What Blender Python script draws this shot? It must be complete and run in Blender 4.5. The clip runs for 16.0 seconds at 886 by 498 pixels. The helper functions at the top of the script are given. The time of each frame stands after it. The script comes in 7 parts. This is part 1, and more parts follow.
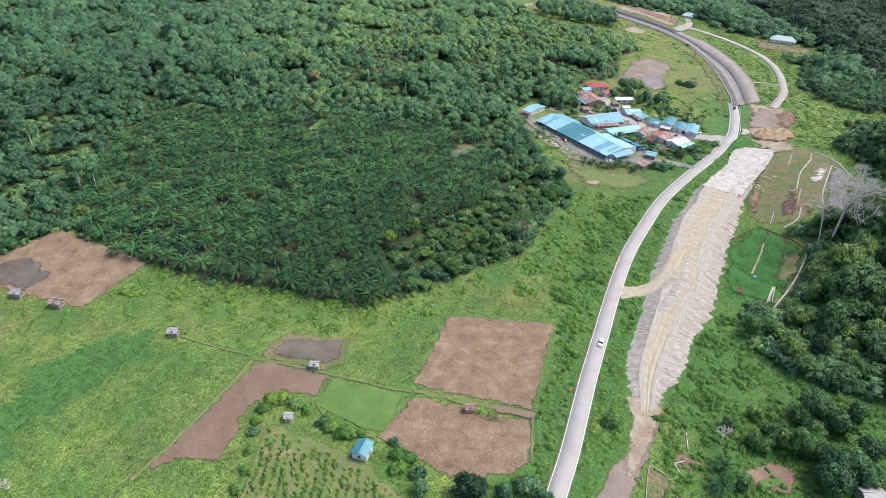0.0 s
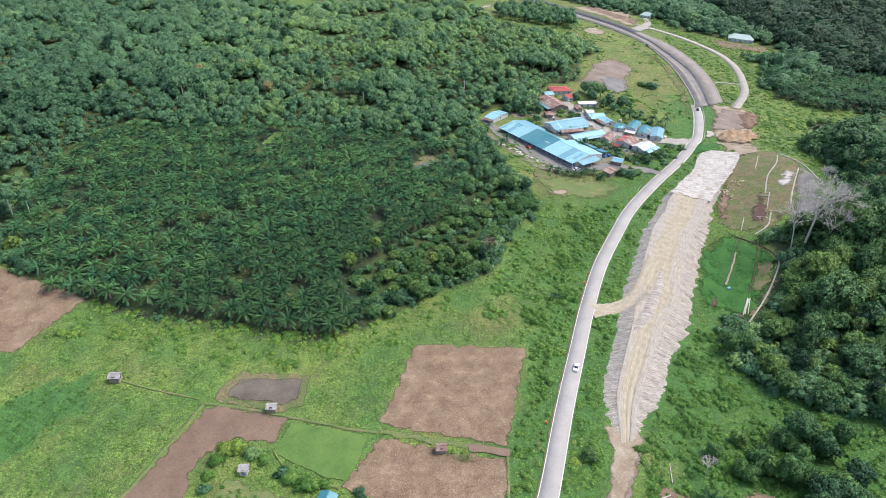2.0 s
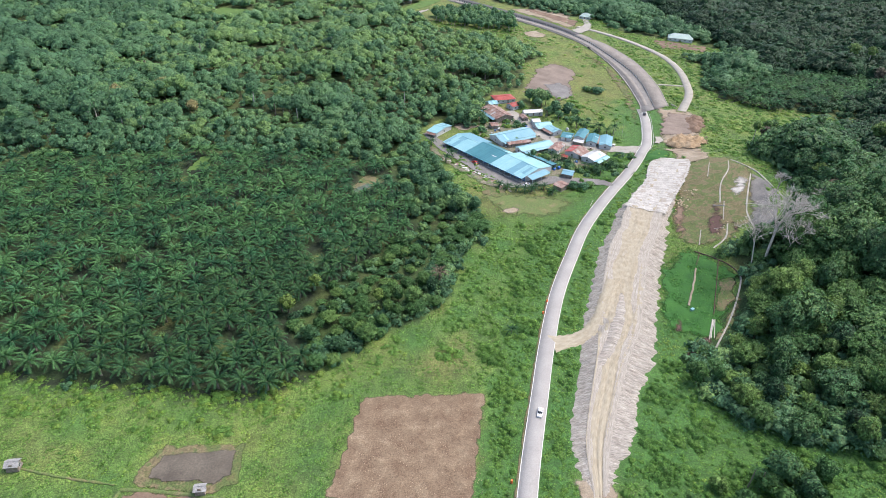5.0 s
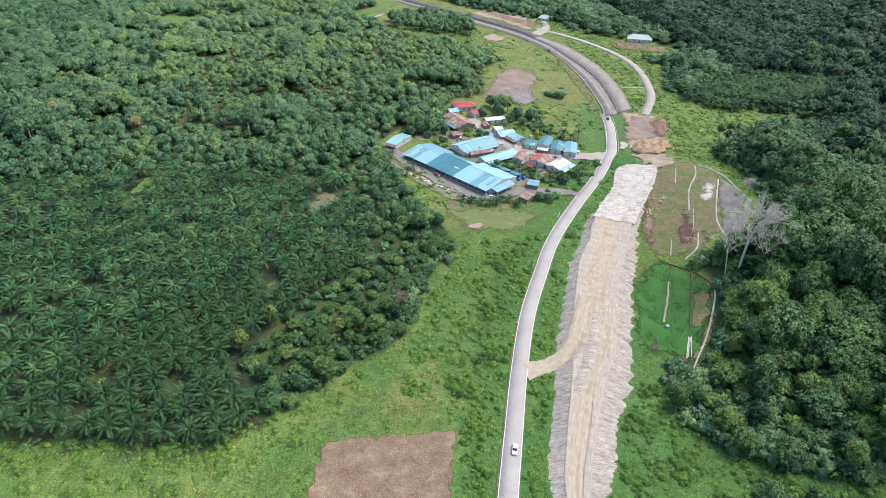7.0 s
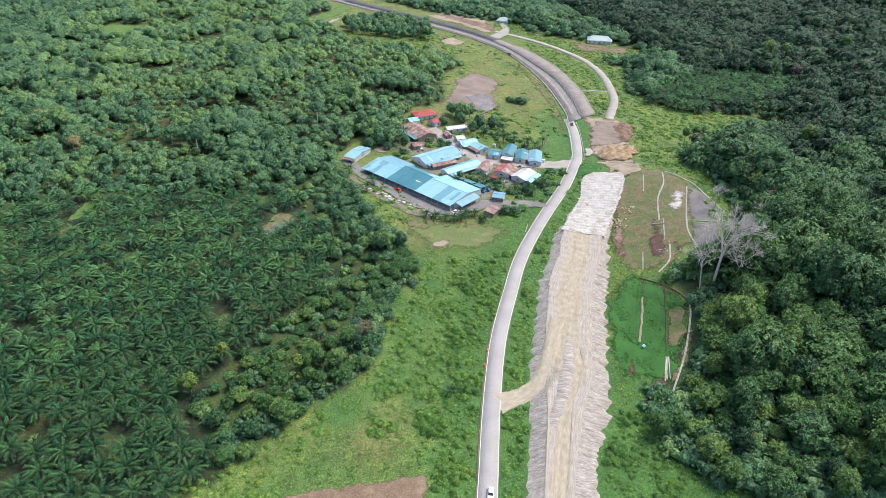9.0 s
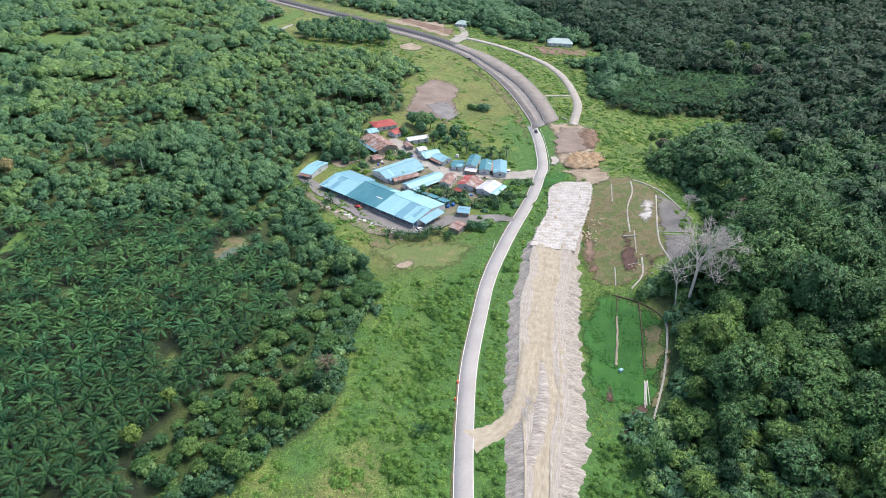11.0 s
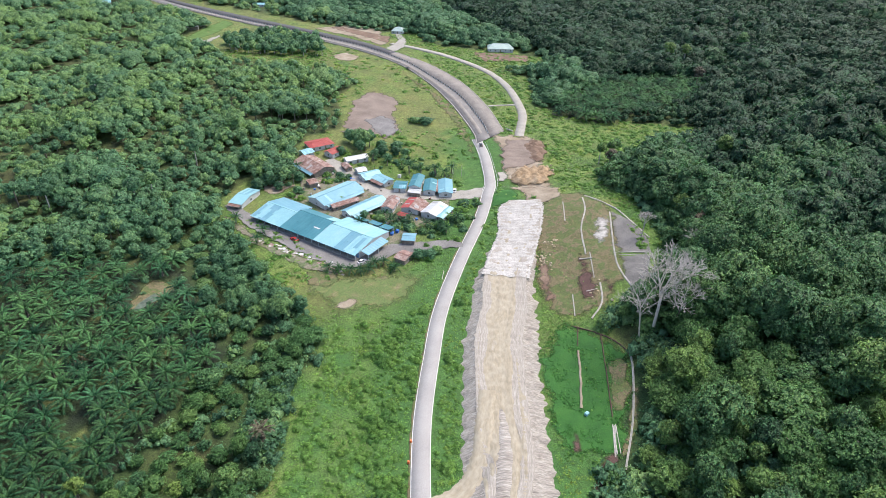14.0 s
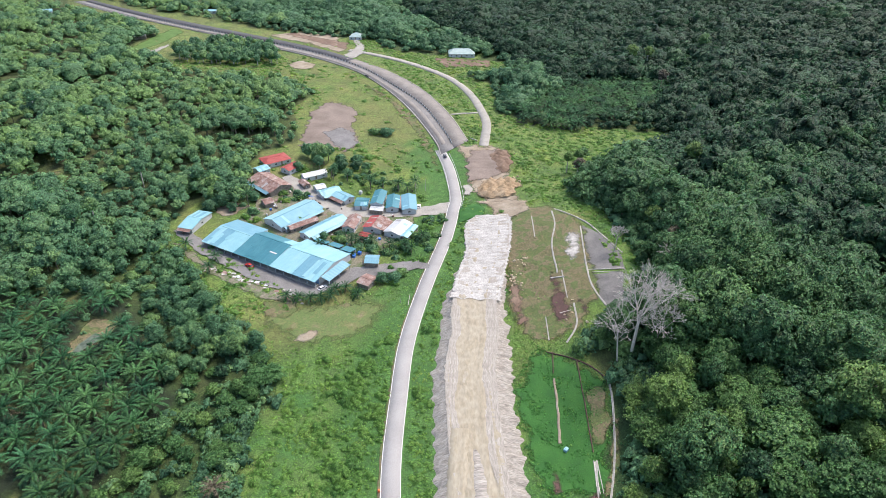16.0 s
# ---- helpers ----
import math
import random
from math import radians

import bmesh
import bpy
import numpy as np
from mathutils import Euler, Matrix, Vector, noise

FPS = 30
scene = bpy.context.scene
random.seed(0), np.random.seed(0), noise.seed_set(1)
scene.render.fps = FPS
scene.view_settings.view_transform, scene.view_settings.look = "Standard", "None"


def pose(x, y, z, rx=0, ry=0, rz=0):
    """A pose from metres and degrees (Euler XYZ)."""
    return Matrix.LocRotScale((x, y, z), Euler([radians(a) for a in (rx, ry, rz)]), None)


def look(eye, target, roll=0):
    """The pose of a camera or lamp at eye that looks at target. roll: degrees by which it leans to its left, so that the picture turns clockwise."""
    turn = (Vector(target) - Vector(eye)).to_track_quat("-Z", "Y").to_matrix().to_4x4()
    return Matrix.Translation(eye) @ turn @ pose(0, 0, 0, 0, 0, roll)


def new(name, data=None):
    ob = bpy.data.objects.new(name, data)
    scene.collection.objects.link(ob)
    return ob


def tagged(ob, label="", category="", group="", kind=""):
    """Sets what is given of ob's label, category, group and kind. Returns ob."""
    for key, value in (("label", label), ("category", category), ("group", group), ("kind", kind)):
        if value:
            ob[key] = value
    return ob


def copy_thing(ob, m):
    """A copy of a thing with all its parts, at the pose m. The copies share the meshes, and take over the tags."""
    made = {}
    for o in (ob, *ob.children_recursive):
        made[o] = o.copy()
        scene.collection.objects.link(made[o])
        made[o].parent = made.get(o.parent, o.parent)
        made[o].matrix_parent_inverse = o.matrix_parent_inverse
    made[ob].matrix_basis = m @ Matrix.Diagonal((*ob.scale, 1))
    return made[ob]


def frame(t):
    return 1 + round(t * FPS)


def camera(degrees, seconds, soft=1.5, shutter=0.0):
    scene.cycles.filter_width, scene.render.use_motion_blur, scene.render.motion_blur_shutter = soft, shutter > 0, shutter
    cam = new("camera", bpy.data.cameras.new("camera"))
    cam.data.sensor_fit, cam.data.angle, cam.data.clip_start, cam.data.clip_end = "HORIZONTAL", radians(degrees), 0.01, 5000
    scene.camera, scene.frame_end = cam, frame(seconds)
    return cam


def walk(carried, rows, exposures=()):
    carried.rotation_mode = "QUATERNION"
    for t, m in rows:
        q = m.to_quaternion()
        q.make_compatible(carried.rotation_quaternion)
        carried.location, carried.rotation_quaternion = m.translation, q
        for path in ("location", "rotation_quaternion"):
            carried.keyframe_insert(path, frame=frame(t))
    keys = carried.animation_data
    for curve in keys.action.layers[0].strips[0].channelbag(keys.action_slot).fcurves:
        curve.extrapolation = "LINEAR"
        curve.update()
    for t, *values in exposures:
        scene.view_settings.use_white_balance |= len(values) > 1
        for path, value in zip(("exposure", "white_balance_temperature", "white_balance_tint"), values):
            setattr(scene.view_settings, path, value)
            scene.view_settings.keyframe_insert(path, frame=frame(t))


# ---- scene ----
cam = camera(68.9, 16.0, soft=0.5)
METRES, EYE, TILT, LEAN, TURN = 136.5, 150.0, 0.0, 0.0, 0.0
ROWS = [
    (0.0, 0.0, 0.0, 0.0, 1.13, -32.3, -1.79),
    (0.5, 0.0014, 0.0317, -0.0003, 0.26, -32.29, -1.74),
    (1.0, 0.0033, 0.0626, -0.0008, -0.63, -32.26, -1.7),
    (1.5, 0.0054, 0.0937, -0.0004, -1.57, -32.25, -1.67),
    (2.0, 0.0078, 0.1247, -0.0006, -2.47, -32.22, -1.65),
    (2.5, 0.0107, 0.1556, -0.0006, -3.34, -32.2, -1.62),
    (3.0, 0.0145, 0.1864, -0.0009, -4.17, -32.17, -1.6),
    (3.5, 0.0187, 0.2173, -0.0011, -5.02, -32.16, -1.57),
    (4.0, 0.0232, 0.2482, -0.001, -5.91, -32.14, -1.54),
    (6.5, 0.0538, 0.4003, -0.0038, -10.51, -31.99, -1.36),
    (7.0, 0.062, 0.4308, -0.0038, -11.38, -31.97, -1.32),
    (7.5, 0.07, 0.461, -0.0035, -12.28, -31.97, -1.29),
    (8.0, 0.0784, 0.4914, -0.0034, -13.16, -31.95, -1.26),
    (8.5, 0.0875, 0.5213, -0.0034, -14.03, -31.93, -1.22),
    (9.0, 0.0966, 0.5513, -0.0034, -14.97, -31.91, -1.2),
    (11.5, 0.1503, 0.6988, -0.0036, -19.35, -31.81, -1.08),
    (12.0, 0.1627, 0.7274, -0.0035, -20.17, -31.78, -1.07),
    (12.5, 0.1751, 0.756, -0.0035, -21.08, -31.77, -1.04),
    (13.0, 0.188, 0.7844, -0.0034, -22.04, -31.75, -1.01),
    (13.5, 0.2015, 0.8128, -0.0033, -22.9, -31.74, -0.99),
    (14.0, 0.2152, 0.8409, -0.0032, -23.84, -31.72, -0.97),
    (14.5, 0.23, 0.8687, -0.0031, -24.67, -31.7, -0.94),
    (15.0, 0.2441, 0.8964, -0.0028, -25.64, -31.68, -0.92),
    (15.5, 0.2587, 0.924, -0.0024, -26.52, -31.66, -0.91),
    (16.0, 0.2743, 0.9512, -0.002, -27.26, -31.65, -0.89),
]
walk(cam, [(t, pose(0, 0, EYE, TILT, LEAN, TURN) @ pose(METRES * x, METRES * y, METRES * z, 90 + pitch, roll, yaw)) for t, x, y, z, yaw, pitch, roll in ROWS],
     exposures=((0.0, 0.82, 6620, 14), (16.0, 0.84, 6600, 14)))

# ---- light ----
world = bpy.data.worlds.new("sky")
scene.world = world
world.use_nodes = True
wn = world.node_tree
sky = wn.nodes.new("ShaderNodeTexSky")
sky.sky_type = "NISHITA"
sky.sun_disc = False
sky.sun_elevation = radians(58)
sky.sun_rotation = radians(75)
sky.air_density, sky.dust_density, sky.ozone_density = 1.0, 2.5, 1.0
wn.nodes["Background"].inputs[1].default_value = 0.15
wn.links.new(sky.outputs[0], wn.nodes["Background"].inputs[0])
sun = new("sun", bpy.data.lights.new("sun", "SUN"))
sun.data.energy = 2.0
sun.data.angle = radians(24)
sun.data.color = (1.0, 0.95, 0.87)
sun.matrix_world = look((math.sin(radians(75)) * 60, math.cos(radians(75)) * 60, math.tan(radians(58)) * 60), (0, 0, 0))

RNG = np.random.default_rng(7)


# ---- lay of the land ----
def smooth(a, b, v):
    u = np.clip((np.asarray(v, float) - a) / (b - a), 0, 1)
    return u * u * (3 - 2 * u)


def ground_z(x, y):
    """Height of the land: a plain that climbs gently away, a cut hillside east of the new road, a far hill."""
    x, y = np.asarray(x, float), np.asarray(y, float)
    z = -7.5 + 0.02 * (np.clip(y, 200, 600) - 200) + 0.006 * np.maximum(x, 0)
    edge = np.where(y < 420, 112 + 0.22 * (y - 200), 160 + 0.6 * (y - 420))
    z = z + 12 * smooth(8, 75, x - edge) * smooth(60, 200, y) * (1 - smooth(330, 400, y))
    z = z + 22 * smooth(330, 560, x - 0.35 * (y - 300))
    return z


def gz(x, y):
    return float(ground_z(x, y))


def inside(poly, x, y):
    x, y = np.asarray(x, float), np.asarray(y, float)
    hit = np.zeros(x.shape, bool)
    n = len(poly)
    for i in range(n):
        (x0, y0), (x1, y1) = poly[i], poly[(i + 1) % n]
        if y0 == y1:
            continue
        hit ^= ((y0 > y) != (y1 > y)) & (x < (x1 - x0) * (y - y0) / (y1 - y0) + x0)
    return hit


def wave(x, y, s, seed=0):
    """Cheap smooth pseudo-noise in about -1..1."""
    r = np.random.default_rng(seed)
    v = np.zeros(np.shape(x))
    for k in range(6):
        a, p, f = r.uniform(0, 6.28), r.uniform(0, 6.28), r.uniform(0.6, 1.9) / s
        v = v + np.sin((np.cos(a) * x + np.sin(a) * y) * f * 6.28 + p)
    return v / 2.6


CLEARED = [(-900, -600), (-900, 190), (-190, 229), (-176, 253), (-124, 229), (-107, 222), (-50, 210), (-36, 207), (-10, 214), (4, 227), (29, 240),
        (39, 251), (46, 270), (53, 286), (63, 292), (63, 326), (56, 343), (48, 386), (44, 422), (62, 440), (83, 424), (89, 448), (94, 468),
        (105, 488), (130, 494), (143, 551), (166, 572), (155, 612), (80, 672), (84, 705), (48, 740), (96, 793)]
CLEARED += [(60, 860), (20, 940), (-10, 1010), (40, 1010), (80, 930), (140, 840), (190, 760), (230, 715), (262, 690), (255, 665), (268, 640),
         (298, 614), (329, 582), (317, 555), (281, 563), (291, 537), (264, 485), (277, 457), (345, 410), (331, 391), (280, 387), (235, 369),
         (228, 356), (227, 336), (222, 303), (206, 277), (186, 270), (163, 264), (164, 253), (159, 240), (134, 214), (120, 206), (116, 186),
         (136, 163), (170, 145), (230, 40), (600, -600)]
PALMS = [(-165, 255), (-141, 231), (-105, 217), (-63, 208), (-35, 202), (-12, 211), (-24, 244), (4, 276), (33, 307), (24, 374), (-19, 393),
         (-85, 401), (-135, 396), (-181, 402), (-193, 346), (-187, 284)]
DRYLAND = [(68, 350), (64, 330), (76, 310), (92, 306), (112, 312), (122, 326), (104, 334), (88, 338)]
PALMS_FAR = [(264, 462), (277, 482), (311, 495), (345, 508), (372, 508), (404, 494), (412, 474), (380, 440), (364, 446), (332, 438), (307, 444), (290, 436), (278, 450)]
GLADES = [[(-87, 375), (-83, 395), (-74, 396), (-73, 378)], [(-3, 340), (5, 343), (16, 349), (22, 358), (9, 366), (2, 352)],
          [(-138, 748), (-123, 768), (-87, 754), (-76, 715), (-90, 690), (-116, 696)], [(-217, 802), (-195, 839), (-183, 798), (-201, 775)],
          [(-24, 928), (8, 945), (5, 920), (-20, 915)], [(-150, 820), (-118, 835), (-115, 812), (-145, 808)], [(285, 618), (318, 626), (325, 600), (292, 596)],
          [(262, 236), (282, 246), (304, 240), (292, 220), (270, 224)], [(-163, 431), (-131, 431), (-129, 442), (-161, 444)], [(-28, 497), (2, 512), (8, 496), (-22, 486)],
          [(42, 746), (50, 719), (65, 741), (86, 758), (111, 793), (104, 816), (83, 794), (60, 759)]]
ROAD = [(-60, -180), (-24, -60), (4, 30), (22, 85), (34.7, 118.3), (41.3, 135.1), (52, 166.3), (62.3, 194.1), (71.8, 219.4), (84.3, 248.9), (98.9, 276), (113.5, 300.7),
        (135.7, 329.8), (159.5, 358.1), (175, 380), (182, 391), (194.3, 421.5), (201, 446)]
NEW_LEFT = [(198, 440), (204, 459), (212, 512), (214, 559), (209, 608), (193, 655), (173, 694), (132, 770), (96, 833), (55, 908), (21, 986)]
NEW_MID = [(210, 445), (217, 473), (224, 519), (222, 566), (216, 614), (199, 666), (157, 744), (111, 821), (68, 902), (30, 986)]
NEW_RIGHT = [(223, 451), (233, 494), (238, 544), (234, 588), (224, 626), (205, 680), (169, 747), (121, 829), (76, 910), (40, 986)]
RANK = [(-136, 165), (-124, 180), (-107, 186), (-102, 170), (-113, 156), (-121, 147), (-128, 134), (-124, 118), (-136, 122), (-140, 145)]
BRANCH = [(228, 441), (247, 470), (257, 495), (266, 528), (268, 565), (258, 606), (249, 629), (237, 652), (226, 668)]


def spline(pts, step):
    """Points about every step metres on a smooth curve through pts."""
    p = [np.array(q, float) for q in pts]
    p = [2 * p[0] - p[1]] + p + [2 * p[-1] - p[-2]]
    out = []
    for i in range(1, len(p) - 2):
        n = max(2, int(np.linalg.norm(p[i + 1] - p[i]) / step))
        for k in range(n):
            u = k / n
            out.append(0.5 * (2 * p[i] + (p[i + 1] - p[i - 1]) * u + (2 * p[i - 1] - 5 * p[i] + 4 * p[i + 1] - p[i + 2]) * u ** 2
                              + (3 * p[i] - p[i - 1] - 3 * p[i + 1] + p[i + 2]) * u ** 3))
    out.append(p[-2])
    return np.array(out)


def away(line, x, y):
    """Distance of points from a polyline."""
    best = np.full(np.shape(x), 1e9)
    for (x0, y0), (x1, y1) in zip(line[:-1], line[1:]):
        dx, dy = x1 - x0, y1 - y0
        u = np.clip(((x - x0) * dx + (y - y0) * dy) / (dx * dx + dy * dy), 0, 1)
        best = np.minimum(best, np.hypot(x - x0 - u * dx, y - y0 - u * dy))
    return best


# ---- materials ----
def material(name, colours, scale=0.3, fine=4.0, rough=0.85, bump=0.3, metal=0.0, spread=(0.3, 0.7), stretch=None, vary=0.0, depth=0.1, grit=0.5, along=None):
    """A surface of several colours in patches (1/scale metres), with fine grain and relief."""
    m = bpy.data.materials.new(name)
    m.use_nodes = True
    nt = m.node_tree
    b = nt.nodes["Principled BSDF"]
    geo = nt.nodes.new("ShaderNodeNewGeometry")
    src = geo.outputs["Position"]
    if stretch:
        mp = nt.nodes.new("ShaderNodeMapping")
        mp.inputs["Rotation"].default_value = (0, 0, radians(stretch[0]))
        mp.inputs["Scale"].default_value = stretch[1:]
        nt.links.new(src, mp.inputs[0])
        src = mp.outputs[0]
    if along:
        run = nt.nodes.new("ShaderNodeAttribute")
        run.attribute_name = "run"
        mp = nt.nodes.new("ShaderNodeMapping")
        mp.inputs["Scale"].default_value = (*along, 0.0)
        nt.links.new(run.outputs["Vector"], mp.inputs[0])
        src = mp.outputs[0]
    big = nt.nodes.new("ShaderNodeTexNoise")
    big.inputs["Scale"].default_value, big.inputs["Detail"].default_value, big.inputs["Roughness"].default_value = scale, 6, 0.65
    nt.links.new(src, big.inputs["Vector"])
    small = nt.nodes.new("ShaderNodeTexNoise")
    small.inputs["Scale"].default_value, small.inputs["Detail"].default_value = fine, 4
    nt.links.new(src, small.inputs["Vector"])
    ramp = nt.nodes.new("ShaderNodeValToRGB")
    lo, hi = spread
    els = ramp.color_ramp.elements
    for i, c in enumerate(colours):
        at = lo + (hi - lo) * i / max(1, len(colours) - 1)
        e = els[i] if i < 2 else els.new(at)
        e.position, e.color = at, (*c, 1)
    fac = big.outputs["Fac"]
    if vary:
        info = nt.nodes.new("ShaderNodeObjectInfo")
        ma = nt.nodes.new("ShaderNodeMath")
        ma.operation = "MULTIPLY_ADD"
        nt.links.new(info.outputs["Random"], ma.inputs[0])
        ma.inputs[1].default_value = vary
        nt.links.new(fac, ma.inputs[2])
        fac = ma.outputs[0]
    nt.links.new(fac, ramp.inputs[0])
    mix = nt.nodes.new("ShaderNodeMix")
    mix.data_type, mix.blend_type = "RGBA", "OVERLAY"
    mix.inputs["Factor"].default_value = grit
    nt.links.new(ramp.outputs[0], mix.inputs["A"])
    wide = nt.nodes.new("ShaderNodeMapRange")
    wide.inputs["From Min"].default_value, wide.inputs["From Max"].default_value = 0.3, 0.7
    wide.inputs["To Min"].default_value, wide.inputs["To Max"].default_value = 0.15, 0.85
    nt.links.new(small.outputs["Fac"], wide.inputs[0])
    nt.links.new(wide.outputs[0], mix.inputs["B"])
    nt.links.new(mix.outputs["Result"], b.inputs["Base Color"])
    b.inputs["Roughness"].default_value, b.inputs["Metallic"].default_value = rough, metal
    if bump:
        bp = nt.nodes.new("ShaderNodeBump")
        bp.inputs["Strength"].default_value, bp.inputs["Distance"].default_value = bump, depth
        nt.links.new(small.outputs["Fac"], bp.inputs["Height"])
        nt.links.new(bp.outputs[0], b.inputs["Normal"])
    return m


def leaf_material(name, colours, translucent=0.25, speckle=0.38, grain=1.65, cells=2.3, tilt=0.9, spots=0.5, sheen=0.3):
    """Foliage: tone by tree (attribute or object), leaf clumps as cells that each lean their own way and differ in shade."""
    m = bpy.data.materials.new(name)
    m.use_nodes = True
    nt = m.node_tree
    b = nt.nodes["Principled BSDF"]
    at = nt.nodes.new("ShaderNodeAttribute")
    at.attribute_name = "tone"
    info = nt.nodes.new("ShaderNodeObjectInfo")
    geo = nt.nodes.new("ShaderNodeNewGeometry")

    def maths(op, a, c):
        n = nt.nodes.new("ShaderNodeMath")
        n.operation = op
        for i, v in enumerate((a, c)):
            if isinstance(v, (int, float)):
                n.inputs[i].default_value = v
            else:
                nt.links.new(v, n.inputs[i])
        return n.outputs[0]

    def vector(op, a, c):
        n = nt.nodes.new("ShaderNodeVectorMath")
        n.operation = op
        nt.links.new(a, n.inputs[0])
        if isinstance(c, tuple):
            n.inputs[1].default_value = c
        elif isinstance(c, float):
            n.inputs["Scale"].default_value = c
        elif c is not None:
            nt.links.new(c, n.inputs[1])
        return n.outputs[0]

    def clumps(scale):
        n = nt.nodes.new("ShaderNodeTexVoronoi")
        n.inputs["Scale"].default_value = scale
        nt.links.new(geo.outputs["Position"], n.inputs["Vector"])
        return n.outputs["Color"]
    own = maths("GREATER_THAN", at.outputs["Fac"], 1.5)
    tone = maths("ADD", maths("MULTIPLY", at.outputs["Fac"], maths("SUBTRACT", 1.0, own)), maths("MULTIPLY", info.outputs["Random"], own))
    leaf = maths("MULTIPLY", maths("SUBTRACT", geo.outputs["Random Per Island"], 0.5), 0.1)
    small, large = clumps(cells), clumps(cells * 0.37)
    sep = nt.nodes.new("ShaderNodeSeparateColor")
    nt.links.new(small, sep.inputs[0])
    hue = maths("MULTIPLY", maths("SUBTRACT", sep.outputs["Green"], 0.5), 0.22)
    ramp = nt.nodes.new("ShaderNodeValToRGB")
    els = ramp.color_ramp.elements
    for i, c in enumerate(colours):
        p = i / (len(colours) - 1)
        e = els[i] if i < 2 else els.new(p)
        e.position, e.color = p, (*c, 1)
    nt.links.new(maths("ADD", maths("ADD", tone, leaf), hue), ramp.inputs[0])
    hsv = nt.nodes.new("ShaderNodeHueSaturation")
    nt.links.new(ramp.outputs[0], hsv.inputs["Color"])
    fine = nt.nodes.new("ShaderNodeTexNoise")
    fine.inputs["Scale"].default_value = 1.8
    fine.inputs["Detail"].default_value = 3.0
    nt.links.new(geo.outputs["Position"], fine.inputs["Vector"])
    mottle = maths("ADD", maths("MULTIPLY", maths("SUBTRACT", fine.outputs["Fac"], 0.5), grain), 1.0)
    shade = maths("ADD", maths("MULTIPLY", sep.outputs["Red"], spots * 2), 1 - spots)
    value = maths("MULTIPLY", mottle, maths("ADD", maths("MULTIPLY", geo.outputs["Random Per Island"], speckle), 1 - speckle / 2))
    nt.links.new(maths("MULTIPLY", value, shade), hsv.inputs["Value"])
    lean = vector("SCALE", vector("SUBTRACT", small, (0.5, 0.5, 0.5)), tilt * 1.5)
    bough = vector("SCALE", vector("SUBTRACT", large, (0.5, 0.5, 0.5)), tilt)
    facing = vector("NORMALIZE", vector("ADD", geo.outputs["Normal"], vector("ADD", lean, bough)), None)
    nt.links.new(facing, b.inputs["Normal"])
    b.inputs["Roughness"].default_value = 0.55
    b.inputs["Specular IOR Level"].default_value = sheen
    nt.links.new(hsv.outputs[0], b.inputs["Base Color"])
    tr = nt.nodes.new("ShaderNodeBsdfTranslucent")
    nt.links.new(hsv.outputs[0], tr.inputs["Color"])
    mx = nt.nodes.new("ShaderNodeMixShader")
    mx.inputs[0].default_value = translucent
    nt.links.new(b.outputs[0], mx.inputs[1])
    nt.links.new(tr.outputs[0], mx.inputs[2])
    nt.links.new(mx.outputs[0], nt.nodes["Material Output"].inputs["Surface"])
    return m


LEAF = leaf_material("forest_leaves", [(0.02, 0.066, 0.034), (0.034, 0.1, 0.042), (0.04, 0.124, 0.056), (0.062, 0.145, 0.048), (0.054, 0.166, 0.07), (0.09, 0.178, 0.056), (0.068, 0.2, 0.076), (0.115, 0.21, 0.07), (0.1, 0.23, 0.065), (0.15, 0.25, 0.07)], 0.35)
# young-growth green, with distance haze mixed in as extra lightness and blue
HAZED_REGROWTH = leaf_material("regrowth_leaves", [(0.055, 0.145, 0.075), (0.075, 0.175, 0.08), (0.07, 0.19, 0.1), (0.1, 0.215, 0.095), (0.088, 0.235, 0.122), (0.13, 0.25, 0.11), (0.115, 0.275, 0.125), (0.165, 0.295, 0.12), (0.19, 0.34, 0.105)], 0.42, 0.3, 1.3, 2.1, 0.72, 0.4)
PALMLEAF = leaf_material("oil_palm_fronds", [(0.02, 0.073, 0.033), (0.031, 0.103, 0.041), (0.046, 0.127, 0.044), (0.074, 0.172, 0.057), (0.037, 0.12, 0.053)], 0.1, 1.0, 0.3, 3.0, 0.45, 0.3, 0.14)
WEED = leaf_material("weeds", [(0.075, 0.2, 0.045), (0.125, 0.275, 0.055), (0.165, 0.32, 0.064), (0.14, 0.3, 0.07), (0.21, 0.36, 0.068), (0.265, 0.375, 0.08)], 0.5, 0.3, 0.8, 3.2, 0.45, 0.35)
TURF = leaf_material("turf_blades", [(0.036, 0.165, 0.028), (0.052, 0.2, 0.034), (0.07, 0.23, 0.042)], 0.4, 0.3, 0.6, 3.5, 0.4, 0.3)
BROADLEAF = leaf_material("broad_green_leaves", [(0.045, 0.13, 0.042), (0.07, 0.175, 0.05), (0.095, 0.2, 0.056), (0.065, 0.185, 0.062), (0.12, 0.235, 0.066), (0.15, 0.27, 0.07)], 0.4, 0.35, 1.4, 2.4, 0.8, 0.42)
LIME = leaf_material("lime_leaves", [(0.12, 0.21, 0.045), (0.16, 0.25, 0.055), (0.11, 0.2, 0.05)], 0.3)
OCHRE = leaf_material("ochre_leaves", [(0.25, 0.24, 0.10), (0.30, 0.27, 0.12), (0.22, 0.23, 0.10)], 0.2)
DRYLEAF = leaf_material("dry_fronds", [(0.10, 0.09, 0.06), (0.16, 0.138, 0.09), (0.12, 0.108, 0.07), (0.06, 0.053, 0.04), (0.08, 0.088, 0.05)], 0.1, 0.6, 0.3)
BARK = material("bark", [(0.12, 0.10, 0.08), (0.22, 0.19, 0.15), (0.3, 0.27, 0.22)], 1.5, 9, 0.95, 0.6)
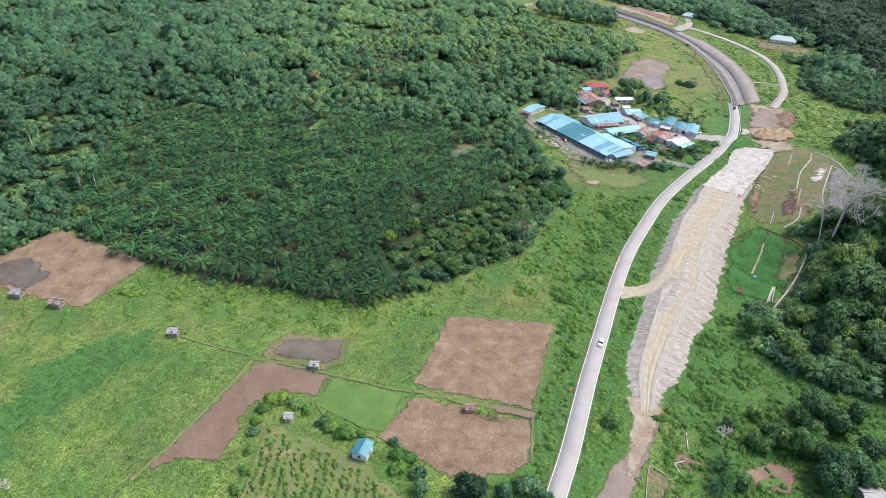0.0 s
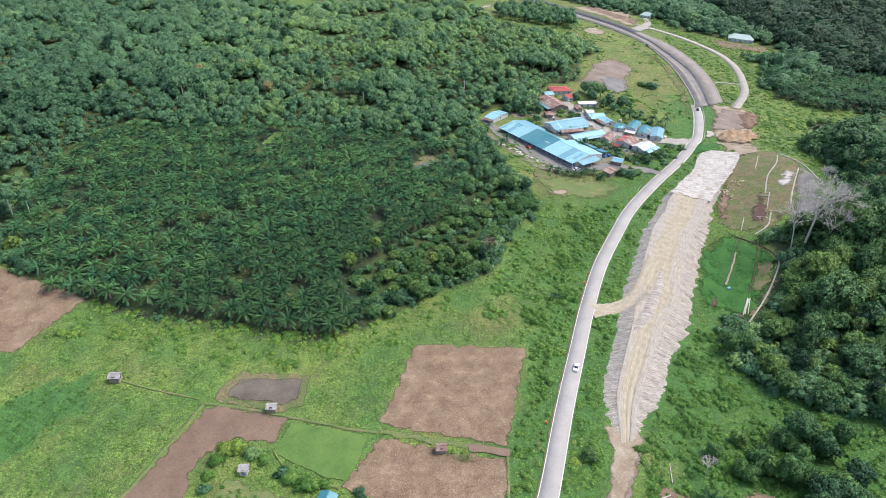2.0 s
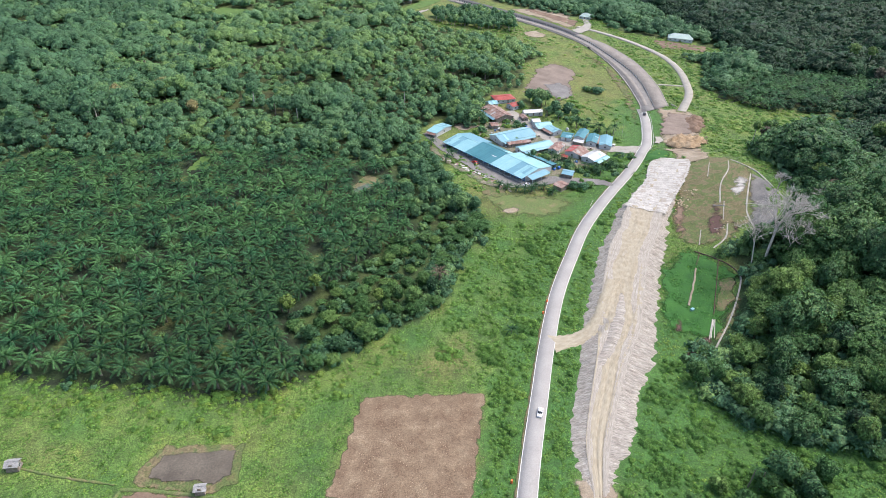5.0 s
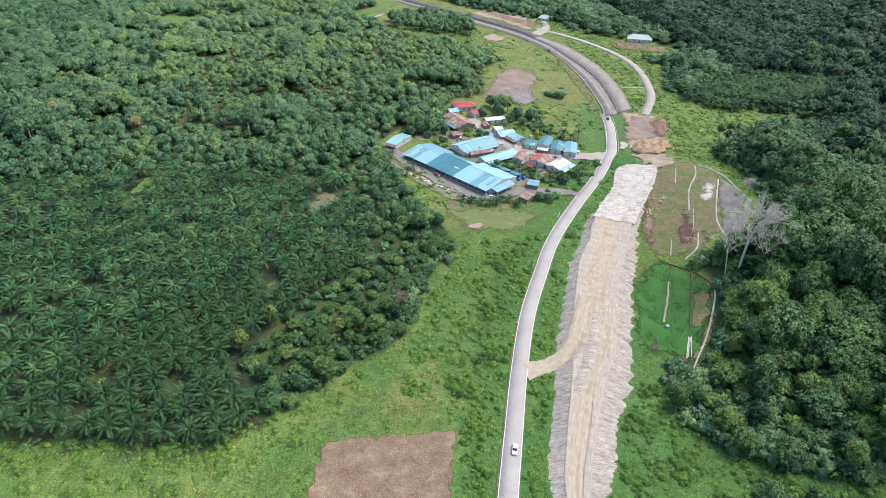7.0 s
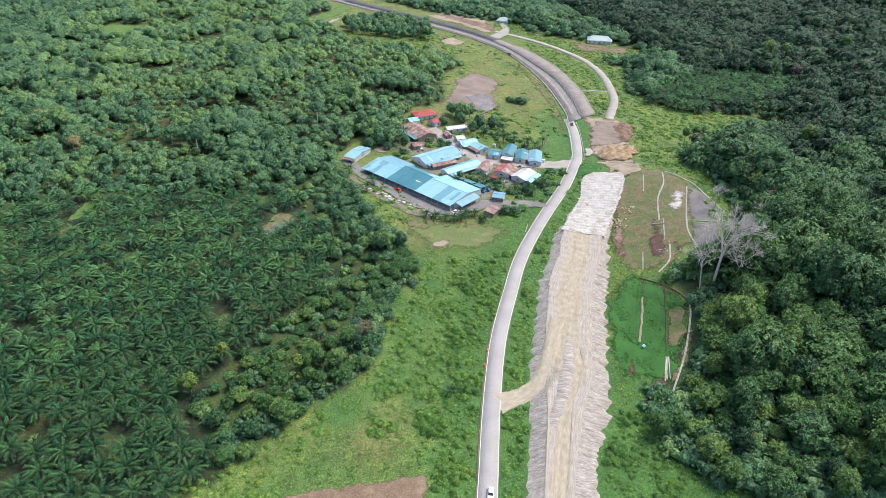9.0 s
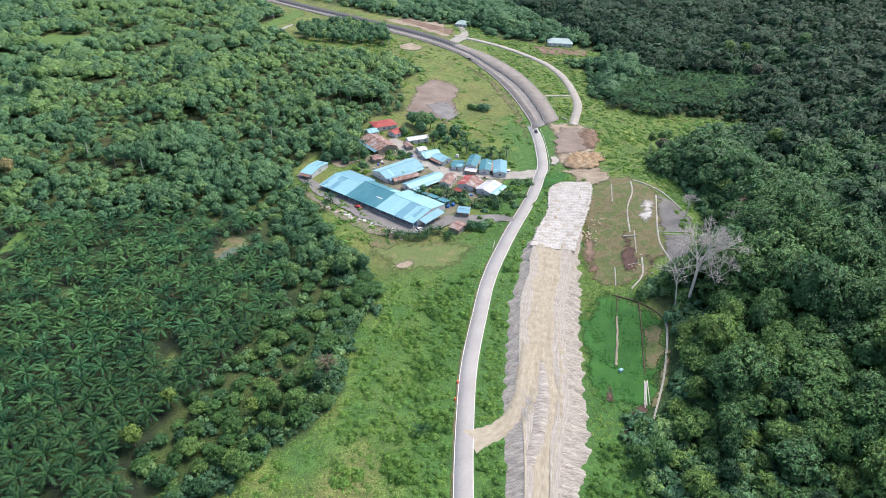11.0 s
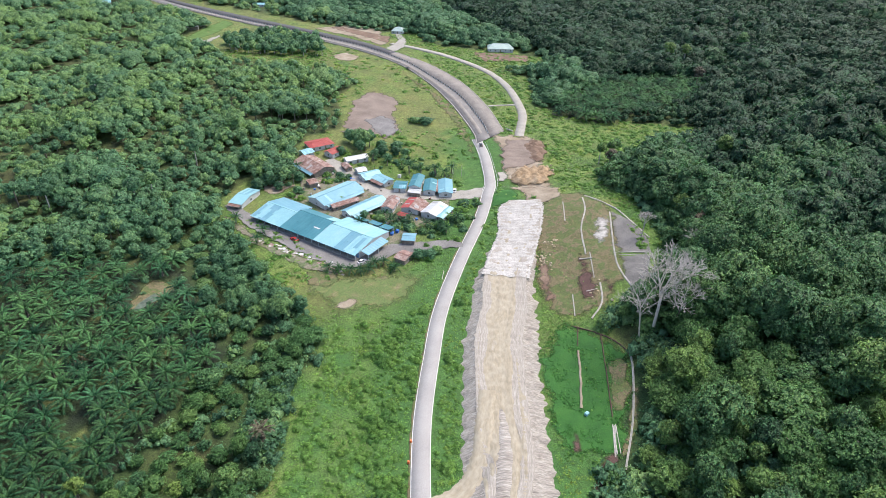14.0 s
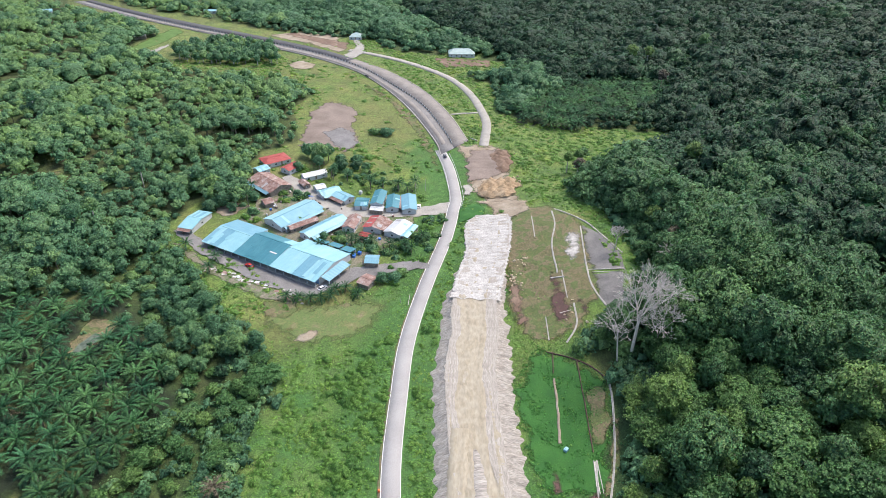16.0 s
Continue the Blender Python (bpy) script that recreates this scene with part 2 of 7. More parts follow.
PALEROOF = material("pale_green_sheet_metal", [(0.24, 0.35, 0.34), (0.30, 0.41, 0.39), (0.36, 0.46, 0.44)], 0.3, 3, 0.5, 0.1, 0.1, grit=0.15)
BUFFCLAY = material("buff_dug_clay", [(0.24, 0.165, 0.095), (0.33, 0.24, 0.145), (0.42, 0.33, 0.22)], 0.3, 2.5, 0.95, 0.6, grit=0.5)
BROWNEARTH = material("brown_cut_earth", [(0.13, 0.085, 0.06), (0.185, 0.125, 0.088), (0.25, 0.18, 0.13)], 0.15, 2.5, 0.95, 0.5, grit=0.4)
PALEBARK = material("pale_dead_wood", [(0.38, 0.355, 0.325), (0.5, 0.47, 0.43), (0.6, 0.575, 0.53)], 1.0, 8, 0.95, 0.5)
CONCRETE = material("road_concrete", [(0.285, 0.278, 0.265), (0.325, 0.317, 0.303), (0.36, 0.352, 0.336)], 0.12, 3, 0.85, 0.15, grit=0.15)
OLDCONC = material("weathered_concrete", [(0.26, 0.25, 0.22), (0.32, 0.305, 0.27), (0.37, 0.355, 0.31)], 0.2, 3, 0.9, 0.2, grit=0.3)
SEAL = material("gravel_seal", [(0.18, 0.162, 0.142), (0.225, 0.206, 0.184), (0.265, 0.243, 0.217)], 0.15, 3, 0.9, 0.25)
SEALOLD = material("grey_seal", [(0.14, 0.136, 0.13), (0.185, 0.18, 0.172), (0.235, 0.228, 0.218)], 0.12, 3, 0.9, 0.25)
ASPHALT = material("fresh_asphalt", [(0.045, 0.045, 0.05), (0.06, 0.06, 0.065), (0.075, 0.075, 0.08)], 0.2, 5, 0.8, 0.2)
PAINT = material("road_paint", [(0.62, 0.61, 0.57), (0.72, 0.71, 0.67)], 0.6, 6, 0.7, 0.1, grit=0.2)
SAND = material("wet_sand_track", [(0.27, 0.23, 0.16), (0.32, 0.28, 0.2), (0.36, 0.322, 0.24), (0.30, 0.26, 0.18), (0.385, 0.35, 0.28)], 0.6, 3.0, 0.75, 0.4, grit=0.2, along=(0.16, 0.5))
GRAVEL = material("grey_gravel_slope", [(0.2, 0.18, 0.152), (0.29, 0.265, 0.23), (0.36, 0.335, 0.295), (0.44, 0.415, 0.37)], 0.9, 2.6, 0.95, 0.9, depth=0.35, grit=0.45, along=(1.1, 0.16))
PALESHOULDER = material("pale_sand_shoulder", [(0.26, 0.235, 0.195), (0.34, 0.313, 0.268), (0.43, 0.40, 0.35)], 0.8, 2.6, 0.9, 0.5, grit=0.35, along=(0.16, 0.9))
PALESAND = material("pale_crushed_stone", [(0.33, 0.315, 0.285), (0.43, 0.415, 0.38), (0.52, 0.505, 0.47)], 0.25, 1.6, 0.9, 0.6, grit=0.4)
STUBBLE = material("stubble_field", [(0.135, 0.088, 0.055), (0.172, 0.12, 0.077), (0.21, 0.153, 0.1), (0.27, 0.21, 0.142)], 0.22, 2.2, 0.95, 0.6, depth=0.12, grit=0.5)
MUD = material("wet_mud", [(0.132, 0.086, 0.055), (0.165, 0.112, 0.074), (0.195, 0.138, 0.094)], 0.09, 2.0, 0.55, 0.3, grit=0.3)
DARKMUD = material("grey_mud", [(0.075, 0.062, 0.045), (0.11, 0.093, 0.068), (0.15, 0.128, 0.097)], 0.16, 2.0, 0.5, 0.3, grit=0.4)
CLAY = material("bare_clay", [(0.19, 0.145, 0.098), (0.28, 0.232, 0.168), (0.37, 0.325, 0.255)], 0.15, 2.5, 0.95, 0.5, grit=0.35)
REDCLAY = material("red_clay", [(0.07, 0.038, 0.033), (0.095, 0.055, 0.046), (0.13, 0.08, 0.065)], 0.25, 2.5, 0.95, 0.5)
PURPLEPAD = material("purple_grey_fill", [(0.155, 0.12, 0.098), (0.21, 0.168, 0.138), (0.26, 0.213, 0.176)], 0.07, 2, 0.95, 0.4, grit=0.3)
LAWN = material("even_grass", [(0.062, 0.135, 0.026), (0.085, 0.165, 0.036), (0.108, 0.19, 0.044)], 0.18, 3, 0.95, 0.5, grit=0.35)
LUSH = material("lush_grass", [(0.022, 0.1, 0.018), (0.03, 0.125, 0.02), (0.045, 0.15, 0.024)], 0.18, 3, 0.95, 0.5, grit=0.35)
DRYGRASS = material("dry_grass_on_clay", [(0.2, 0.14, 0.085), (0.115, 0.13, 0.045), (0.085, 0.125, 0.038), (0.175, 0.14, 0.08), (0.11, 0.115, 0.045), (0.18, 0.125, 0.078)], 0.16, 2.0, 0.95, 0.6, grit=0.7)
GARDEN = material("garden_soil_with_weeds", [(0.2, 0.165, 0.095), (0.135, 0.16, 0.06), (0.10, 0.155, 0.045), (0.15, 0.165, 0.06), (0.225, 0.185, 0.11)], 0.18, 2.2, 0.95, 0.5)
YARD = material("trodden_yard", [(0.075, 0.125, 0.036), (0.13, 0.14, 0.07), (0.2, 0.18, 0.135), (0.08, 0.13, 0.04), (0.15, 0.14, 0.09)], 0.12, 2.2, 0.95, 0.5, grit=0.7)
TEAL = material("teal_sheet_metal", [(0.035, 0.17, 0.21), (0.045, 0.20, 0.24), (0.065, 0.225, 0.265)], 0.25, 3, 0.45, 0.1, 0.1, grit=0.15, vary=0.3, spread=(0.3, 0.95))
CYAN = material("light_blue_sheet_metal", [(0.2, 0.43, 0.48), (0.25, 0.49, 0.53), (0.31, 0.53, 0.57)], 0.25, 3, 0.45, 0.1, 0.1, grit=0.15, vary=0.3, spread=(0.3, 0.95))
SKYROOF = material("faded_blue_sheet_metal", [(0.11, 0.29, 0.37), (0.15, 0.335, 0.41), (0.20, 0.375, 0.44)], 0.25, 3, 0.45, 0.1, 0.1, grit=0.15, vary=0.3, spread=(0.3, 0.95))
WHITEROOF = material("white_sheet_metal", [(0.42, 0.44, 0.44), (0.52, 0.54, 0.54), (0.6, 0.62, 0.62)], 0.3, 3, 0.45, 0.1, 0.1, grit=0.15)
GREYROOF = material("grey_sheet_metal", [(0.24, 0.24, 0.235), (0.31, 0.31, 0.30), (0.38, 0.38, 0.37)], 0.5, 4, 0.6, 0.1)
REDROOF = material("red_tiles", [(0.27, 0.04, 0.035), (0.33, 0.055, 0.045), (0.38, 0.085, 0.07)], 0.5, 4, 0.6, 0.3)
RUST = material("rusted_sheet_metal", [(0.13, 0.075, 0.06), (0.22, 0.12, 0.095), (0.30, 0.22, 0.19), (0.42, 0.38, 0.36)], 0.4, 3, 0.8, 0.3)
WALLWHITE = material("white_painted_wall", [(0.46, 0.48, 0.48), (0.54, 0.56, 0.56), (0.6, 0.61, 0.6)], 0.4, 4, 0.8, 0.1, grit=0.15)
WALLBLUE = material("blue_painted_wall", [(0.10, 0.22, 0.42), (0.13, 0.27, 0.47), (0.2, 0.33, 0.5)], 0.4, 4, 0.8, 0.1, grit=0.15)
TIMBER = material("grey_timber", [(0.16, 0.13, 0.10), (0.25, 0.21, 0.17), (0.33, 0.29, 0.24)], 0.8, 6, 0.9, 0.4)
GLASSDARK = material("dark_window_glass", [(0.02, 0.025, 0.03), (0.04, 0.05, 0.055)], 0.5, 3, 0.15, 0)
WATER = material("green_pond_water", [(0.10, 0.13, 0.085), (0.13, 0.16, 0.11)], 0.1, 1, 0.12, 0.05)
ROCK = material("buff_rock", [(0.38, 0.29, 0.18), (0.48, 0.39, 0.26), (0.56, 0.49, 0.38)], 0.6, 3, 0.9, 0.5)
ORANGE = material("orange_plastic", [(0.75, 0.16, 0.04), (0.85, 0.22, 0.06)], 1, 6, 0.5, 0)
CARWHITE = material("white_car_paint", [(0.74, 0.75, 0.76), (0.8, 0.8, 0.8)], 0.3, 2, 0.25, 0, grit=0.15)
CARDARK = material("dark_car_paint", [(0.05, 0.055, 0.065), (0.08, 0.085, 0.09)], 0.3, 2, 0.25, 0)
CARRED = material("red_car_paint", [(0.4, 0.03, 0.03), (0.5, 0.05, 0.04)], 0.3, 2, 0.25, 0)
RUBBER = material("rubber", [(0.02, 0.02, 0.02), (0.035, 0.035, 0.035)], 2, 9, 0.9, 0)
BLACKSHEET = material("grey_slope_lining", [(0.085, 0.085, 0.082), (0.13, 0.127, 0.122), (0.18, 0.172, 0.165)], 0.2, 2.5, 0.7, 0.3)
BLUEPLASTIC = material("blue_plastic", [(0.03, 0.12, 0.45), (0.05, 0.2, 0.55)], 1, 5, 0.4, 0)


def ground_material():
    """Grass in several tones, forest floor with canopy shade in its colour where the cover attribute says woodland,
    damp lush and straw areas.
    """
    m = material("grassland", [(0.055, 0.112, 0.026), (0.082, 0.15, 0.03), (0.113, 0.184, 0.038), (0.165, 0.213, 0.045)], 0.06, 2.6, 0.95, 1.0, depth=0.35, grit=0.75)
    nt = m.node_tree
    b = nt.nodes["Principled BSDF"]
    src = b.inputs["Base Color"].links[0].from_socket
    at = nt.nodes.new("ShaderNodeVertexColor")
    at.layer_name = "cover"
    sep = nt.nodes.new("ShaderNodeSeparateColor")
    nt.links.new(at.outputs[0], sep.inputs[0])
    # the last tone is near black: shade under palms and trees, painted in
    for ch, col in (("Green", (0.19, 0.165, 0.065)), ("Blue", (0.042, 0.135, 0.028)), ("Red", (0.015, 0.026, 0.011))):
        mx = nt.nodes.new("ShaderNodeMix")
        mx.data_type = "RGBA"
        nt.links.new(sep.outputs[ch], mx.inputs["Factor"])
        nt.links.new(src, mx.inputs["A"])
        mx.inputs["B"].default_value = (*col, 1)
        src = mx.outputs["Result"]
    # blades and leaves: patches, clumps and single tufts in lighter and darker green
    geo = nt.nodes.new("ShaderNodeNewGeometry")
    value = None
    for scale, amount in ((0.35, 0.5), (1.3, 0.75), (4.0, 0.7)):
        no = nt.nodes.new("ShaderNodeTexNoise")
        no.inputs["Scale"].default_value, no.inputs["Detail"].default_value = scale, 2.0
        nt.links.new(geo.outputs["Position"], no.inputs["Vector"])
        ma = nt.nodes.new("ShaderNodeMath")
        ma.operation = "MULTIPLY_ADD"
        nt.links.new(no.outputs["Fac"], ma.inputs[0])
        ma.inputs[1].default_value, ma.inputs[2].default_value = amount * 2, 1 - amount
        if value is not None:
            mu = nt.nodes.new("ShaderNodeMath")
            mu.operation = "MULTIPLY"
            nt.links.new(ma.outputs[0], mu.inputs[0])
            nt.links.new(value, mu.inputs[1])
            ma = mu
        value = ma.outputs[0]
    hsv = nt.nodes.new("ShaderNodeHueSaturation")
    nt.links.new(src, hsv.inputs["Color"])
    nt.links.new(value, hsv.inputs["Value"])
    nt.links.new(hsv.outputs[0], b.inputs["Base Color"])
    return m


GRASS = ground_material()


# ---- mesh helpers ----
def raw_mesh(name, v, f, mat, tone=None, smooth_faces=False, normals=None):
    """A mesh from numpy vertices and an array of equal-sized faces."""
    me = bpy.data.meshes.new(name)
    v, f = np.asarray(v, np.float32), np.asarray(f, np.int32)
    n, k = f.shape
    me.vertices.add(len(v))
    me.vertices.foreach_set("co", v.ravel())
    me.loops.add(n * k)
    me.loops.foreach_set("vertex_index", f.ravel())
    me.polygons.add(n)
    me.polygons.foreach_set("loop_start", np.arange(0, n * k, k, dtype=np.int32))
    if tone is not None:
        a = me.attributes.new("tone", "FLOAT", "POINT")
        a.data.foreach_set("value", np.asarray(tone, np.float32))
    if normals is not None:
        a = me.attributes.new("custom_normal", "FLOAT_VECTOR", "POINT")
        a.data.foreach_set("vector", np.asarray(normals, np.float32).ravel())
    me.update(calc_edges=True)
    if smooth_faces or normals is not None:
        me.polygons.foreach_set("use_smooth", np.ones(n, bool))
    me.materials.append(mat)
    return me


def part(name, bm, mat, parent=None, label=""):
    """One bmesh as one mesh object under a thing."""
    me = bpy.data.meshes.new(name)
    bmesh.ops.recalc_face_normals(bm, faces=bm.faces)
    bm.to_mesh(me)
    bm.free()
    me.materials.append(mat)
    ob = new(name, me)
    ob.parent = parent
    return tagged(ob, label)


def thing(name, label, category, group="", at=(0, 0, 0), turn=0.0):
    ob = new(name)
    ob.matrix_world = pose(*at, 0, 0, turn)
    return tagged(ob, label, category, group)


def box(bm, cx, cy, cz, sx, sy, sz, rz=0.0, bevel=0.0):
    r = bmesh.ops.create_cube(bm, size=1, matrix=pose(cx, cy, cz, 0, 0, rz) @ Matrix.Diagonal((sx, sy, sz, 1)))
    if bevel:
        es = list({e for v in r["verts"] for e in v.link_edges})
        bmesh.ops.bevel(bm, geom=es, offset=bevel, segments=1, affect="EDGES")


def tube(bm, a, b, r0, r1, n=6):
    a, b = Vector(a), Vector(b)
    d = b - a
    m = Matrix.Translation((a + b) / 2) @ d.to_track_quat("Z", "Y").to_matrix().to_4x4()
    bmesh.ops.create_cone(bm, cap_ends=True, segments=n, radius1=r0, radius2=r1, depth=d.length, matrix=m)


def slab(bm, quad, thick):
    """A flat panel of four corners with thickness downward."""
    top = [bm.verts.new(p) for p in quad]
    low = [bm.verts.new((p[0], p[1], p[2] - thick)) for p in quad]
    bm.faces.new(top)
    bm.faces.new(low[::-1])
    for i in range(4):
        j = (i + 1) % 4
        bm.faces.new((top[j], top[i], low[i], low[j]))


# ---- ground sheet ----
def axis(lo, hi, step, far):
    core = list(np.arange(lo, hi + 0.1, step))
    s, a = step, lo
    left = []
    while a > -far:
        s *= 1.22
        a -= s
        left.append(a)
    s, b = step, core[-1]
    right = []
    while b < far:
        s *= 1.22
        b += s
        right.append(b)
    return np.array(left[::-1] + core + right)


def build_ground():
    xs, ys = axis(-230, 430, 3.5, 3500), axis(60, 720, 3.5, 3500)
    X, Y = np.meshgrid(xs, ys)
    x, y = X.ravel(), Y.ravel()
    z = ground_z(x, y) + 0.12 * wave(x, y, 14, 3)
    nx, ny = len(xs), len(ys)
    i = np.arange(nx * ny).reshape(ny, nx)
    f = np.stack([i[:-1, :-1], i[:-1, 1:], i[1:, 1:], i[1:, :-1]], -1).reshape(-1, 4)
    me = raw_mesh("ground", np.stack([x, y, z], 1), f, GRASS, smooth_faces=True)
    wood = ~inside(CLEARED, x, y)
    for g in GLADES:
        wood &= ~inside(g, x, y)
    straw = np.clip(0.22 * wave(x, y, 60, 11) + 0.2 * wave(x, y, 17, 12), 0, 0.55)
    straw = np.maximum(straw, 0.8 * np.exp(-(((x - 95) / 45) ** 2 + ((y - 332) / 16) ** 2)))
    straw = np.maximum(straw, 0.5 * np.exp(-(((x - 185) / 35) ** 2 + ((y - 500) / 50) ** 2)))
    straw = np.maximum(straw, 0.6 * np.exp(-(((x - 32) / 17) ** 2 + ((y - 217) / 13) ** 2)))
    straw = np.maximum(straw, np.clip(0.3 + 0.25 * wave(x, y, 28, 18), 0, 0.6) * smooth(425, 450, y) * (1 - 0.8 * smooth(222, 240, x)))
    ragged = 4 * wave(x, y, 15, 14)
    lush = np.clip(0.35 * wave(x, y, 45, 13) + 0.1, 0, 0.7) * (1 - smooth(320, 360, y))
    lush = np.maximum(lush, 0.75 * (1 - smooth(12, 26, away(ROAD, x, y) + ragged)))
    lush = np.maximum(lush, 0.8 * smooth(70, 84, x + ragged) * (1 - smooth(225, 245, y + ragged)))
    lush = np.maximum(lush, 0.9 * inside(RANK, x + 3 * wave(x, y, 9, 16), y + 3 * wave(x, y, 8, 17)))
    lush = np.maximum(lush, np.clip(0.45 + 0.3 * wave(x, y, 22, 19), 0, 0.8) * smooth(20, 40, x + ragged) * smooth(212, 230, y) * (1 - smooth(290, 308, y)) * (x < 90))
    straw = straw * (1 - lush)
    # strength of the floor's painted shade: partial under forest, nearly full under palms
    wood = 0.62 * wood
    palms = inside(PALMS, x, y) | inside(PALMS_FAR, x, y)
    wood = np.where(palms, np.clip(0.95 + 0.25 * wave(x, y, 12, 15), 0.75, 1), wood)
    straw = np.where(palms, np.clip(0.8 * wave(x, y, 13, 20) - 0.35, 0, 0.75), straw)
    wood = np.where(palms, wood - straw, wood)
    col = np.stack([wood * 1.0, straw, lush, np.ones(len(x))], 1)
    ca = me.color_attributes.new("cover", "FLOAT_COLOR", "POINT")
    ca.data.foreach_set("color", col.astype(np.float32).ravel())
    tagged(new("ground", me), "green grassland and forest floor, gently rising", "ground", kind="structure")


build_ground()


FADING = {}


def fading(mat):
    """The same ground, thinning out towards its rim into the grass around it."""
    if mat.name not in FADING:
        m = mat.copy()
        m.name = mat.name + "_thinning"
        nt = m.node_tree
        out = nt.nodes["Material Output"]
        src = out.inputs["Surface"].links[0].from_socket
        at = nt.nodes.new("ShaderNodeAttribute")
        at.attribute_name = "rim"
        geo = nt.nodes.new("ShaderNodeNewGeometry")
        noise = nt.nodes.new("ShaderNodeTexNoise")
        noise.inputs["Scale"].default_value = 0.4
        noise.inputs["Detail"].default_value = 5.0
        nt.links.new(geo.outputs["Position"], noise.inputs["Vector"])
        mask = nt.nodes.new("ShaderNodeMapRange")
        mask.inputs["From Min"].default_value = 0.78
        mask.inputs["From Max"].default_value = 1.2
        add = nt.nodes.new("ShaderNodeMath")
        add.inputs[1].default_value = 0.0
        nt.links.new(at.outputs["Fac"], add.inputs[0])
        nt.links.new(noise.outputs["Fac"], add.inputs[1])
        nt.links.new(add.outputs[0], mask.inputs["Value"])
        clear = nt.nodes.new("ShaderNodeBsdfTransparent")
        mx = nt.nodes.new("ShaderNodeMixShader")
        nt.links.new(mask.outputs["Result"], mx.inputs[0])
        nt.links.new(clear.outputs[0], mx.inputs[1])
        nt.links.new(src, mx.inputs[2])
        nt.links.new(mx.outputs[0], out.inputs["Surface"])
        FADING[mat.name] = m
    return FADING[mat.name]


def patch(name, poly, mat, label, category="ground", lift=0.22, grid=4.0, ragged=0.6, kind="structure", hump=0.0, fade=0.0):
    """A draped piece of ground with a ragged outline that follows the land."""
    from mathutils import geometry
    edge = []
    n = len(poly)
    r = np.random.default_rng(len(name) * 31 + n)
    for i in range(n):
        a, b = np.array(poly[i], float), np.array(poly[(i + 1) % n], float)
        k = max(1, int(np.linalg.norm(b - a) / 1.5))
        d = (b - a) / max(1e-6, np.linalg.norm(b - a))
        for j in range(k):
            p = a + (b - a) * j / k
            off = ragged * (0.75 * wave(p[0], p[1], 7.0, 5) + r.uniform(-0.18, 0.18)) if ragged else 0
            edge.append(p + off * np.array([-d[1], d[0]]))
    edge = np.array(edge)
    lo, hi = edge.min(0), edge.max(0)
    gx, gy = np.meshgrid(np.arange(lo[0], hi[0], grid), np.arange(lo[1], hi[1], grid))
    gx, gy = gx.ravel(), gy.ravel()
    ok = inside([tuple(e) for e in edge], gx, gy) & (away([tuple(e) for e in edge] + [tuple(edge[0])], gx, gy) > grid * 0.35)
    pts = [Vector(e) for e in edge] + [Vector((a, b)) for a, b in zip(gx[ok], gy[ok])]
    m = len(edge)
    vs, es, fs, *_ = geometry.delaunay_2d_cdt(pts, [(i, (i + 1) % m) for i in range(m)], [], 1, 1e-4)
    co = np.array([(v.x, v.y) for v in vs])
    z = ground_z(co[:, 0], co[:, 1]) + 0.12 * wave(co[:, 0], co[:, 1], 14, 3) + lift
    if hump:
        d = away([tuple(e) for e in edge] + [tuple(edge[0])], co[:, 0], co[:, 1])
        z += hump * smooth(0, 4, d) * (1 + 0.45 * wave(co[:, 0], co[:, 1], 3.5, 9) + 0.25 * wave(co[:, 0], co[:, 1], 1.6, 8))
    me = raw_mesh(name, np.column_stack([co, z]), np.array([tuple(f) for f in fs]), fading(mat) if fade else mat, smooth_faces=True)
    if fade:
        d = away([tuple(e) for e in edge] + [tuple(edge[0])], co[:, 0], co[:, 1])
        a = me.attributes.new("rim", "FLOAT", "POINT")
        a.data.foreach_set("value", np.clip(d / fade, 0, 1).astype(np.float32))
    return tagged(new(name, me), label, category, kind=kind)


def ribbon(name, line, offsets, mat, label="", category="road", lift=0.2, kind="structure", parent=None, step=4.0, crown=None, edge_noise=0.0, over=None):
    """A strip along a line between two sideways offsets (or callables of the run), with skirts down into the ground."""
    p = spline(line, step)
    d = np.gradient(p, axis=0)
    d /= np.linalg.norm(d, axis=1)[:, None]
    nrm = np.stack([d[:, 1], -d[:, 0]], 1)
    a, b = offsets
    r = np.random.default_rng(len(p))
    ja, jb = (r.uniform(-1, 1, (2, len(p))) * edge_noise)
    A, B = p + nrm * (a + ja)[:, None], p + nrm * (b + jb)[:, None]
    za = ground_z(A[:, 0], A[:, 1]) + 0.12 * wave(A[:, 0], A[:, 1], 14, 3)
    zb = ground_z(B[:, 0], B[:, 1]) + 0.12 * wave(B[:, 0], B[:, 1], 14, 3)
    zm = np.maximum(za, zb) + lift
    if over:
        sides = [p + nrm * o for o in over]
        zm = np.maximum(*(ground_z(q[:, 0], q[:, 1]) + 0.12 * wave(q[:, 0], q[:, 1], 14, 3) for q in sides)) + lift
    cols = [np.column_stack([A, za - 0.6]), np.column_stack([A, zm]), np.column_stack([(A + B) / 2, zm + (crown or 0)]), np.column_stack([B, zm]), np.column_stack([B, zb - 0.6])]
    v = np.stack(cols, 1).reshape(-1, 3)
    n, k = len(p), 5
    i = np.arange(n * k).reshape(n, k)
    f = np.stack([i[:-1, :-1], i[:-1, 1:], i[1:, 1:], i[1:, :-1]], -1).reshape(-1, 4)[:, ::-1]
    ob = new(name, raw_mesh(name, v, f, mat))
    ob.parent = parent
    return tagged(ob, label, category if parent is None else "", kind=kind if parent is None else "")


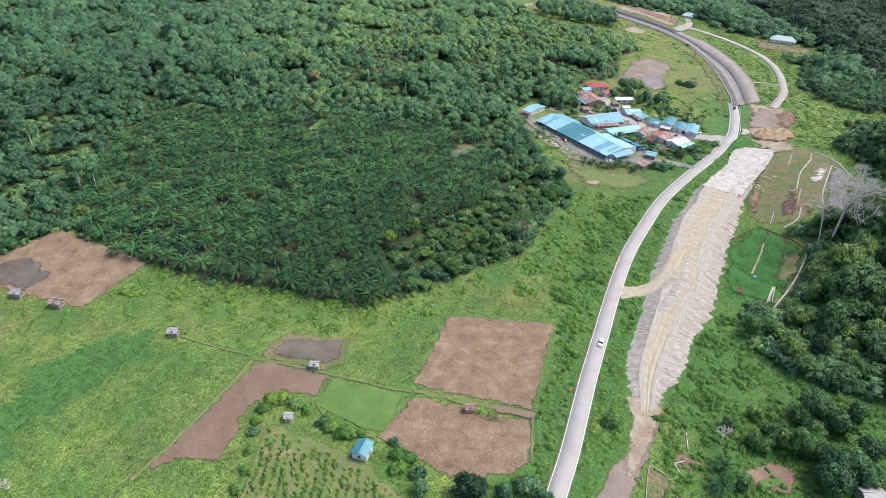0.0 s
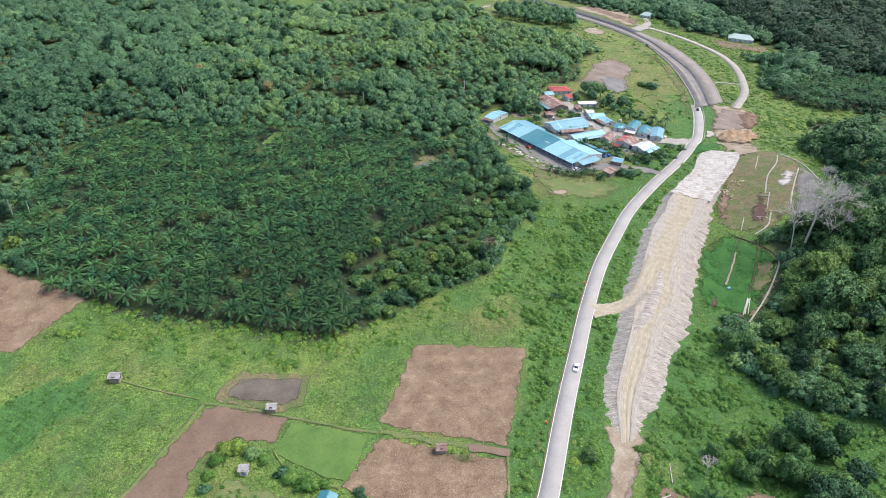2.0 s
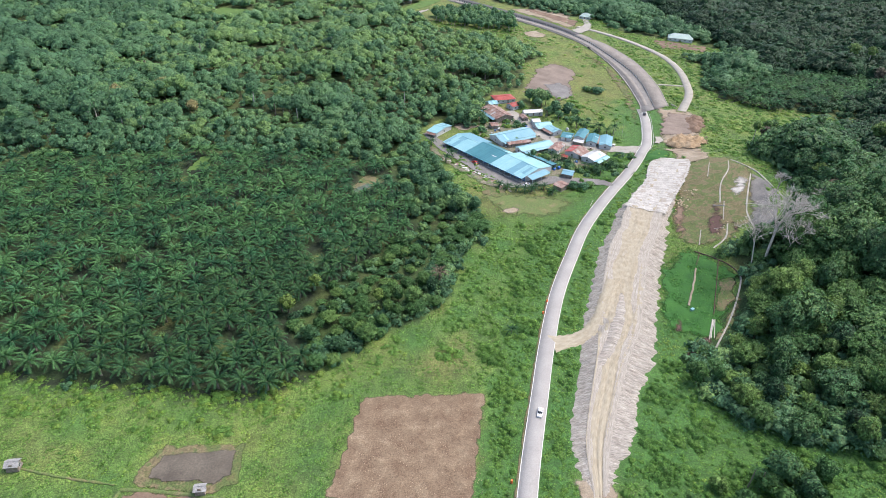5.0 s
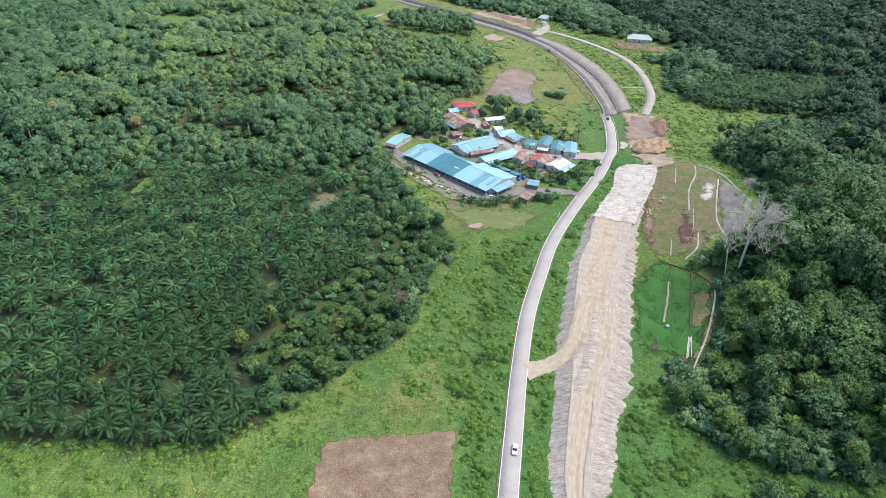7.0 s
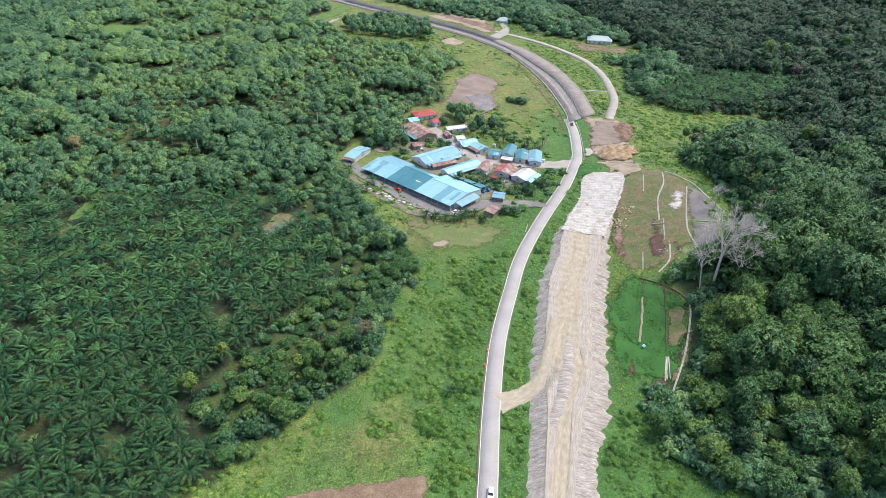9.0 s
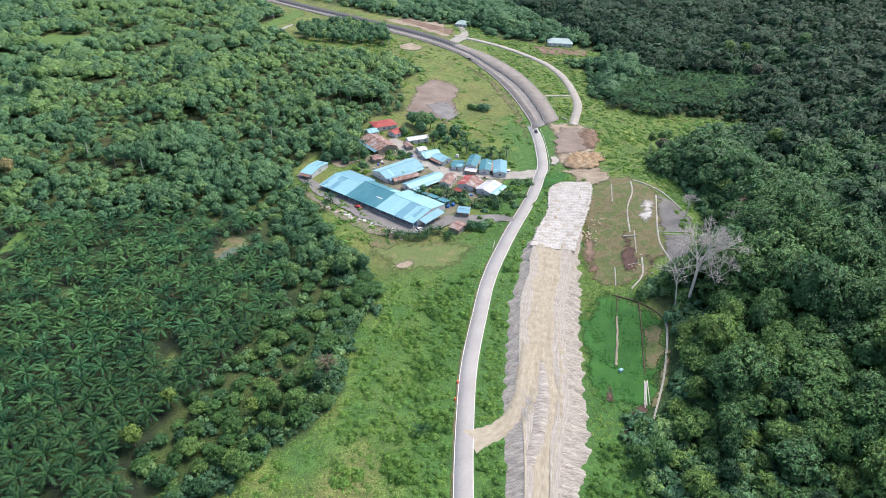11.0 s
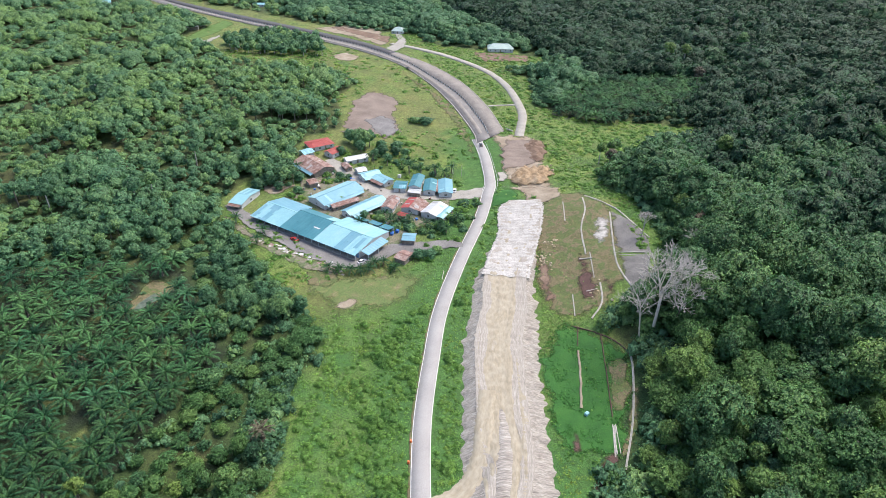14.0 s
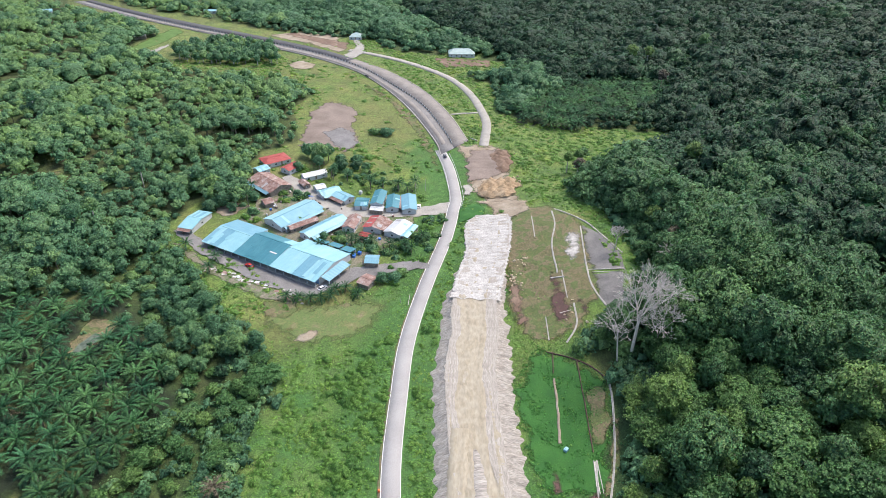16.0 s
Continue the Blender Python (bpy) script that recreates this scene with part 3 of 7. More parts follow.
# ---- roads ----
road = ribbon("road", ROAD, (-3.0, 3.0), CONCRETE, "pale grey concrete country road curving past a village", lift=0.28, crown=0.04)
ribbon("edge_line", ROAD, (-2.95, -2.72), PAINT, "worn cream painted line", lift=0.3, parent=road, over=(-3.0, 3.0))
ribbon("edge_line", ROAD, (2.72, 2.95), PAINT, "worn cream painted line", lift=0.3, parent=road, over=(-3.0, 3.0))
ribbon("road_verge", ROAD[:-3], (-3.6, -2.9), DRYGRASS, "narrow clay verge beside the concrete road", lift=0.16, edge_noise=0.3, step=2.0)


def resample(line, n):
    p = spline(line, 3.0)
    s = np.concatenate([[0], np.cumsum(np.linalg.norm(np.diff(p, axis=0), axis=1))])
    u = np.linspace(0, s[-1], n)
    return np.stack([np.interp(u, s, p[:, 0]), np.interp(u, s, p[:, 1])], 1)


def loft(name, left, right, mat, label="", category="road", lift=0.3, n=160, parent=None, u0=0.0, u1=1.0, w0=0.0, w1=1.0):
    """A strip between two lines (or a share of its length and width), with skirts."""
    A, B = resample(left, n), resample(right, n)
    i0, i1 = int(u0 * (n - 1)), int(u1 * (n - 1)) + 1
    A, B = (A + (B - A) * w0)[i0:i1], (A + (B - A) * w1)[i0:i1]
    za, zb = ground_z(A[:, 0], A[:, 1]) + lift, ground_z(B[:, 0], B[:, 1]) + lift
    v = np.stack([np.column_stack([A, za - 1.0]), np.column_stack([A, za]), np.column_stack([B, zb]), np.column_stack([B, zb - 1.0])], 1).reshape(-1, 3)
    i = np.arange(len(A) * 4).reshape(-1, 4)
    f = np.stack([i[:-1, :-1], i[:-1, 1:], i[1:, 1:], i[1:, :-1]], -1).reshape(-1, 4)[:, ::-1]
    ob = new(name, raw_mesh(name, v, f, mat))
    ob.parent = parent
    return tagged(ob, label, category if parent is None else "", kind="structure" if parent is None else "")


west_way = loft("new_road", NEW_LEFT, NEW_MID, SEALOLD, "grey sealed carriageway of the new road", lift=0.45)
loft("kerb", NEW_LEFT, NEW_MID, OLDCONC, "pale concrete kerb", lift=0.62, parent=west_way, w0=0.0, w1=0.07)
loft("stained_lane", NEW_LEFT, NEW_MID, SEAL, "brown dusty lane", lift=0.47, parent=west_way, w0=0.3, w1=0.62, u0=0.02, u1=0.8)
east_way = loft("new_road", NEW_MID, NEW_RIGHT, SEAL, "brown gravel-sealed carriageway under construction", lift=0.52)
loft("asphalt_layer", NEW_MID, NEW_RIGHT, ASPHALT, "fresh black asphalt layer", lift=0.6, parent=east_way, u0=0.33, u1=1.0, w0=0.1, w1=0.98)
loft("kerb", NEW_MID, NEW_RIGHT, OLDCONC, "pale concrete kerb", lift=0.66, parent=east_way, u1=0.33, w0=0.94, w1=1.0)
ribbon("branch_road", BRANCH, (-2.9, 2.9), OLDCONC, "weathered pale concrete side road in a wide bend", lift=0.3)
ribbon("link_path", [(234, 495), (246, 492), (257, 489)], (-1.0, 1.0), OLDCONC, "narrow concrete link path across the verge", "path", lift=0.25)
patch("house_drive", [(214, 637), (226, 645), (236, 655), (243, 672), (247, 700), (241, 700), (235, 676), (226, 664), (216, 655)], OLDCONC, "pale bare driveway up to a far house", "driveway", lift=0.55, fade=1.5, grid=2.0)
patch("village_lane", [(141, 339), (127, 342), (110, 345), (104, 342), (86, 342), (69, 366), (55, 392), (47, 417), (51, 419), (61, 397), (73, 374), (91, 352), (106, 351), (112, 353), (128, 349), (143, 345)], SEALOLD, "grey lane running along the longhouse front", "lane", lift=0.36)
patch("village_lane", [(172, 377), (156, 381), (141, 387), (123, 396), (115, 413), (110, 434), (107, 450), (112, 452), (118, 437), (122, 416), (128, 404), (143, 395), (157, 389), (176, 387)], OLDCONC, "pale dusty lane between village houses", "lane", lift=0.36)
patch("village_yard", [(60, 398), (92, 348), (118, 350), (135, 362), (150, 372), (156, 384), (140, 398), (124, 420), (112, 440), (95, 440), (84, 424), (74, 415)], YARD, "trodden earth yard among village houses", "yard", lift=0.2, fade=2, grid=2.0)

# ---- fields, mud and clay ----
patch("stubble_field", [(3, 201), (45, 198), (32, 151), (-8, 161), (-9, 162)], STUBBLE, "harvested brown paddy field with straw stubble", "field", lift=0.22, fade=0.6, grid=2.0)
patch("stubble_field", [(-9, 157), (31, 147), (29, 130), (22, 125), (5, 123), (-19, 138)], STUBBLE, "harvested brown paddy field with straw stubble", "field", lift=0.22, fade=0.6, grid=2.0)
patch("field_bank", [(-8, 160.5), (32, 151), (32, 147.5), (-9, 157)], GARDEN, "low earth bank between two stubble fields", "bank", lift=0.26, ragged=0.5, fade=0.8, grid=1.5)
patch("field_ditch", [(19, 153.5), (32, 150.5), (31.5, 147.8), (19.5, 150.5)], MUD, "shallow muddy ditch between two stubble fields", "ditch", lift=0.34, ragged=0.3)
patch("rice_plot", [(-36, 163), (-12, 157), (-16, 140), (-24, 142), (-40, 151)], LAWN, "square plot of bright green rice grass", "field", lift=0.22, ragged=0.3)
patch("mud_margin", [(-62, 180), (-57, 187), (-33, 185), (-33, 170), (-40, 166), (-64, 172)], DRYGRASS, "bare clay margin round a muddy pond", "bank", lift=0.18, fade=0.6, grid=2.0)
patch("muddy_pond", [(-59, 179), (-56, 184), (-35, 183), (-35, 173), (-40, 170), (-61, 174)], DARKMUD, "drained paddy pond of grey-brown mud", "pond", lift=0.36, fade=0.6, grid=2.0)
patch("flooded_field", [(-65, 170), (-59, 171), (-37, 165), (-40, 154), (-52, 156), (-57, 154), (-62, 144), (-61, 136), (-64, 126), (-75, 127), (-86, 120), (-71, 156)], MUD, "smooth brown wet mud field with a ragged edge", "field", lift=0.22, fade=0.6, grid=2.0)
patch("fallow_field", [(-175, 252), (-125, 229), (-139, 196), (-179, 207), (-206, 212), (-196, 228)], STUBBLE, "fallow tan field beside the oil palms", "field", lift=0.22, fade=0.6, grid=2.0)
patch("mud_patch", [(-192, 222), (-177, 230), (-159, 216), (-166, 206), (-185, 209)], DARKMUD, "wet grey mud in the fallow field", "field", lift=0.37, ragged=1.2, fade=2.5, grid=2.0)
patch("garden_plot", [(-53, 143), (-37, 137), (-22, 130), (-8, 117), (-6, 100), (-56, 100), (-55, 127)], GARDEN, "garden ground of weeds and bare tan soil", "garden", lift=0.18, ragged=1.0, fade=1.0, grid=2.0)
patch("earth_apron", [(66, 156), (73, 157), (73, 146), (68, 138), (57, 119), (50, 100), (40, 100), (46, 119), (52, 130), (61, 137), (64, 147)], PURPLEPAD, "reddish bare earth apron by the road", "ground", lift=0.12, fade=1.5, grid=2.0)
patch("sand_trail", [(63, 160), (74, 160), (75, 151), (70, 142), (65, 134), (59, 124), (55, 126), (59, 138), (62, 148)], CLAY, "pale sandy wheel trail running off the bank", "track", lift=0.24, ragged=0.8, fade=2.5, grid=1.5)
patch("grass_island", [(64, 130), (69, 126), (69, 118), (60, 118)], DRYGRASS, "kerbed island of dry grass", "grass", lift=0.2, ragged=0.2)
patch("road_shoulder", [(33, 125), (36, 133), (42, 150), (46, 160), (44, 162), (40, 152), (34, 134)], DRYGRASS, "worn gravel lay-by at the roadside", "ground", lift=0.2, fade=1.5, grid=2.0)
patch("bare_slope", [(199, 363), (212, 350), (214, 325), (194, 290), (187, 278), (168, 269), (156, 272), (149, 281), (157, 304), (169, 326), (186, 352)], DRYGRASS, "newly cut slope of clay and thin grass", "slope", lift=0.22, ragged=1.8, fade=5, grid=2.0)
patch("red_earth", [(180.7, 314.5), (182.4, 305.6), (178.9, 294.4), (176.7, 284), (174.3, 279.4), (169.7, 276.5), (163.5, 278), (163, 282), (168.5, 290), (174.6, 300.6)], REDCLAY, "dark red bare earth on the cut slope", "slope", lift=0.38, ragged=1.6, fade=4.0, grid=1.5)
patch("red_earth", [(178.2, 286.5), (181.5, 283), (178, 276.5), (173.6, 277.5)], REDCLAY, "reddish rain-washed earth on the cut slope", "slope", lift=0.38, ragged=0.8, fade=2.6, grid=1.5)
patch("worn_grass", [(151, 281), (159, 286), (164, 298), (168, 308), (164, 314), (158, 304)], BROWNEARTH, "worn brown earth beside the bank", "slope", lift=0.36, ragged=1.4, fade=4, grid=1.5)
patch("white_slope", [(200, 327), (208, 322), (193, 298), (188, 307)], PALESAND, "washed-out white gravel on the slope", "slope", lift=0.38, ragged=1.8, fade=5.5, grid=1.5)
patch("lined_slope", [(210, 324), (213, 311), (210, 298), (204, 288), (192, 296)], BLACKSHEET, "grey concrete-sprayed slope beside the forest", "slope", lift=0.2, ragged=0.2)
patch("lined_slope", [(191, 293), (202, 287), (194, 277), (187, 273), (184, 276)], BLACKSHEET, "grey concrete-sprayed slope beside the forest", "slope", lift=0.2, ragged=0.4)
patch("lush_slope", [(134, 263), (153, 275), (160, 262), (162, 246), (153, 231), (136, 212), (119, 222), (125, 240)], LUSH, "evenly turfed bright green slope", "slope", lift=0.22, ragged=2.6, fade=4, grid=2.0)
patch("red_earth", [(130, 234), (131, 231), (126, 219), (121, 220)], REDCLAY, "dark red bare earth in the green slope", "slope", lift=0.38, fade=2.5, grid=2.0)
patch("red_earth", [(136, 255), (139, 257), (141, 252), (138, 250)], REDCLAY, "dark red bare earth in the green slope", "slope", lift=0.38, fade=2.5, grid=2.0)
patch("thin_grass", [(153.9, 249), (161, 245.5), (152, 231), (144.5, 225.5), (142, 229), (147.5, 239)], DRYGRASS, "worn brownish strip of thin grass beside a drain", "slope", lift=0.33, ragged=0.6, fade=2.0, grid=2.0)
patch("thin_grass", [(161.5, 244), (155, 231), (146, 219), (137, 211.5), (134, 213), (141.9, 220.9), (151.1, 231)], DRYGRASS, "worn brownish strip of thin grass beside a drain", "slope", lift=0.33, ragged=0.6, fade=1.5, grid=2.0)
patch("red_earth", [(135, 217), (129.3, 216), (121.7, 211), (117, 205), (121.3, 203), (127.3, 208.5), (134.5, 212.5)], REDCLAY, "reddish bare earth at the foot of the green slope", "slope", lift=0.36, ragged=0.8, fade=2.5, grid=2.0)
patch("dirt_junction", [(212, 452), (225, 446), (238, 438), (236, 424), (226, 405), (216, 385), (206, 360), (196, 360), (189, 374), (190, 391), (202, 420), (209, 443)], CLAY, "bare clay works area where the roads meet", "ground", lift=0.35, ragged=1.6, fade=7, grid=2.0)
patch("earth_pad", [(126, 486), (137, 509), (149, 539), (168, 552), (178, 542), (180, 520), (168, 502), (164, 472), (147, 467), (140, 482), (130, 478)], PURPLEPAD, "purplish grey pad of bare fill", "ground", lift=0.37, ragged=2.2, fade=3, grid=2.0)
patch("pad_fill", [(146, 500), (160, 505), (165, 495), (162, 472), (149, 468), (146, 477)], SEALOLD, "lighter grey spread of fill on the pad", "ground", lift=0.5, ragged=1.6, fade=3, grid=1.5)
patch("far_paddy", [(-138, 748), (-123, 768), (-87, 754), (-76, 715), (-90, 690), (-116, 696)], LAWN, "distant bright green paddy field", "field", lift=0.2, fade=4, grid=2.0)
patch("far_paddy", [(-217, 802), (-195, 839), (-183, 798), (-201, 775)], LAWN, "distant bright green paddy field", "field", lift=0.2, fade=4, grid=2.0)
patch("far_clay", [(282, 616), (322, 588), (312, 574), (276, 588)], BROWNEARTH, "bare clay cutting below a far house", "ground", lift=0.3, ragged=1.5, fade=2, grid=2.0)
patch("far_clay", [(225, 665), (190, 745), (200, 750), (236, 690)], BROWNEARTH, "bare clay bank above the new road", "ground", lift=0.3, ragged=1.5, fade=4, grid=2.0)
patch("far_paddy", [(42, 746), (50, 719), (65, 741), (86, 758), (111, 793), (104, 816), (83, 794), (60, 759)], LAWN, "distant bright green paddy field", "field", lift=0.2, fade=4, grid=3.0)
patch("far_track", [(65, 731), (80, 745), (92, 756), (90, 747), (78, 730), (67, 720)], OLDCONC, "pale grey flooded corner of a far paddy", "ground", lift=0.35, fade=2, grid=2.0)
patch("far_clay", [(166, 652), (182, 656), (188, 636), (178, 627), (166, 634)], CLAY, "pale bare clay beside the new road", "ground", lift=0.3, ragged=1.5, fade=3, grid=2.0)
patch("far_clay", [(173, 752), (222, 750), (236, 723), (226, 668), (214, 661), (200, 703), (183, 729)], CLAY, "broad pale clay cutting above the new road", "ground", lift=0.26, ragged=1.5, fade=6, grid=3.0)
patch("brown_verge", [(212, 499), (199, 446), (183, 402), (186, 424), (198, 478), (205, 535), (200, 590), (205, 592), (212, 540)], DRYGRASS, "worn brownish verge beside the new road", "ground", lift=0.2, ragged=1.5, fade=4, grid=3.0)
patch("glade_clay", [(-3, 340), (5, 343), (16, 349), (22, 358), (9, 366), (2, 352)], DRYGRASS, "bare clay bank of a small pond", "bank", lift=0.12, ragged=1.0, fade=2, grid=2.0)
patch("green_pond", [(2, 343), (6, 345), (13, 350), (11, 354), (5, 350)], WATER, "small pond of still green water", "pond", lift=0.2, ragged=0.4)
patch("glade", [(-87, 375), (-83, 395), (-74, 396), (-73, 378)], LAWN, "light grassy glade in the plantation", "grass", lift=0.12, ragged=1.2, fade=1.2, grid=2.0)
patch("hill_clearing", [(262, 236), (282, 246), (304, 240), (292, 220), (270, 224)], CLAY, "bare terraced clearing on the wooded hill", "ground", lift=0.25, ragged=1.0, fade=3, grid=2.0)
patch("forest_clearing", [(-163, 431), (-131, 431), (-129, 442), (-161, 444)], CLAY, "small bare clearing in the forest", "ground", lift=0.25, ragged=1.5, fade=3, grid=2.0)
patch("forest_clearing", [(-28, 497), (2, 512), (8, 496), (-22, 486)], DRYGRASS, "brownish overgrown clearing in the forest", "ground", lift=0.25, ragged=2.0, fade=3, grid=2.0)
patch("earth_strip", [(47, 414), (56, 388), (66, 370), (78, 352), (86, 340), (82, 337), (70, 348), (56, 372), (45, 400)], YARD, "trodden earth strip below the village lane", "ground", lift=0.22, ragged=1.2, fade=2.5, grid=2.0)
patch("earth_strip", [(66, 432), (80, 436), (86, 426), (74, 418), (68, 424)], CLAY, "bare earth behind the small house", "ground", lift=0.24, ragged=1.0, fade=2.5, grid=2.0)
patch("dug_earth", [(92, 130), (103, 135), (108, 130), (104, 122), (93, 123)], BROWNEARTH, "freshly dug brown earth in the scrub", "ground", lift=0.25, ragged=1.2, fade=2, grid=2.0)
patch("seed_bed", [(95, 126), (102, 128), (103, 125), (96, 123.5)], LAWN, "small bright green seedling bed", "garden", lift=0.5, ragged=0.2)
patch("dug_earth", [(70, 137), (84, 134), (86, 129), (72, 129)], BROWNEARTH, "freshly dug brown earth in the scrub", "ground", lift=0.25, ragged=1.0, fade=2, grid=2.0)
patch("dry_meadow", DRYLAND, GARDEN, "dry straw-coloured meadow below the village", "grass", lift=0.2, ragged=2.0, fade=9, grid=2.0)
patch("clay_spot", [(71, 346), (77, 346), (84, 340), (83, 334), (76, 331), (68, 336)], DRYGRASS, "bare clay in the meadow by the village", "ground", lift=0.22, ragged=0.7, fade=2.5, grid=2.0)
patch("clay_spot", [(74, 319), (79, 322), (86, 321), (86, 317), (80, 314), (75, 316)], CLAY, "bare clay in the meadow by the village", "ground", lift=0.22, ragged=0.7, fade=2.5, grid=2.0)


# ---- sand embankment of the new road ----
STATIONS = [  # y-ordered: left toe, left crest, right crest, right toe
    ((64, 152), (67, 152), (71, 153), (75, 153)), ((66, 174), (71, 172), (78, 170), (88, 172)), ((74, 194), (80, 193), (89, 191), (97, 190)),
    ((82, 213), (88, 211), (98, 206), (110, 207)), ((90, 233), (95, 229), (108, 221), (117, 224)), ((97, 248), (104, 250), (120, 246), (129, 247)),
    ((113, 280), (117, 277), (131, 268), (142, 273)), ((124, 297), (128, 293), (143, 286), (151, 289)), ((134, 312), (136, 308), (152, 302), (159, 305)),
    ((147, 328), (149, 325), (163, 316), (168, 319)), ((160, 343), (162, 341), (175, 331), (178, 334)), ((172, 363), (173, 361), (187, 349), (189, 351)),
    ((180, 369), (181, 366), (191, 357), (193, 358))]


RAMP = resample([(73.5, 219.5), (79, 220), (85, 221), (91, 224.5), (97, 232), (103, 242), (109, 252)], 60)
RAMP_RISE = 0.33 + 2.95 * smooth(0.15, 0.75, np.linspace(0, 1, 60))


def cut_for_ramp(x, y, h):
    """Heights over the ground, lowered where the ramp climbs through the bank."""
    d = np.hypot(x[..., None] - RAMP[:, 0], y[..., None] - RAMP[:, 1])
    k = d.argmin(-1)
    near = d.min(-1)
    return np.minimum(h, RAMP_RISE[k] - 0.2 + 0.85 * np.maximum(0, near - 2.3))


def build_embankment():
    thing_ob = thing("embankment", "long raised bank of pale sand and grey gravel", "embankment")
    n = 560
    lines = [resample([s[k] for s in STATIONS], n) for k in range(4)]
    u = np.linspace(0, 1, n)
    top = -0.1 + 3.1 * smooth(-0.05, 0.22, u) * (1 - 0.75 * smooth(0.72, 0.95, u))
    r = np.random.default_rng(4)
    gully = np.array([0.5 * np.convolve(r.uniform(-1, 1, n + 8), np.ones(9) / 3.5, 'valid') + 0.6 * np.convolve(r.uniform(-1, 1, n + 2), np.ones(3) / 1.8, 'valid') for k in range(2)])

    length = np.linalg.norm(np.diff(lines[1], axis=0), axis=1).sum()

    def track(me, rows, k, start=0.0):
        """Metres along and across the bank, for the streaks that wheels and rain leave."""
        run = np.zeros((rows, k, 3))
        run[..., 0] = start + np.arange(rows)[:, None] * length / n
        run[..., 1] = np.linspace(0, 12, k)[None, :]
        a = me.attributes.new("run", "FLOAT_VECTOR", "POINT")
        a.data.foreach_set("vector", run.astype(np.float32).ravel())

    def sheet(name, a, b, ha, hb, k, mat, label, rough=0.0, side=0):
        w = np.linspace(0, 1, k)[None, :, None]
        P = lines[a][:, None, :] * (1 - w) + lines[b][:, None, :] * w
        h = ha[:, None] * (1 - w[..., 0]) + hb[:, None] * w[..., 0]
        mid = np.sin(np.pi * w[..., 0])
        if rough:
            d = lines[b] - lines[a]
            d = d / np.maximum(0.1, np.linalg.norm(d, axis=1))[:, None]
            P = P + d[:, None, :] * (gully[side][:, None] * rough * (1 - w[..., 0] if side == 0 else w[..., 0]))[..., None]
            h = h + 0.3 * mid * np.clip(gully[side], -1.2, 1.2)[:, None] + 0.07 * r.uniform(-1, 1, h.shape) * mid
            toe = 0 if side == 0 else 3
            fan = 0.9 * wave(lines[toe][:, 0], lines[toe][:, 1], 11, 25 + side) + 0.5 * wave(lines[toe][:, 0], lines[toe][:, 1], 4.5, 27 + side)
            P = P + d[:, None, :] * (fan[:, None] * (1 - w[..., 0] if side == 0 else w[..., 0]) ** 2)[..., None]
        h = cut_for_ramp(P[..., 0], P[..., 1], h + 0 * P[..., 0])
        z = ground_z(P[..., 0], P[..., 1]) + h + 0.1 * wave(P[..., 0], P[..., 1], 7, 21)
        if not rough:
            z = z + 0.16 * wave(u[:, None] * 8, w[..., 0] * 22 + 0 * u[:, None], 6, 28)
        v = np.concatenate([P, z[..., None]], -1).reshape(-1, 3)
        i = np.arange(n * k).reshape(n, k)
        f = np.stack([i[:-1, :-1], i[:-1, 1:], i[1:, 1:], i[1:, :-1]], -1).reshape(-1, 4)[:, ::-1]
        me = raw_mesh(name, v, f, mat, smooth_faces=rough == 0)
        track(me, n, k)
        ob = new(name, me)
        ob.parent = thing_ob
        return tagged(ob, label)
    zero = np.full(n, -0.4)
    sheet("slope", 0, 1, zero, top, 6, GRAVEL, "rilled grey gravel slope", 0.45, 0)
    sheet("slope", 2, 3, top, zero, 8, GRAVEL, "rilled grey gravel slope", 0.55, 1)
    sheet("sand_top", 1, 2, top, top, 18, SAND, "wet tan sand running surface")
    # pale shoulders along both crests, and the pale crushed stone at the far end
    for a, b, w0, w1 in ((1, 2, -0.02, 0.2), (1, 2, 0.74, 1.04)):
        A = lines[a] + (lines[b] - lines[a]) * (w0 + 0.03 * gully[0] + (0.08 if w0 > 0.5 else 0.0) * wave(lines[a][:, 0], lines[a][:, 1], 26, 24))[:, None]
        B = lines[a] + (lines[b] - lines[a]) * (w1 + 0.02 * gully[1] + (0.07 if w1 < 0.5 else 0.0) * wave(lines[a][:, 0], lines[a][:, 1], 22, 23))[:, None]
        v = np.stack([np.column_stack([q, ground_z(q[:, 0], q[:, 1]) + cut_for_ramp(q[:, 0], q[:, 1], top) + 0.06 + 0.1 * wave(q[:, 0], q[:, 1], 7, 21)]) for q in (A, (A + B) / 2 , B)], 1)
        v[:, 1, 2] += 0.12 + 0.08 * r.uniform(-1, 1, n)
        i = np.arange(n * 3).reshape(n, 3)
        f = np.stack([i[:-1, :-1], i[:-1, 1:], i[1:, 1:], i[1:, :-1]], -1).reshape(-1, 4)[:, ::-1]
        me = raw_mesh("shoulder", v.reshape(-1, 3), f, PALESHOULDER)
        track(me, n, 3, 40.0 * w0)
        ob = new("shoulder", me)
        ob.parent = thing_ob
    k0 = int(0.72 * n)
    w = np.linspace(-0.1, 1.1, 9)[None, :, None]
    P = lines[1][k0:, None, :] + (lines[2] - lines[1])[k0:, None, :] * w
    P[0] += np.stack([r.uniform(-1.2, 0.6, 9), r.uniform(-1.6, 0.6, 9)], 1)
    P[:, 0] += r.uniform(-0.7, 0.3, (n - k0, 2))
    P[:, -1] += r.uniform(-0.3, 0.7, (n - k0, 2))
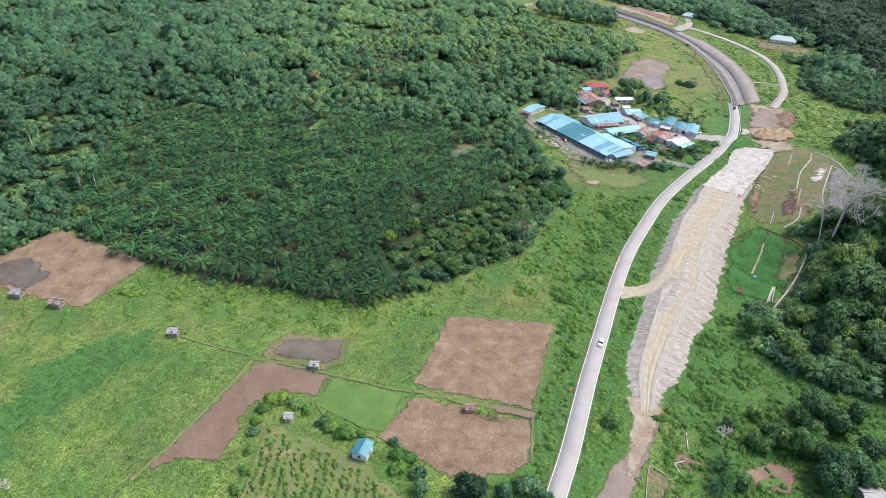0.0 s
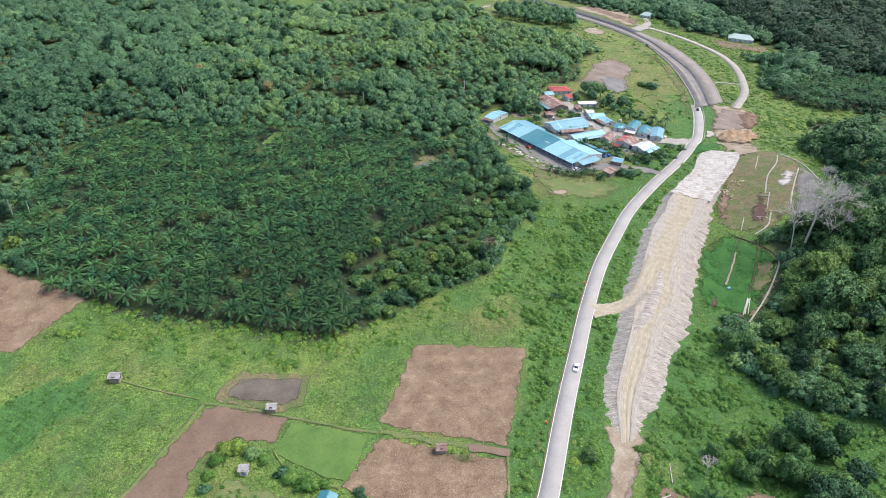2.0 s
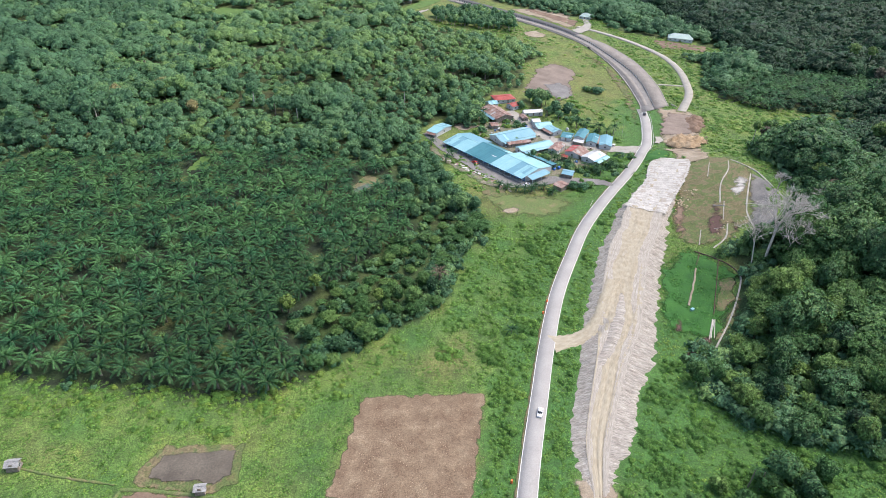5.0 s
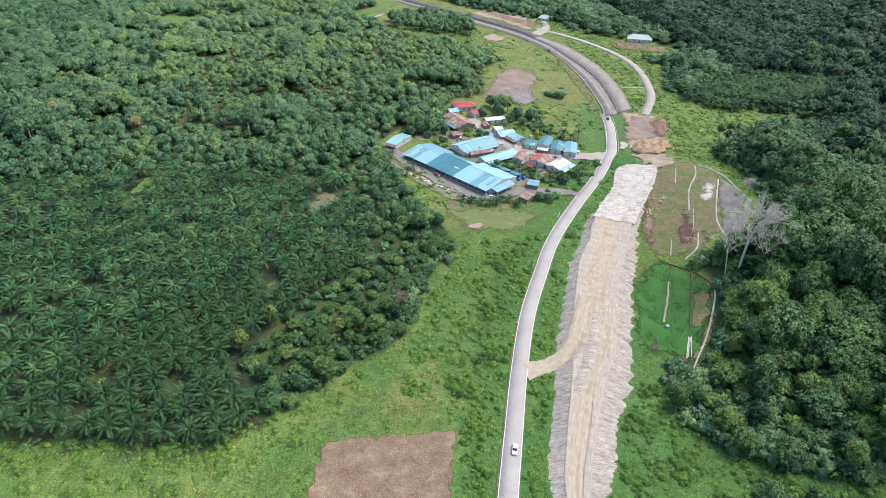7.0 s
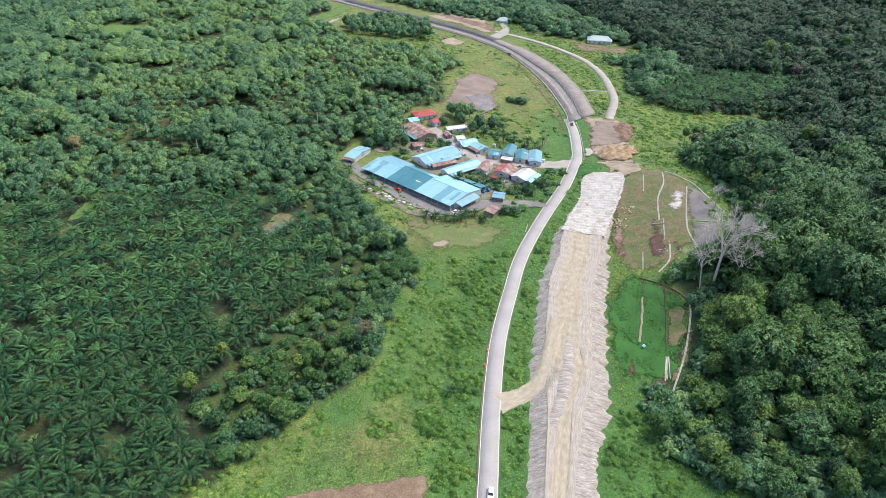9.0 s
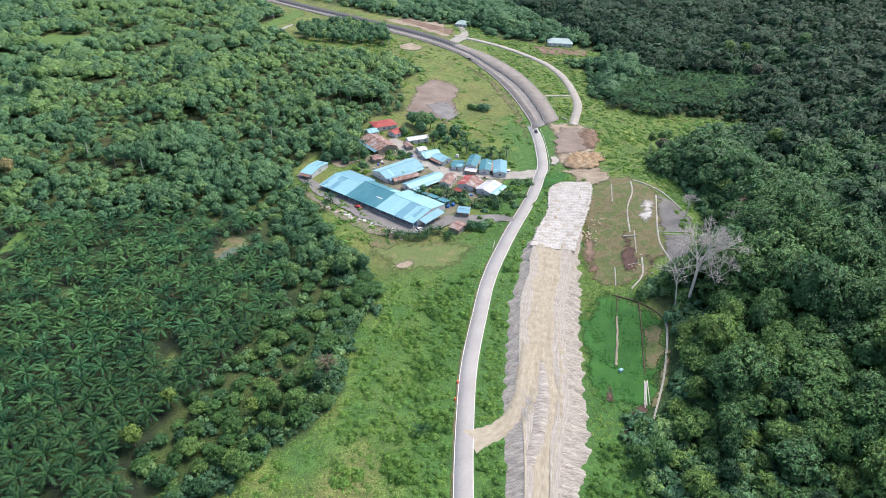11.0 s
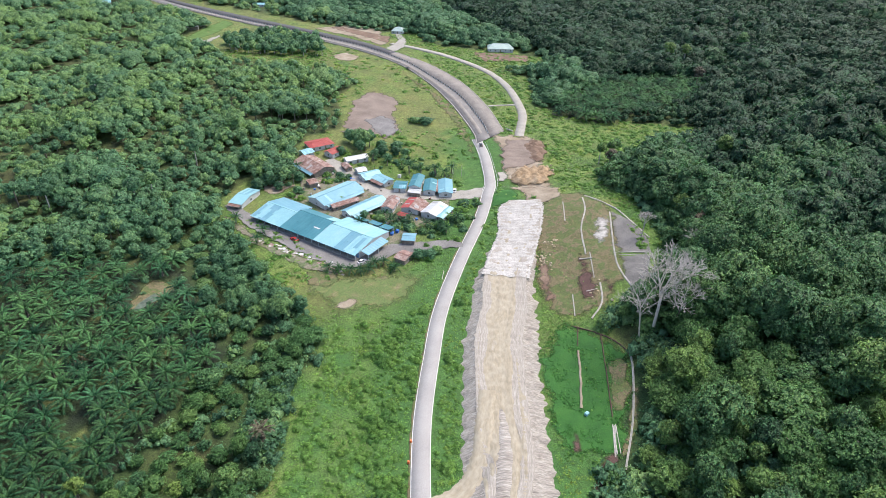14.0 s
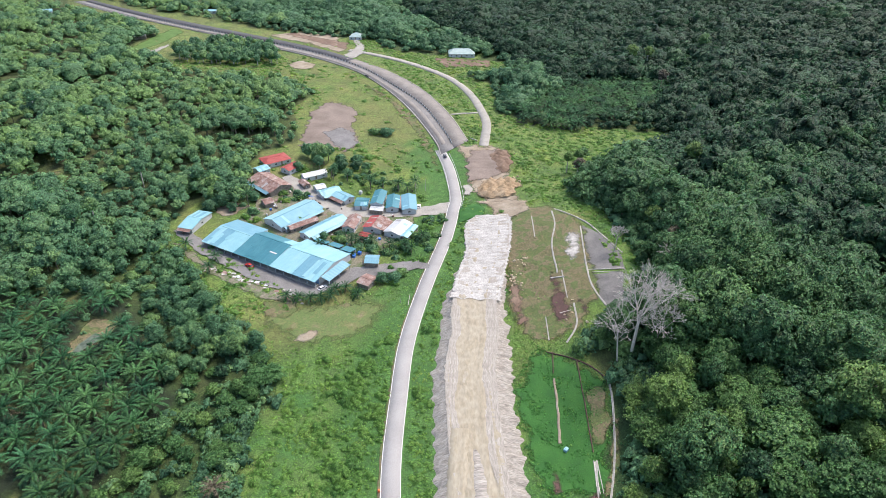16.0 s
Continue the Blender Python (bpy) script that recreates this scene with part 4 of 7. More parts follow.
    z = ground_z(P[..., 0], P[..., 1]) + top[k0:, None] + 0.2 + 0.15 * wave(P[..., 0], P[..., 1], 5, 22) - 0.3 * (np.abs(w[..., 0] - 0.5) > 0.55)
    v = np.concatenate([P, z[..., None]], -1).reshape(-1, 3)
    i = np.arange(v.shape[0]).reshape(n - k0, 9)
    f = np.stack([i[:-1, :-1], i[:-1, 1:], i[1:, 1:], i[1:, :-1]], -1).reshape(-1, 4)[:, ::-1]
    ob = new("stone_layer", raw_mesh("stone_layer", v, f, PALESAND, smooth_faces=True))
    ob.parent = thing_ob
    tagged(ob, "pale crushed stone layer")


build_embankment()


def build_ramp():
    """The sandy ramp that climbs from the road onto the bank."""
    p = RAMP
    d = np.gradient(p, axis=0)
    d /= np.linalg.norm(d, axis=1)[:, None]
    nrm = np.stack([d[:, 1], -d[:, 0]], 1)
    u = np.linspace(0, 1, 60)
    h = RAMP_RISE
    r = np.random.default_rng(5)
    half = 2.6 + 1.6 * np.exp(-u * 14) + 0.25 * r.uniform(-1, 1, 60)
    cols = []
    for off, dz in ((-1.5, -2.6), (-1.0, 0.05), (-0.3, 0.0), (0.4, -0.05), (1.0, 0.05), (1.5, -2.6)):
        q = p + nrm * (half * off)[:, None]
        cols.append(np.column_stack([q, ground_z(q[:, 0], q[:, 1]) + np.maximum(-0.4, h + dz) + 0.05 * r.uniform(-1, 1, 60)]))
    k = len(cols)
    i = np.arange(60 * k).reshape(60, k)
    f = np.stack([i[:-1, :-1], i[:-1, 1:], i[1:, 1:], i[1:, :-1]], -1).reshape(-1, 4)[:, ::-1]
    me = raw_mesh("access_ramp", np.stack(cols, 1).reshape(-1, 3), f, SAND, smooth_faces=True)
    at = me.attributes.new("run", "FLOAT_VECTOR", "POINT")
    at.data.foreach_set("vector", np.stack([np.repeat(u * 50, k), np.tile(np.linspace(0, 7, k), 60), np.zeros(60 * k)], 1).astype(np.float32).ravel())
    tagged(new("access_ramp", me), "sandy ramp from the road onto the bank", "ramp", kind="structure")


build_ramp()


# ---- foliage builders ----
def cards(P, N, size, rng):
    """Three-cornered leaf clumps at P, facing about N."""
    n = len(P)
    N = N / np.maximum(1e-6, np.linalg.norm(N, axis=1))[:, None]
    t = rng.normal(size=(n, 3))
    t -= N * (t * N).sum(1)[:, None]
    t /= np.linalg.norm(t, axis=1)[:, None]
    b = np.cross(N, t)
    s = size[:, None]
    k = rng.uniform(0.75, 1.2, (3, n, 1))
    v = np.stack([P + t * s * 0.72 * k[0], P + (-t * 0.36 + b * 0.62) * s * k[1], P + (-t * 0.36 - b * 0.62) * s * k[2]], 1)
    return v.reshape(-1, 3), np.arange(3 * n).reshape(n, 3)


def dome(rng, sides):
    """A small uneven cap of radius 1 that closes a lobe of leaves from below."""
    a = np.arange(sides) * 2 * np.pi / sides + rng.uniform(0, 6.28)
    low = np.stack([np.cos(a), np.sin(a), np.full(sides, -0.35)], 1)
    high = np.stack([0.72 * np.cos(a + 0.5), 0.72 * np.sin(a + 0.5), np.full(sides, 0.62)], 1)
    v = np.concatenate([low, high, [[0, 0, 0.98]]]) * rng.uniform(0.72, 1.15, (2 * sides + 1, 1))
    f = []
    for i in range(sides):
        j = (i + 1) % sides
        f += [(i, j, sides + i), (j, sides + j, sides + i), (sides + i, sides + j, 2 * sides)]
    return v, np.array(f)


def crown(rng, radius, height, lobes, per, size, inner=4, up=0.35, flat=0.85):
    """Small leaf clumps scattered over a heap of rounded, uneven lobes."""
    V, F, base, block = [], [], 0, 0
    for k in range(lobes):
        a = k * 2.4 + rng.uniform(-0.5, 0.5)
        d = radius * 0.78 * math.sqrt((k + rng.uniform(0.1, 0.9)) / lobes)
        top = height - 0.55 * height * (d / radius) ** 1.6 * rng.uniform(0.75, 1.25)
        if k % 4 == 3:
            top *= rng.uniform(0.6, 0.8)
            d *= 1.1
        lr = radius * rng.uniform(0.75, 1.25) * 1.12 / math.sqrt(lobes) + 0.08 * radius
        c = np.array([math.cos(a) * d, math.sin(a) * d, max(0.1, top - lr * flat)])
        q = rng.normal(size=(per, 3))
        q[:, 2] = np.abs(q[:, 2]) * 1.1 - 0.4
        q /= np.linalg.norm(q, axis=1)[:, None]
        P = c + q * lr * np.array([1, 1, flat]) * rng.uniform(0.86, 1.26, (per, 1))
        N = q + rng.normal(size=(per, 3)) * 0.3 + np.array([0, 0, up])
        v, f = cards(P, N, size * rng.uniform(0.6, 1.35, per), rng)
        if inner:
            w, g = dome(rng, inner)
            v, f = np.concatenate([v, c + w * lr * np.array([0.84, 0.84, flat * 0.82])]), np.concatenate([f, g + len(v)])
        V.append(v)
        F.append(f + base)
        base += len(v)
        block = len(v)
    if lobes > 4:
        w, g = dome(rng, 6)
        V.append(w * np.array([0.74 * radius, 0.74 * radius, 0.52 * height]) + np.array([0, 0, 0.3 * height]))
        F.append(g + base)
    v, f = np.concatenate(V), np.concatenate(F)
    LOBE[id(f)] = (f, block, 0.2 + 0.45 * up, 3 * per, lobes)
    return v, f


LOBE = {}


def puff(v, f):
    """Soft normals for a crown: shaded as rounded lobes on a rounded whole, with a little of each leaf clump's own facing."""
    own = np.zeros_like(v)
    cr = np.cross(v[f[:, 1]] - v[f[:, 0]], v[f[:, 2]] - v[f[:, 0]])
    cr /= np.maximum(1e-9, np.linalg.norm(cr, axis=1))[:, None]
    for k in range(3):
        own[f[:, k]] += cr
    own /= np.maximum(1e-9, np.linalg.norm(own, axis=1))[:, None]
    if id(f) not in LOBE:
        return own
    own *= np.where(own[:, 2:] < -0.2, -1.0, 1.0)
    block, up, leaves, lobes = LOBE[id(f)][1:]
    w = v[:block * lobes].reshape(-1, block, 3)
    c = w.mean(1, keepdims=True)
    reach = np.abs(w - c).max(axis=(1, 2))[:, None, None]
    n = np.zeros_like(v)
    n[:block * lobes] = (w - c + reach * np.array([0, 0, 0.35])).reshape(-1, 3)
    n /= np.maximum(1e-9, np.linalg.norm(n, axis=1))[:, None]
    card = np.zeros((len(v), 1))
    card[:block * lobes] = np.tile(np.arange(block) < leaves, lobes)[:, None]
    whole = v - np.array([*v[:, :2].mean(0), v[:, 2].min() * 0.65 + v[:, 2].max() * 0.35])
    whole /= np.maximum(1e-9, np.linalg.norm(whole, axis=1))[:, None]
    n = 0.5 * n + 0.75 * whole + np.array([0, 0, up]) + 0.55 * own * card
    return n / np.maximum(1e-9, np.linalg.norm(n, axis=1))[:, None]


def frond(rng, length, rise, bend, leaflets):
    """One feathered palm leaf along +x: it rises at an angle, arches over, and its leaflets droop on both sides."""
    us = np.linspace(0, 1, 21)
    phi = radians(rise) - radians(bend) * us
    X = np.concatenate([[0], np.cumsum(np.cos((phi[1:] + phi[:-1]) / 2))]) * length / 20
    Z = np.concatenate([[0], np.cumsum(np.sin((phi[1:] + phi[:-1]) / 2))]) * length / 20
    sway = rng.uniform(-0.12, 0.12) * length

    def at(u):
        return np.array([np.interp(u, us, X), sway * u * u, np.interp(u, us, Z)])
    step = 0.93 / leaflets
    rib = [at(0.07 + k * step) for k in range(leaflets + 1)]
    v, f = list(rib), []
    for k in range(leaflets):
        u = 0.07 + (k + 0.5) * step
        w = length * 0.142 * math.sin(math.pi * (0.14 + 0.8 * u)) ** 0.55
        for s in (1, -1):
            tip = at(min(1, u + 0.15)) + np.array([0.03 * length, s * w * rng.uniform(0.85, 1.12), -0.55 * w])
            f.append((k, k + 1, len(v)) if s < 0 else (k + 1, k, len(v)))
            v.append(tip)
    return np.array(v), np.array(f)


def spin(v, a):
    c, s = math.cos(a), math.sin(a)
    return np.stack([v[:, 0] * c - v[:, 1] * s, v[:, 0] * s + v[:, 1] * c, v[:, 2]], 1)


def frond_of(rng, k, n, length, leaflets):
    """Frond k of n: the outer ones lie low and droop, the inner ones stand up."""
    layer = k / n
    v, f = frond(rng, length * rng.uniform(0.88, 1.08) * (0.8 + 0.2 * layer), 74 - 56 * layer + rng.uniform(-6, 6), 66 + 24 * layer, leaflets)
    return spin(v, k * 2.39996 + rng.uniform(-0.2, 0.2)), f


def palm_crown(rng, n, length, leaflets):
    vs, fs, b = [], [], 0
    for k in range(n):
        v, f = frond_of(rng, k, n, length, leaflets)
        vs.append(v)
        fs.append(f + b)
        b += len(v)
    return np.concatenate(vs), np.concatenate(fs)


class Heap:
    """Collects foliage into one mesh, with a tone for each plant."""
    def __init__(self):
        self.v, self.f, self.t, self.s, self.n = [], [], [], [], 0

    def add(self, v, f, tone):
        self.v.append(v)
        self.s.append(puff(v, f) if f.shape[1] == 3 else None)
        self.f.append(f + self.n)
        self.t.append(np.full(len(v), tone))
        self.n += len(v)

    def make(self, name, mat, label, category):
        if not self.v:
            return None
        soft = None if self.s[0] is None else np.concatenate(self.s)
        me = raw_mesh(name, np.concatenate(self.v), np.concatenate(self.f), mat, np.concatenate(self.t), normals=soft)
        return tagged(new(name, me), label, category, kind="stuff")


def scatter(x0, x1, y0, y1, step, rng, jitter=0.45):
    gx, gy = np.meshgrid(np.arange(x0, x1, step), np.arange(y0, y1, step))
    gx = gx + rng.uniform(-jitter, jitter, gx.shape) * step
    gy = gy + rng.uniform(-jitter, jitter, gy.shape) * step
    return gx.ravel(), gy.ravel()


FLIGHT = [(0, 0), (12, 68), (38, 131)]


def trunk_bm(h, r, rng, lean=0.3, limbs=3):
    bm = bmesh.new()
    top = (rng.uniform(-lean, lean), rng.uniform(-lean, lean), h * 0.72)
    tube(bm, (0, 0, -0.6), top, r, r * 0.55, 7)
    for k in range(limbs):
        a = k * 6.28 / limbs + rng.uniform(-0.5, 0.5)
        tube(bm, (top[0], top[1], top[2] * rng.uniform(0.75, 0.95)), (math.cos(a) * h * 0.16, math.sin(a) * h * 0.16, h * 0.88), r * 0.4, r * 0.15, 5)
    return bm


# ---- oil palm plantation ----
def build_palms():
    rng = np.random.default_rng(21)
    s = 8.3
    xs, ys = [], []
    for j in range(70):
        for i in range(70):
            xs.append(-215 + i * s + (j % 2) * s / 2)
            ys.append(150 + j * s * 0.866)
    x, y = np.array(xs) + rng.normal(0, 0.5, len(xs)), np.array(ys) + rng.normal(0, 0.5, len(xs))
    a = radians(-14)
    cx, cy = -80, 300
    x, y = cx + (x - cx) * math.cos(a) - (y - cy) * math.sin(a), cy + (x - cx) * math.sin(a) + (y - cy) * math.cos(a)
    ok = inside(PALMS, x, y) & (away(PALMS + [PALMS[0]], x, y) > 2.0)
    for g in GLADES:
        ok &= ~inside(g, x, y)
    ok &= rng.uniform(size=len(x)) > 0.03
    x, y = x[ok], y[ok]
    d = away(FLIGHT, x, y)
    order = np.argsort(d)
    # models whose fronds are separate, and models with one crown mesh
    models = []
    for k in range(4):
        ob = thing("oil_palm", "dark green oil palm with arching feathery fronds", "palm tree", "oil palms in the plantation", (0, 0, -500))
        bm = bmesh.new()
        h = rng.uniform(2.6, 4.0)
        tube(bm, (0, 0, -0.5), (0, 0, h), 0.42, 0.36, 8)
        part("trunk", bm, BARK, ob)
        for q in range(27):
            v, f = frond_of(rng, q, 27, 5.7, 11)
            v = v + np.array([0, 0, h])
            fo = new("frond", raw_mesh("frond", v, f, PALMLEAF, np.full(len(v), 2.0)))
            fo.parent = ob
        models.append(ob)
    simple = []
    for k in range(5):
        ob = thing("oil_palm", "dark green oil palm with arching feathery fronds", "palm tree", "oil palms in the plantation", (0, 0, -500))
        bm = bmesh.new()
        h = rng.uniform(2.6, 4.2)
        tube(bm, (0, 0, -0.5), (0, 0, h), 0.42, 0.36, 8)
        part("trunk", bm, BARK, ob)
        v, f = palm_crown(rng, 27, rng.uniform(5.4, 6.0), 11)
        co = new("crown", raw_mesh("crown", v + np.array([0, 0, h]), f, PALMLEAF, np.full(len(v), 2.0)))
        co.parent = ob
        simple.append(ob)
    far = [palm_crown(rng, 24, 5.7, 9) for k in range(6)]
    heap = Heap()
    used = set()
    for rank, i in enumerate(order):
        px_, py_ = float(x[i]), float(y[i])
        if rank < 300:
            src = models[rank % 4] if rank < 80 else simple[rank % 5]
            m = pose(px_, py_, gz(px_, py_), 0, 0, rng.uniform(0, 360))
            if src not in used:
                used.add(src)
                src.matrix_basis = m
            else:
                copy_thing(src, m)
        else:
            v, f = far[rank % 6]
            heap.add(spin(v * rng.uniform(0.85, 1.12), rng.uniform(0, 6.28)) + np.array([px_, py_, gz(px_, py_) + rng.uniform(2.4, 4.2)]), f, rng.uniform(0, 1))
    fx, fy = scatter(255, 415, 405, 512, 7.0, rng, 0.33)
    ok = inside(PALMS_FAR, fx, fy)
    for px_, py_ in zip(fx[ok], fy[ok]):
        v, f = far[int(rng.integers(6))]
        heap.add(spin(v * rng.uniform(0.95, 1.3), rng.uniform(0, 6.28)) + np.array([px_, py_, gz(px_, py_) + rng.uniform(2.5, 5)]), f, rng.uniform(0, 0.6))
    heap.make("palm_plantation", PALMLEAF, "rows of dark green oil palms stretching away", "palm trees")


build_palms()


# ---- woodland ----
def build_woods():
    rng = np.random.default_rng(33)

    def woods(x, y):
        ok = ~inside(CLEARED, x, y) & ~inside(PALMS, x, y) & ~inside(PALMS_FAR, x, y) & (np.hypot(x - 170, (y - 244) / 1.3) > 5.5)
        ok &= away([(165, 256), (162, 246), (158, 239), (146, 223), (133, 209)], x, y) > 5.5
        for g in GLADES:
            ok &= ~inside(g, x, y)
        return ok

    def height(x, y):
        """Taller on the eastern hill and in the old western forest, low regrowth near the village."""
        h = 9.5 + 2.8 * wave(x, y, 80, 41)
        h = h + 6 * smooth(90, 180, x) * (1 - smooth(330, 420, y))
        h = h + 4 * smooth(300, 420, x)
        h = h + 3 * smooth(-60, -160, x) * smooth(380, 460, y)
        return np.clip(h, 5, 20)
    def leaf_tone(a, b):
        """Leaf tone by place: light-leaved pioneers in the west, haze painted lighter towards the north-west, shade
        painted darker far up the eastern hill.
        """
        if a >= 165 and b > 470 and a < 335:
            return 0.5
        if a < 165:
            return 0.6 + 0.28 * float(smooth(400, 600, b)) - 0.45 * float(smooth(-90, -230, a))
        return 0.52 - 0.4 * float(smooth(225, 315, a)) - 0.22 * float(smooth(310, 440, b))
    # near, middle and far models of crowns, radius 1 and height 1 scaled later
    near = [crown(rng, 1.0, 1.6, 30, 28, 0.098, 3) for k in range(9)]
    mid = [crown(rng, 1.0, 1.6, 17, 9, 0.15, 3) for k in range(9)]
    mid2 = [crown(rng, 1.0, 1.5, 10, 4, 0.24, 3, 0.6) for k in range(9)]
    far = [crown(rng, 1.0, 1.5, 7, 5, 0.24, 3) for k in range(9)]
    open_far = [crown(rng, 1.0, 1.4, 6, 5, 0.25, 3, 0.8) for k in range(9)]
    x, y = scatter(-520, 820, 100, 1090, 6.2, rng)
    d = away(FLIGHT, x, y)
    x2, y2 = scatter(-520, 820, 100, 1090, 8.0, rng)
    d2 = away(FLIGHT, x2, y2)
    k1, k2 = d < 500, d2 >= 500
    x, y, d = np.concatenate([x[k1], x2[k2]]), np.concatenate([y[k1], y2[k2]]), np.concatenate([d[k1], d2[k2]])
    ok = woods(x, y) & inside([(-135, 95), (-500, 690), (-340, 840), (-70, 1070), (70, 1070), (550, 860), (815, 575), (215, 145), (150, 95)], x, y)
    x, y, d = x[ok], y[ok], d[ok]
    rim = away(CLEARED + [CLEARED[0]], x, y)
    H = height(x, y) * (1 + np.where(d > 480, 0.14, np.where(x < 165, 0.2, 0.27)) * rng.uniform(-1, 1, len(x))) * np.where((x > 120) & (y > 222), 0.5 + 0.5 * smooth(1, 15, rim), 0.75 + 0.25 * smooth(1, 10, rim))
    H = H * (0.62 + 0.38 * smooth(2, 26, away(PALMS + [PALMS[0]], x, y)))
    scrub = (wave(x, y, 95, 47) + 0.5 * wave(x, y, 30, 48) > 0.62) & (x < 170) & (y > 250)
    giant = (rng.uniform(size=len(x)) < np.where(x < 165, 0.07, 0.16)) & (rim > 12) & ~scrub
    H = np.where(scrub, H * 0.42, np.where(giant, H * 1.3, H))
    Rr = np.clip(H * np.exp(rng.normal(-0.92, 0.3, len(x))), 2.5, 7.6) * np.where(x < 200, 0.88, 1.0) * np.where(d > 500, 1.28, 1.0) * np.where(giant, 1.4, 1.0)
    Rr = np.where(scrub | (d < 330), np.maximum(Rr, 3.3), Rr) * np.where(x > 150, 1.16, 1.04)
    grand = (x > 115) & (d < 260) & (rng.uniform(size=len(x)) < 0.22) & (rim > 5)
    Rr, H = np.where(grand, np.clip(Rr * 1.5, 5.5, 8.5), Rr), np.where(grand, H * 1.12, H)
    order = np.argsort(d)
    models = []
    for k in range(15):
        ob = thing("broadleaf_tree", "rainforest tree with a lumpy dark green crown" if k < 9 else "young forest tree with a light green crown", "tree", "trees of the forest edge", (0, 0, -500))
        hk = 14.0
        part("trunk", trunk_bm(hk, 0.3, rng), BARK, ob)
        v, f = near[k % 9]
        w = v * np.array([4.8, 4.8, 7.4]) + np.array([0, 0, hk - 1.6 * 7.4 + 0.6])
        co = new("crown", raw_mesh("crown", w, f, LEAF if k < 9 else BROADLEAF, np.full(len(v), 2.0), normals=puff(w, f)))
        co.parent = ob
        models.append(ob)
    heap, young, trunks = Heap(), Heap(), Heap()
    used = set()
    for rank, i in enumerate(order):
        a, b, h, r = float(x[i]), float(y[i]), float(H[i]), float(Rr[i])
        g = gz(a, b)
        if rank < 300:
            src = models[9 + rank % 6] if rank % 8 < (6 if a < 150 and b > 205 else 5) else models[rank % 9]
            m = pose(a, b, g, 0, 0, rng.uniform(0, 360)) @ Matrix.Diagonal((r / 4.8, r / 4.8, h / 14.0, 1))
            if src not in used:
                used.add(src)
                src.matrix_basis = m
            else:
                copy_thing(src, m)
            continue
        kind = near if rank < 520 else mid if d[i] < 275 else mid2 if d[i] < 430 else far
        if kind is far and a < 215:
            kind = open_far
        v, f = kind[int(rng.integers(9))]
        hz = min(h * 0.85, r * 1.7)
        w = spin(v * np.array([r, r, hz / 1.55]), rng.uniform(0, 6.28)) + np.array([a, b, g + h - hz])
        (young if (a < 165 and b > 235) or (165 <= a < 335 and b > 470) else heap).add(w, f, 0.86 + 0.1 * rng.uniform(-1, 1) if scrub[i] and a < 150 else min(0.97, max(0.02, leaf_tone(a, b) + 0.16 * float(wave(a, b, 70, 43)) + (0.28 - 0.17 * (a > 215)) * rng.uniform(-1, 1))))
        if d[i] < 480 and rank % 3 == 0:
            c = r * 0.06 + 0.05
            q = np.array([(-c, -c, 0), (c, -c, 0), (c, c, 0), (-c, c, 0), (-c, -c, h * 0.8), (c, -c, h * 0.8), (c, c, h * 0.8), (-c, c, h * 0.8)])
            trunks.add(q + np.array([a, b, g - 0.3]), np.array([(0, 1, 5, 4), (1, 2, 6, 5), (2, 3, 7, 6), (3, 0, 4, 7)]), 0)
    heap.make("woodland", LEAF, "dense green rainforest canopy of many tree crowns", "forest")
    young.make("regrowth", HAZED_REGROWTH, "regrowth forest of crowded young trees, leaf colour paled and blued for haze", "forest")
    trunks.make("woodland_trunks", BARK, "slender grey-brown trunks under the forest canopy", "tree trunks")
    # undergrowth: low clumps that fill the forest edge
    ux, uy = scatter(-230, 330, 110, 480, 3.2, rng)
    rim = away(CLEARED + [CLEARED[0]], ux, uy)
    ok = woods(ux, uy) & (rng.uniform(size=len(ux)) < np.where(rim < 12, 0.85, np.where(ux > 110, 0.42, 0.12)))
    ok |= (np.hypot(ux - 168, (uy - 238) / 1.4) < 9) & (ux > 163)
    ok |= inside(PALMS, ux, uy) & (rng.uniform(size=len(ux)) < 0.1)
    ud = away(FLIGHT, ux, uy)
    ok &= ud < 300
    heap = Heap()
    low = [crown(rng, 1.0, 1.2, 4, 12, 0.2, 3) for k in range(6)]
    for a, b in zip(ux[ok], uy[ok]):
        v, f = low[int(rng.integers(6))]
        s = rng.uniform(1.6, 3.4) * (0.62 if inside(PALMS, a, b) else 1.0) * (1.45 if a > 110 and not inside(CLEARED, a, b) else 1.0)
        heap.add(spin(v * s, rng.uniform(0, 6.28)) + np.array([a, b, gz(a, b)]), f, rng.uniform(0, 1))
    heap.make("undergrowth", HAZED_REGROWTH, "low green undergrowth beneath trees and palms", "undergrowth")


build_woods()


# ---- shrubs, weeds and grass in the open ----
FIELDS = [[(3, 203), (47, 199), (33, 148), (30, 128), (22, 123), (5, 121), (-21, 138), (-10, 160)], [(-64, 182), (-57, 187), (-32, 185), (-33, 168), (-42, 166), (-64, 172)],
          [(-66, 171), (-59, 172), (-36, 166), (-39, 153), (-52, 155), (-57, 153), (-61, 144), (-60, 136), (-63, 125), (-75, 126), (-88, 118), (-72, 156)],
          [(-175, 253), (-124, 229), (-138, 195), (-179, 206), (-208, 211), (-197, 229)], [(-36, 163), (-12, 157), (-16, 140), (-24, 142), (-40, 151)],
          [(-54, 143), (-37, 137), (-22, 130), (-8, 117), (-6, 100), (-56, 100), (-55, 127)]]
BANK = [s[0] for s in STATIONS] + [s[3] for s in STATIONS[::-1]]
EASTSIDE = [(72, 152), (80, 164), (92, 178), (99, 190), (112, 206), (120, 206), (118, 186), (137, 164), (168, 146), (168, 100), (60, 100), (70, 130)]
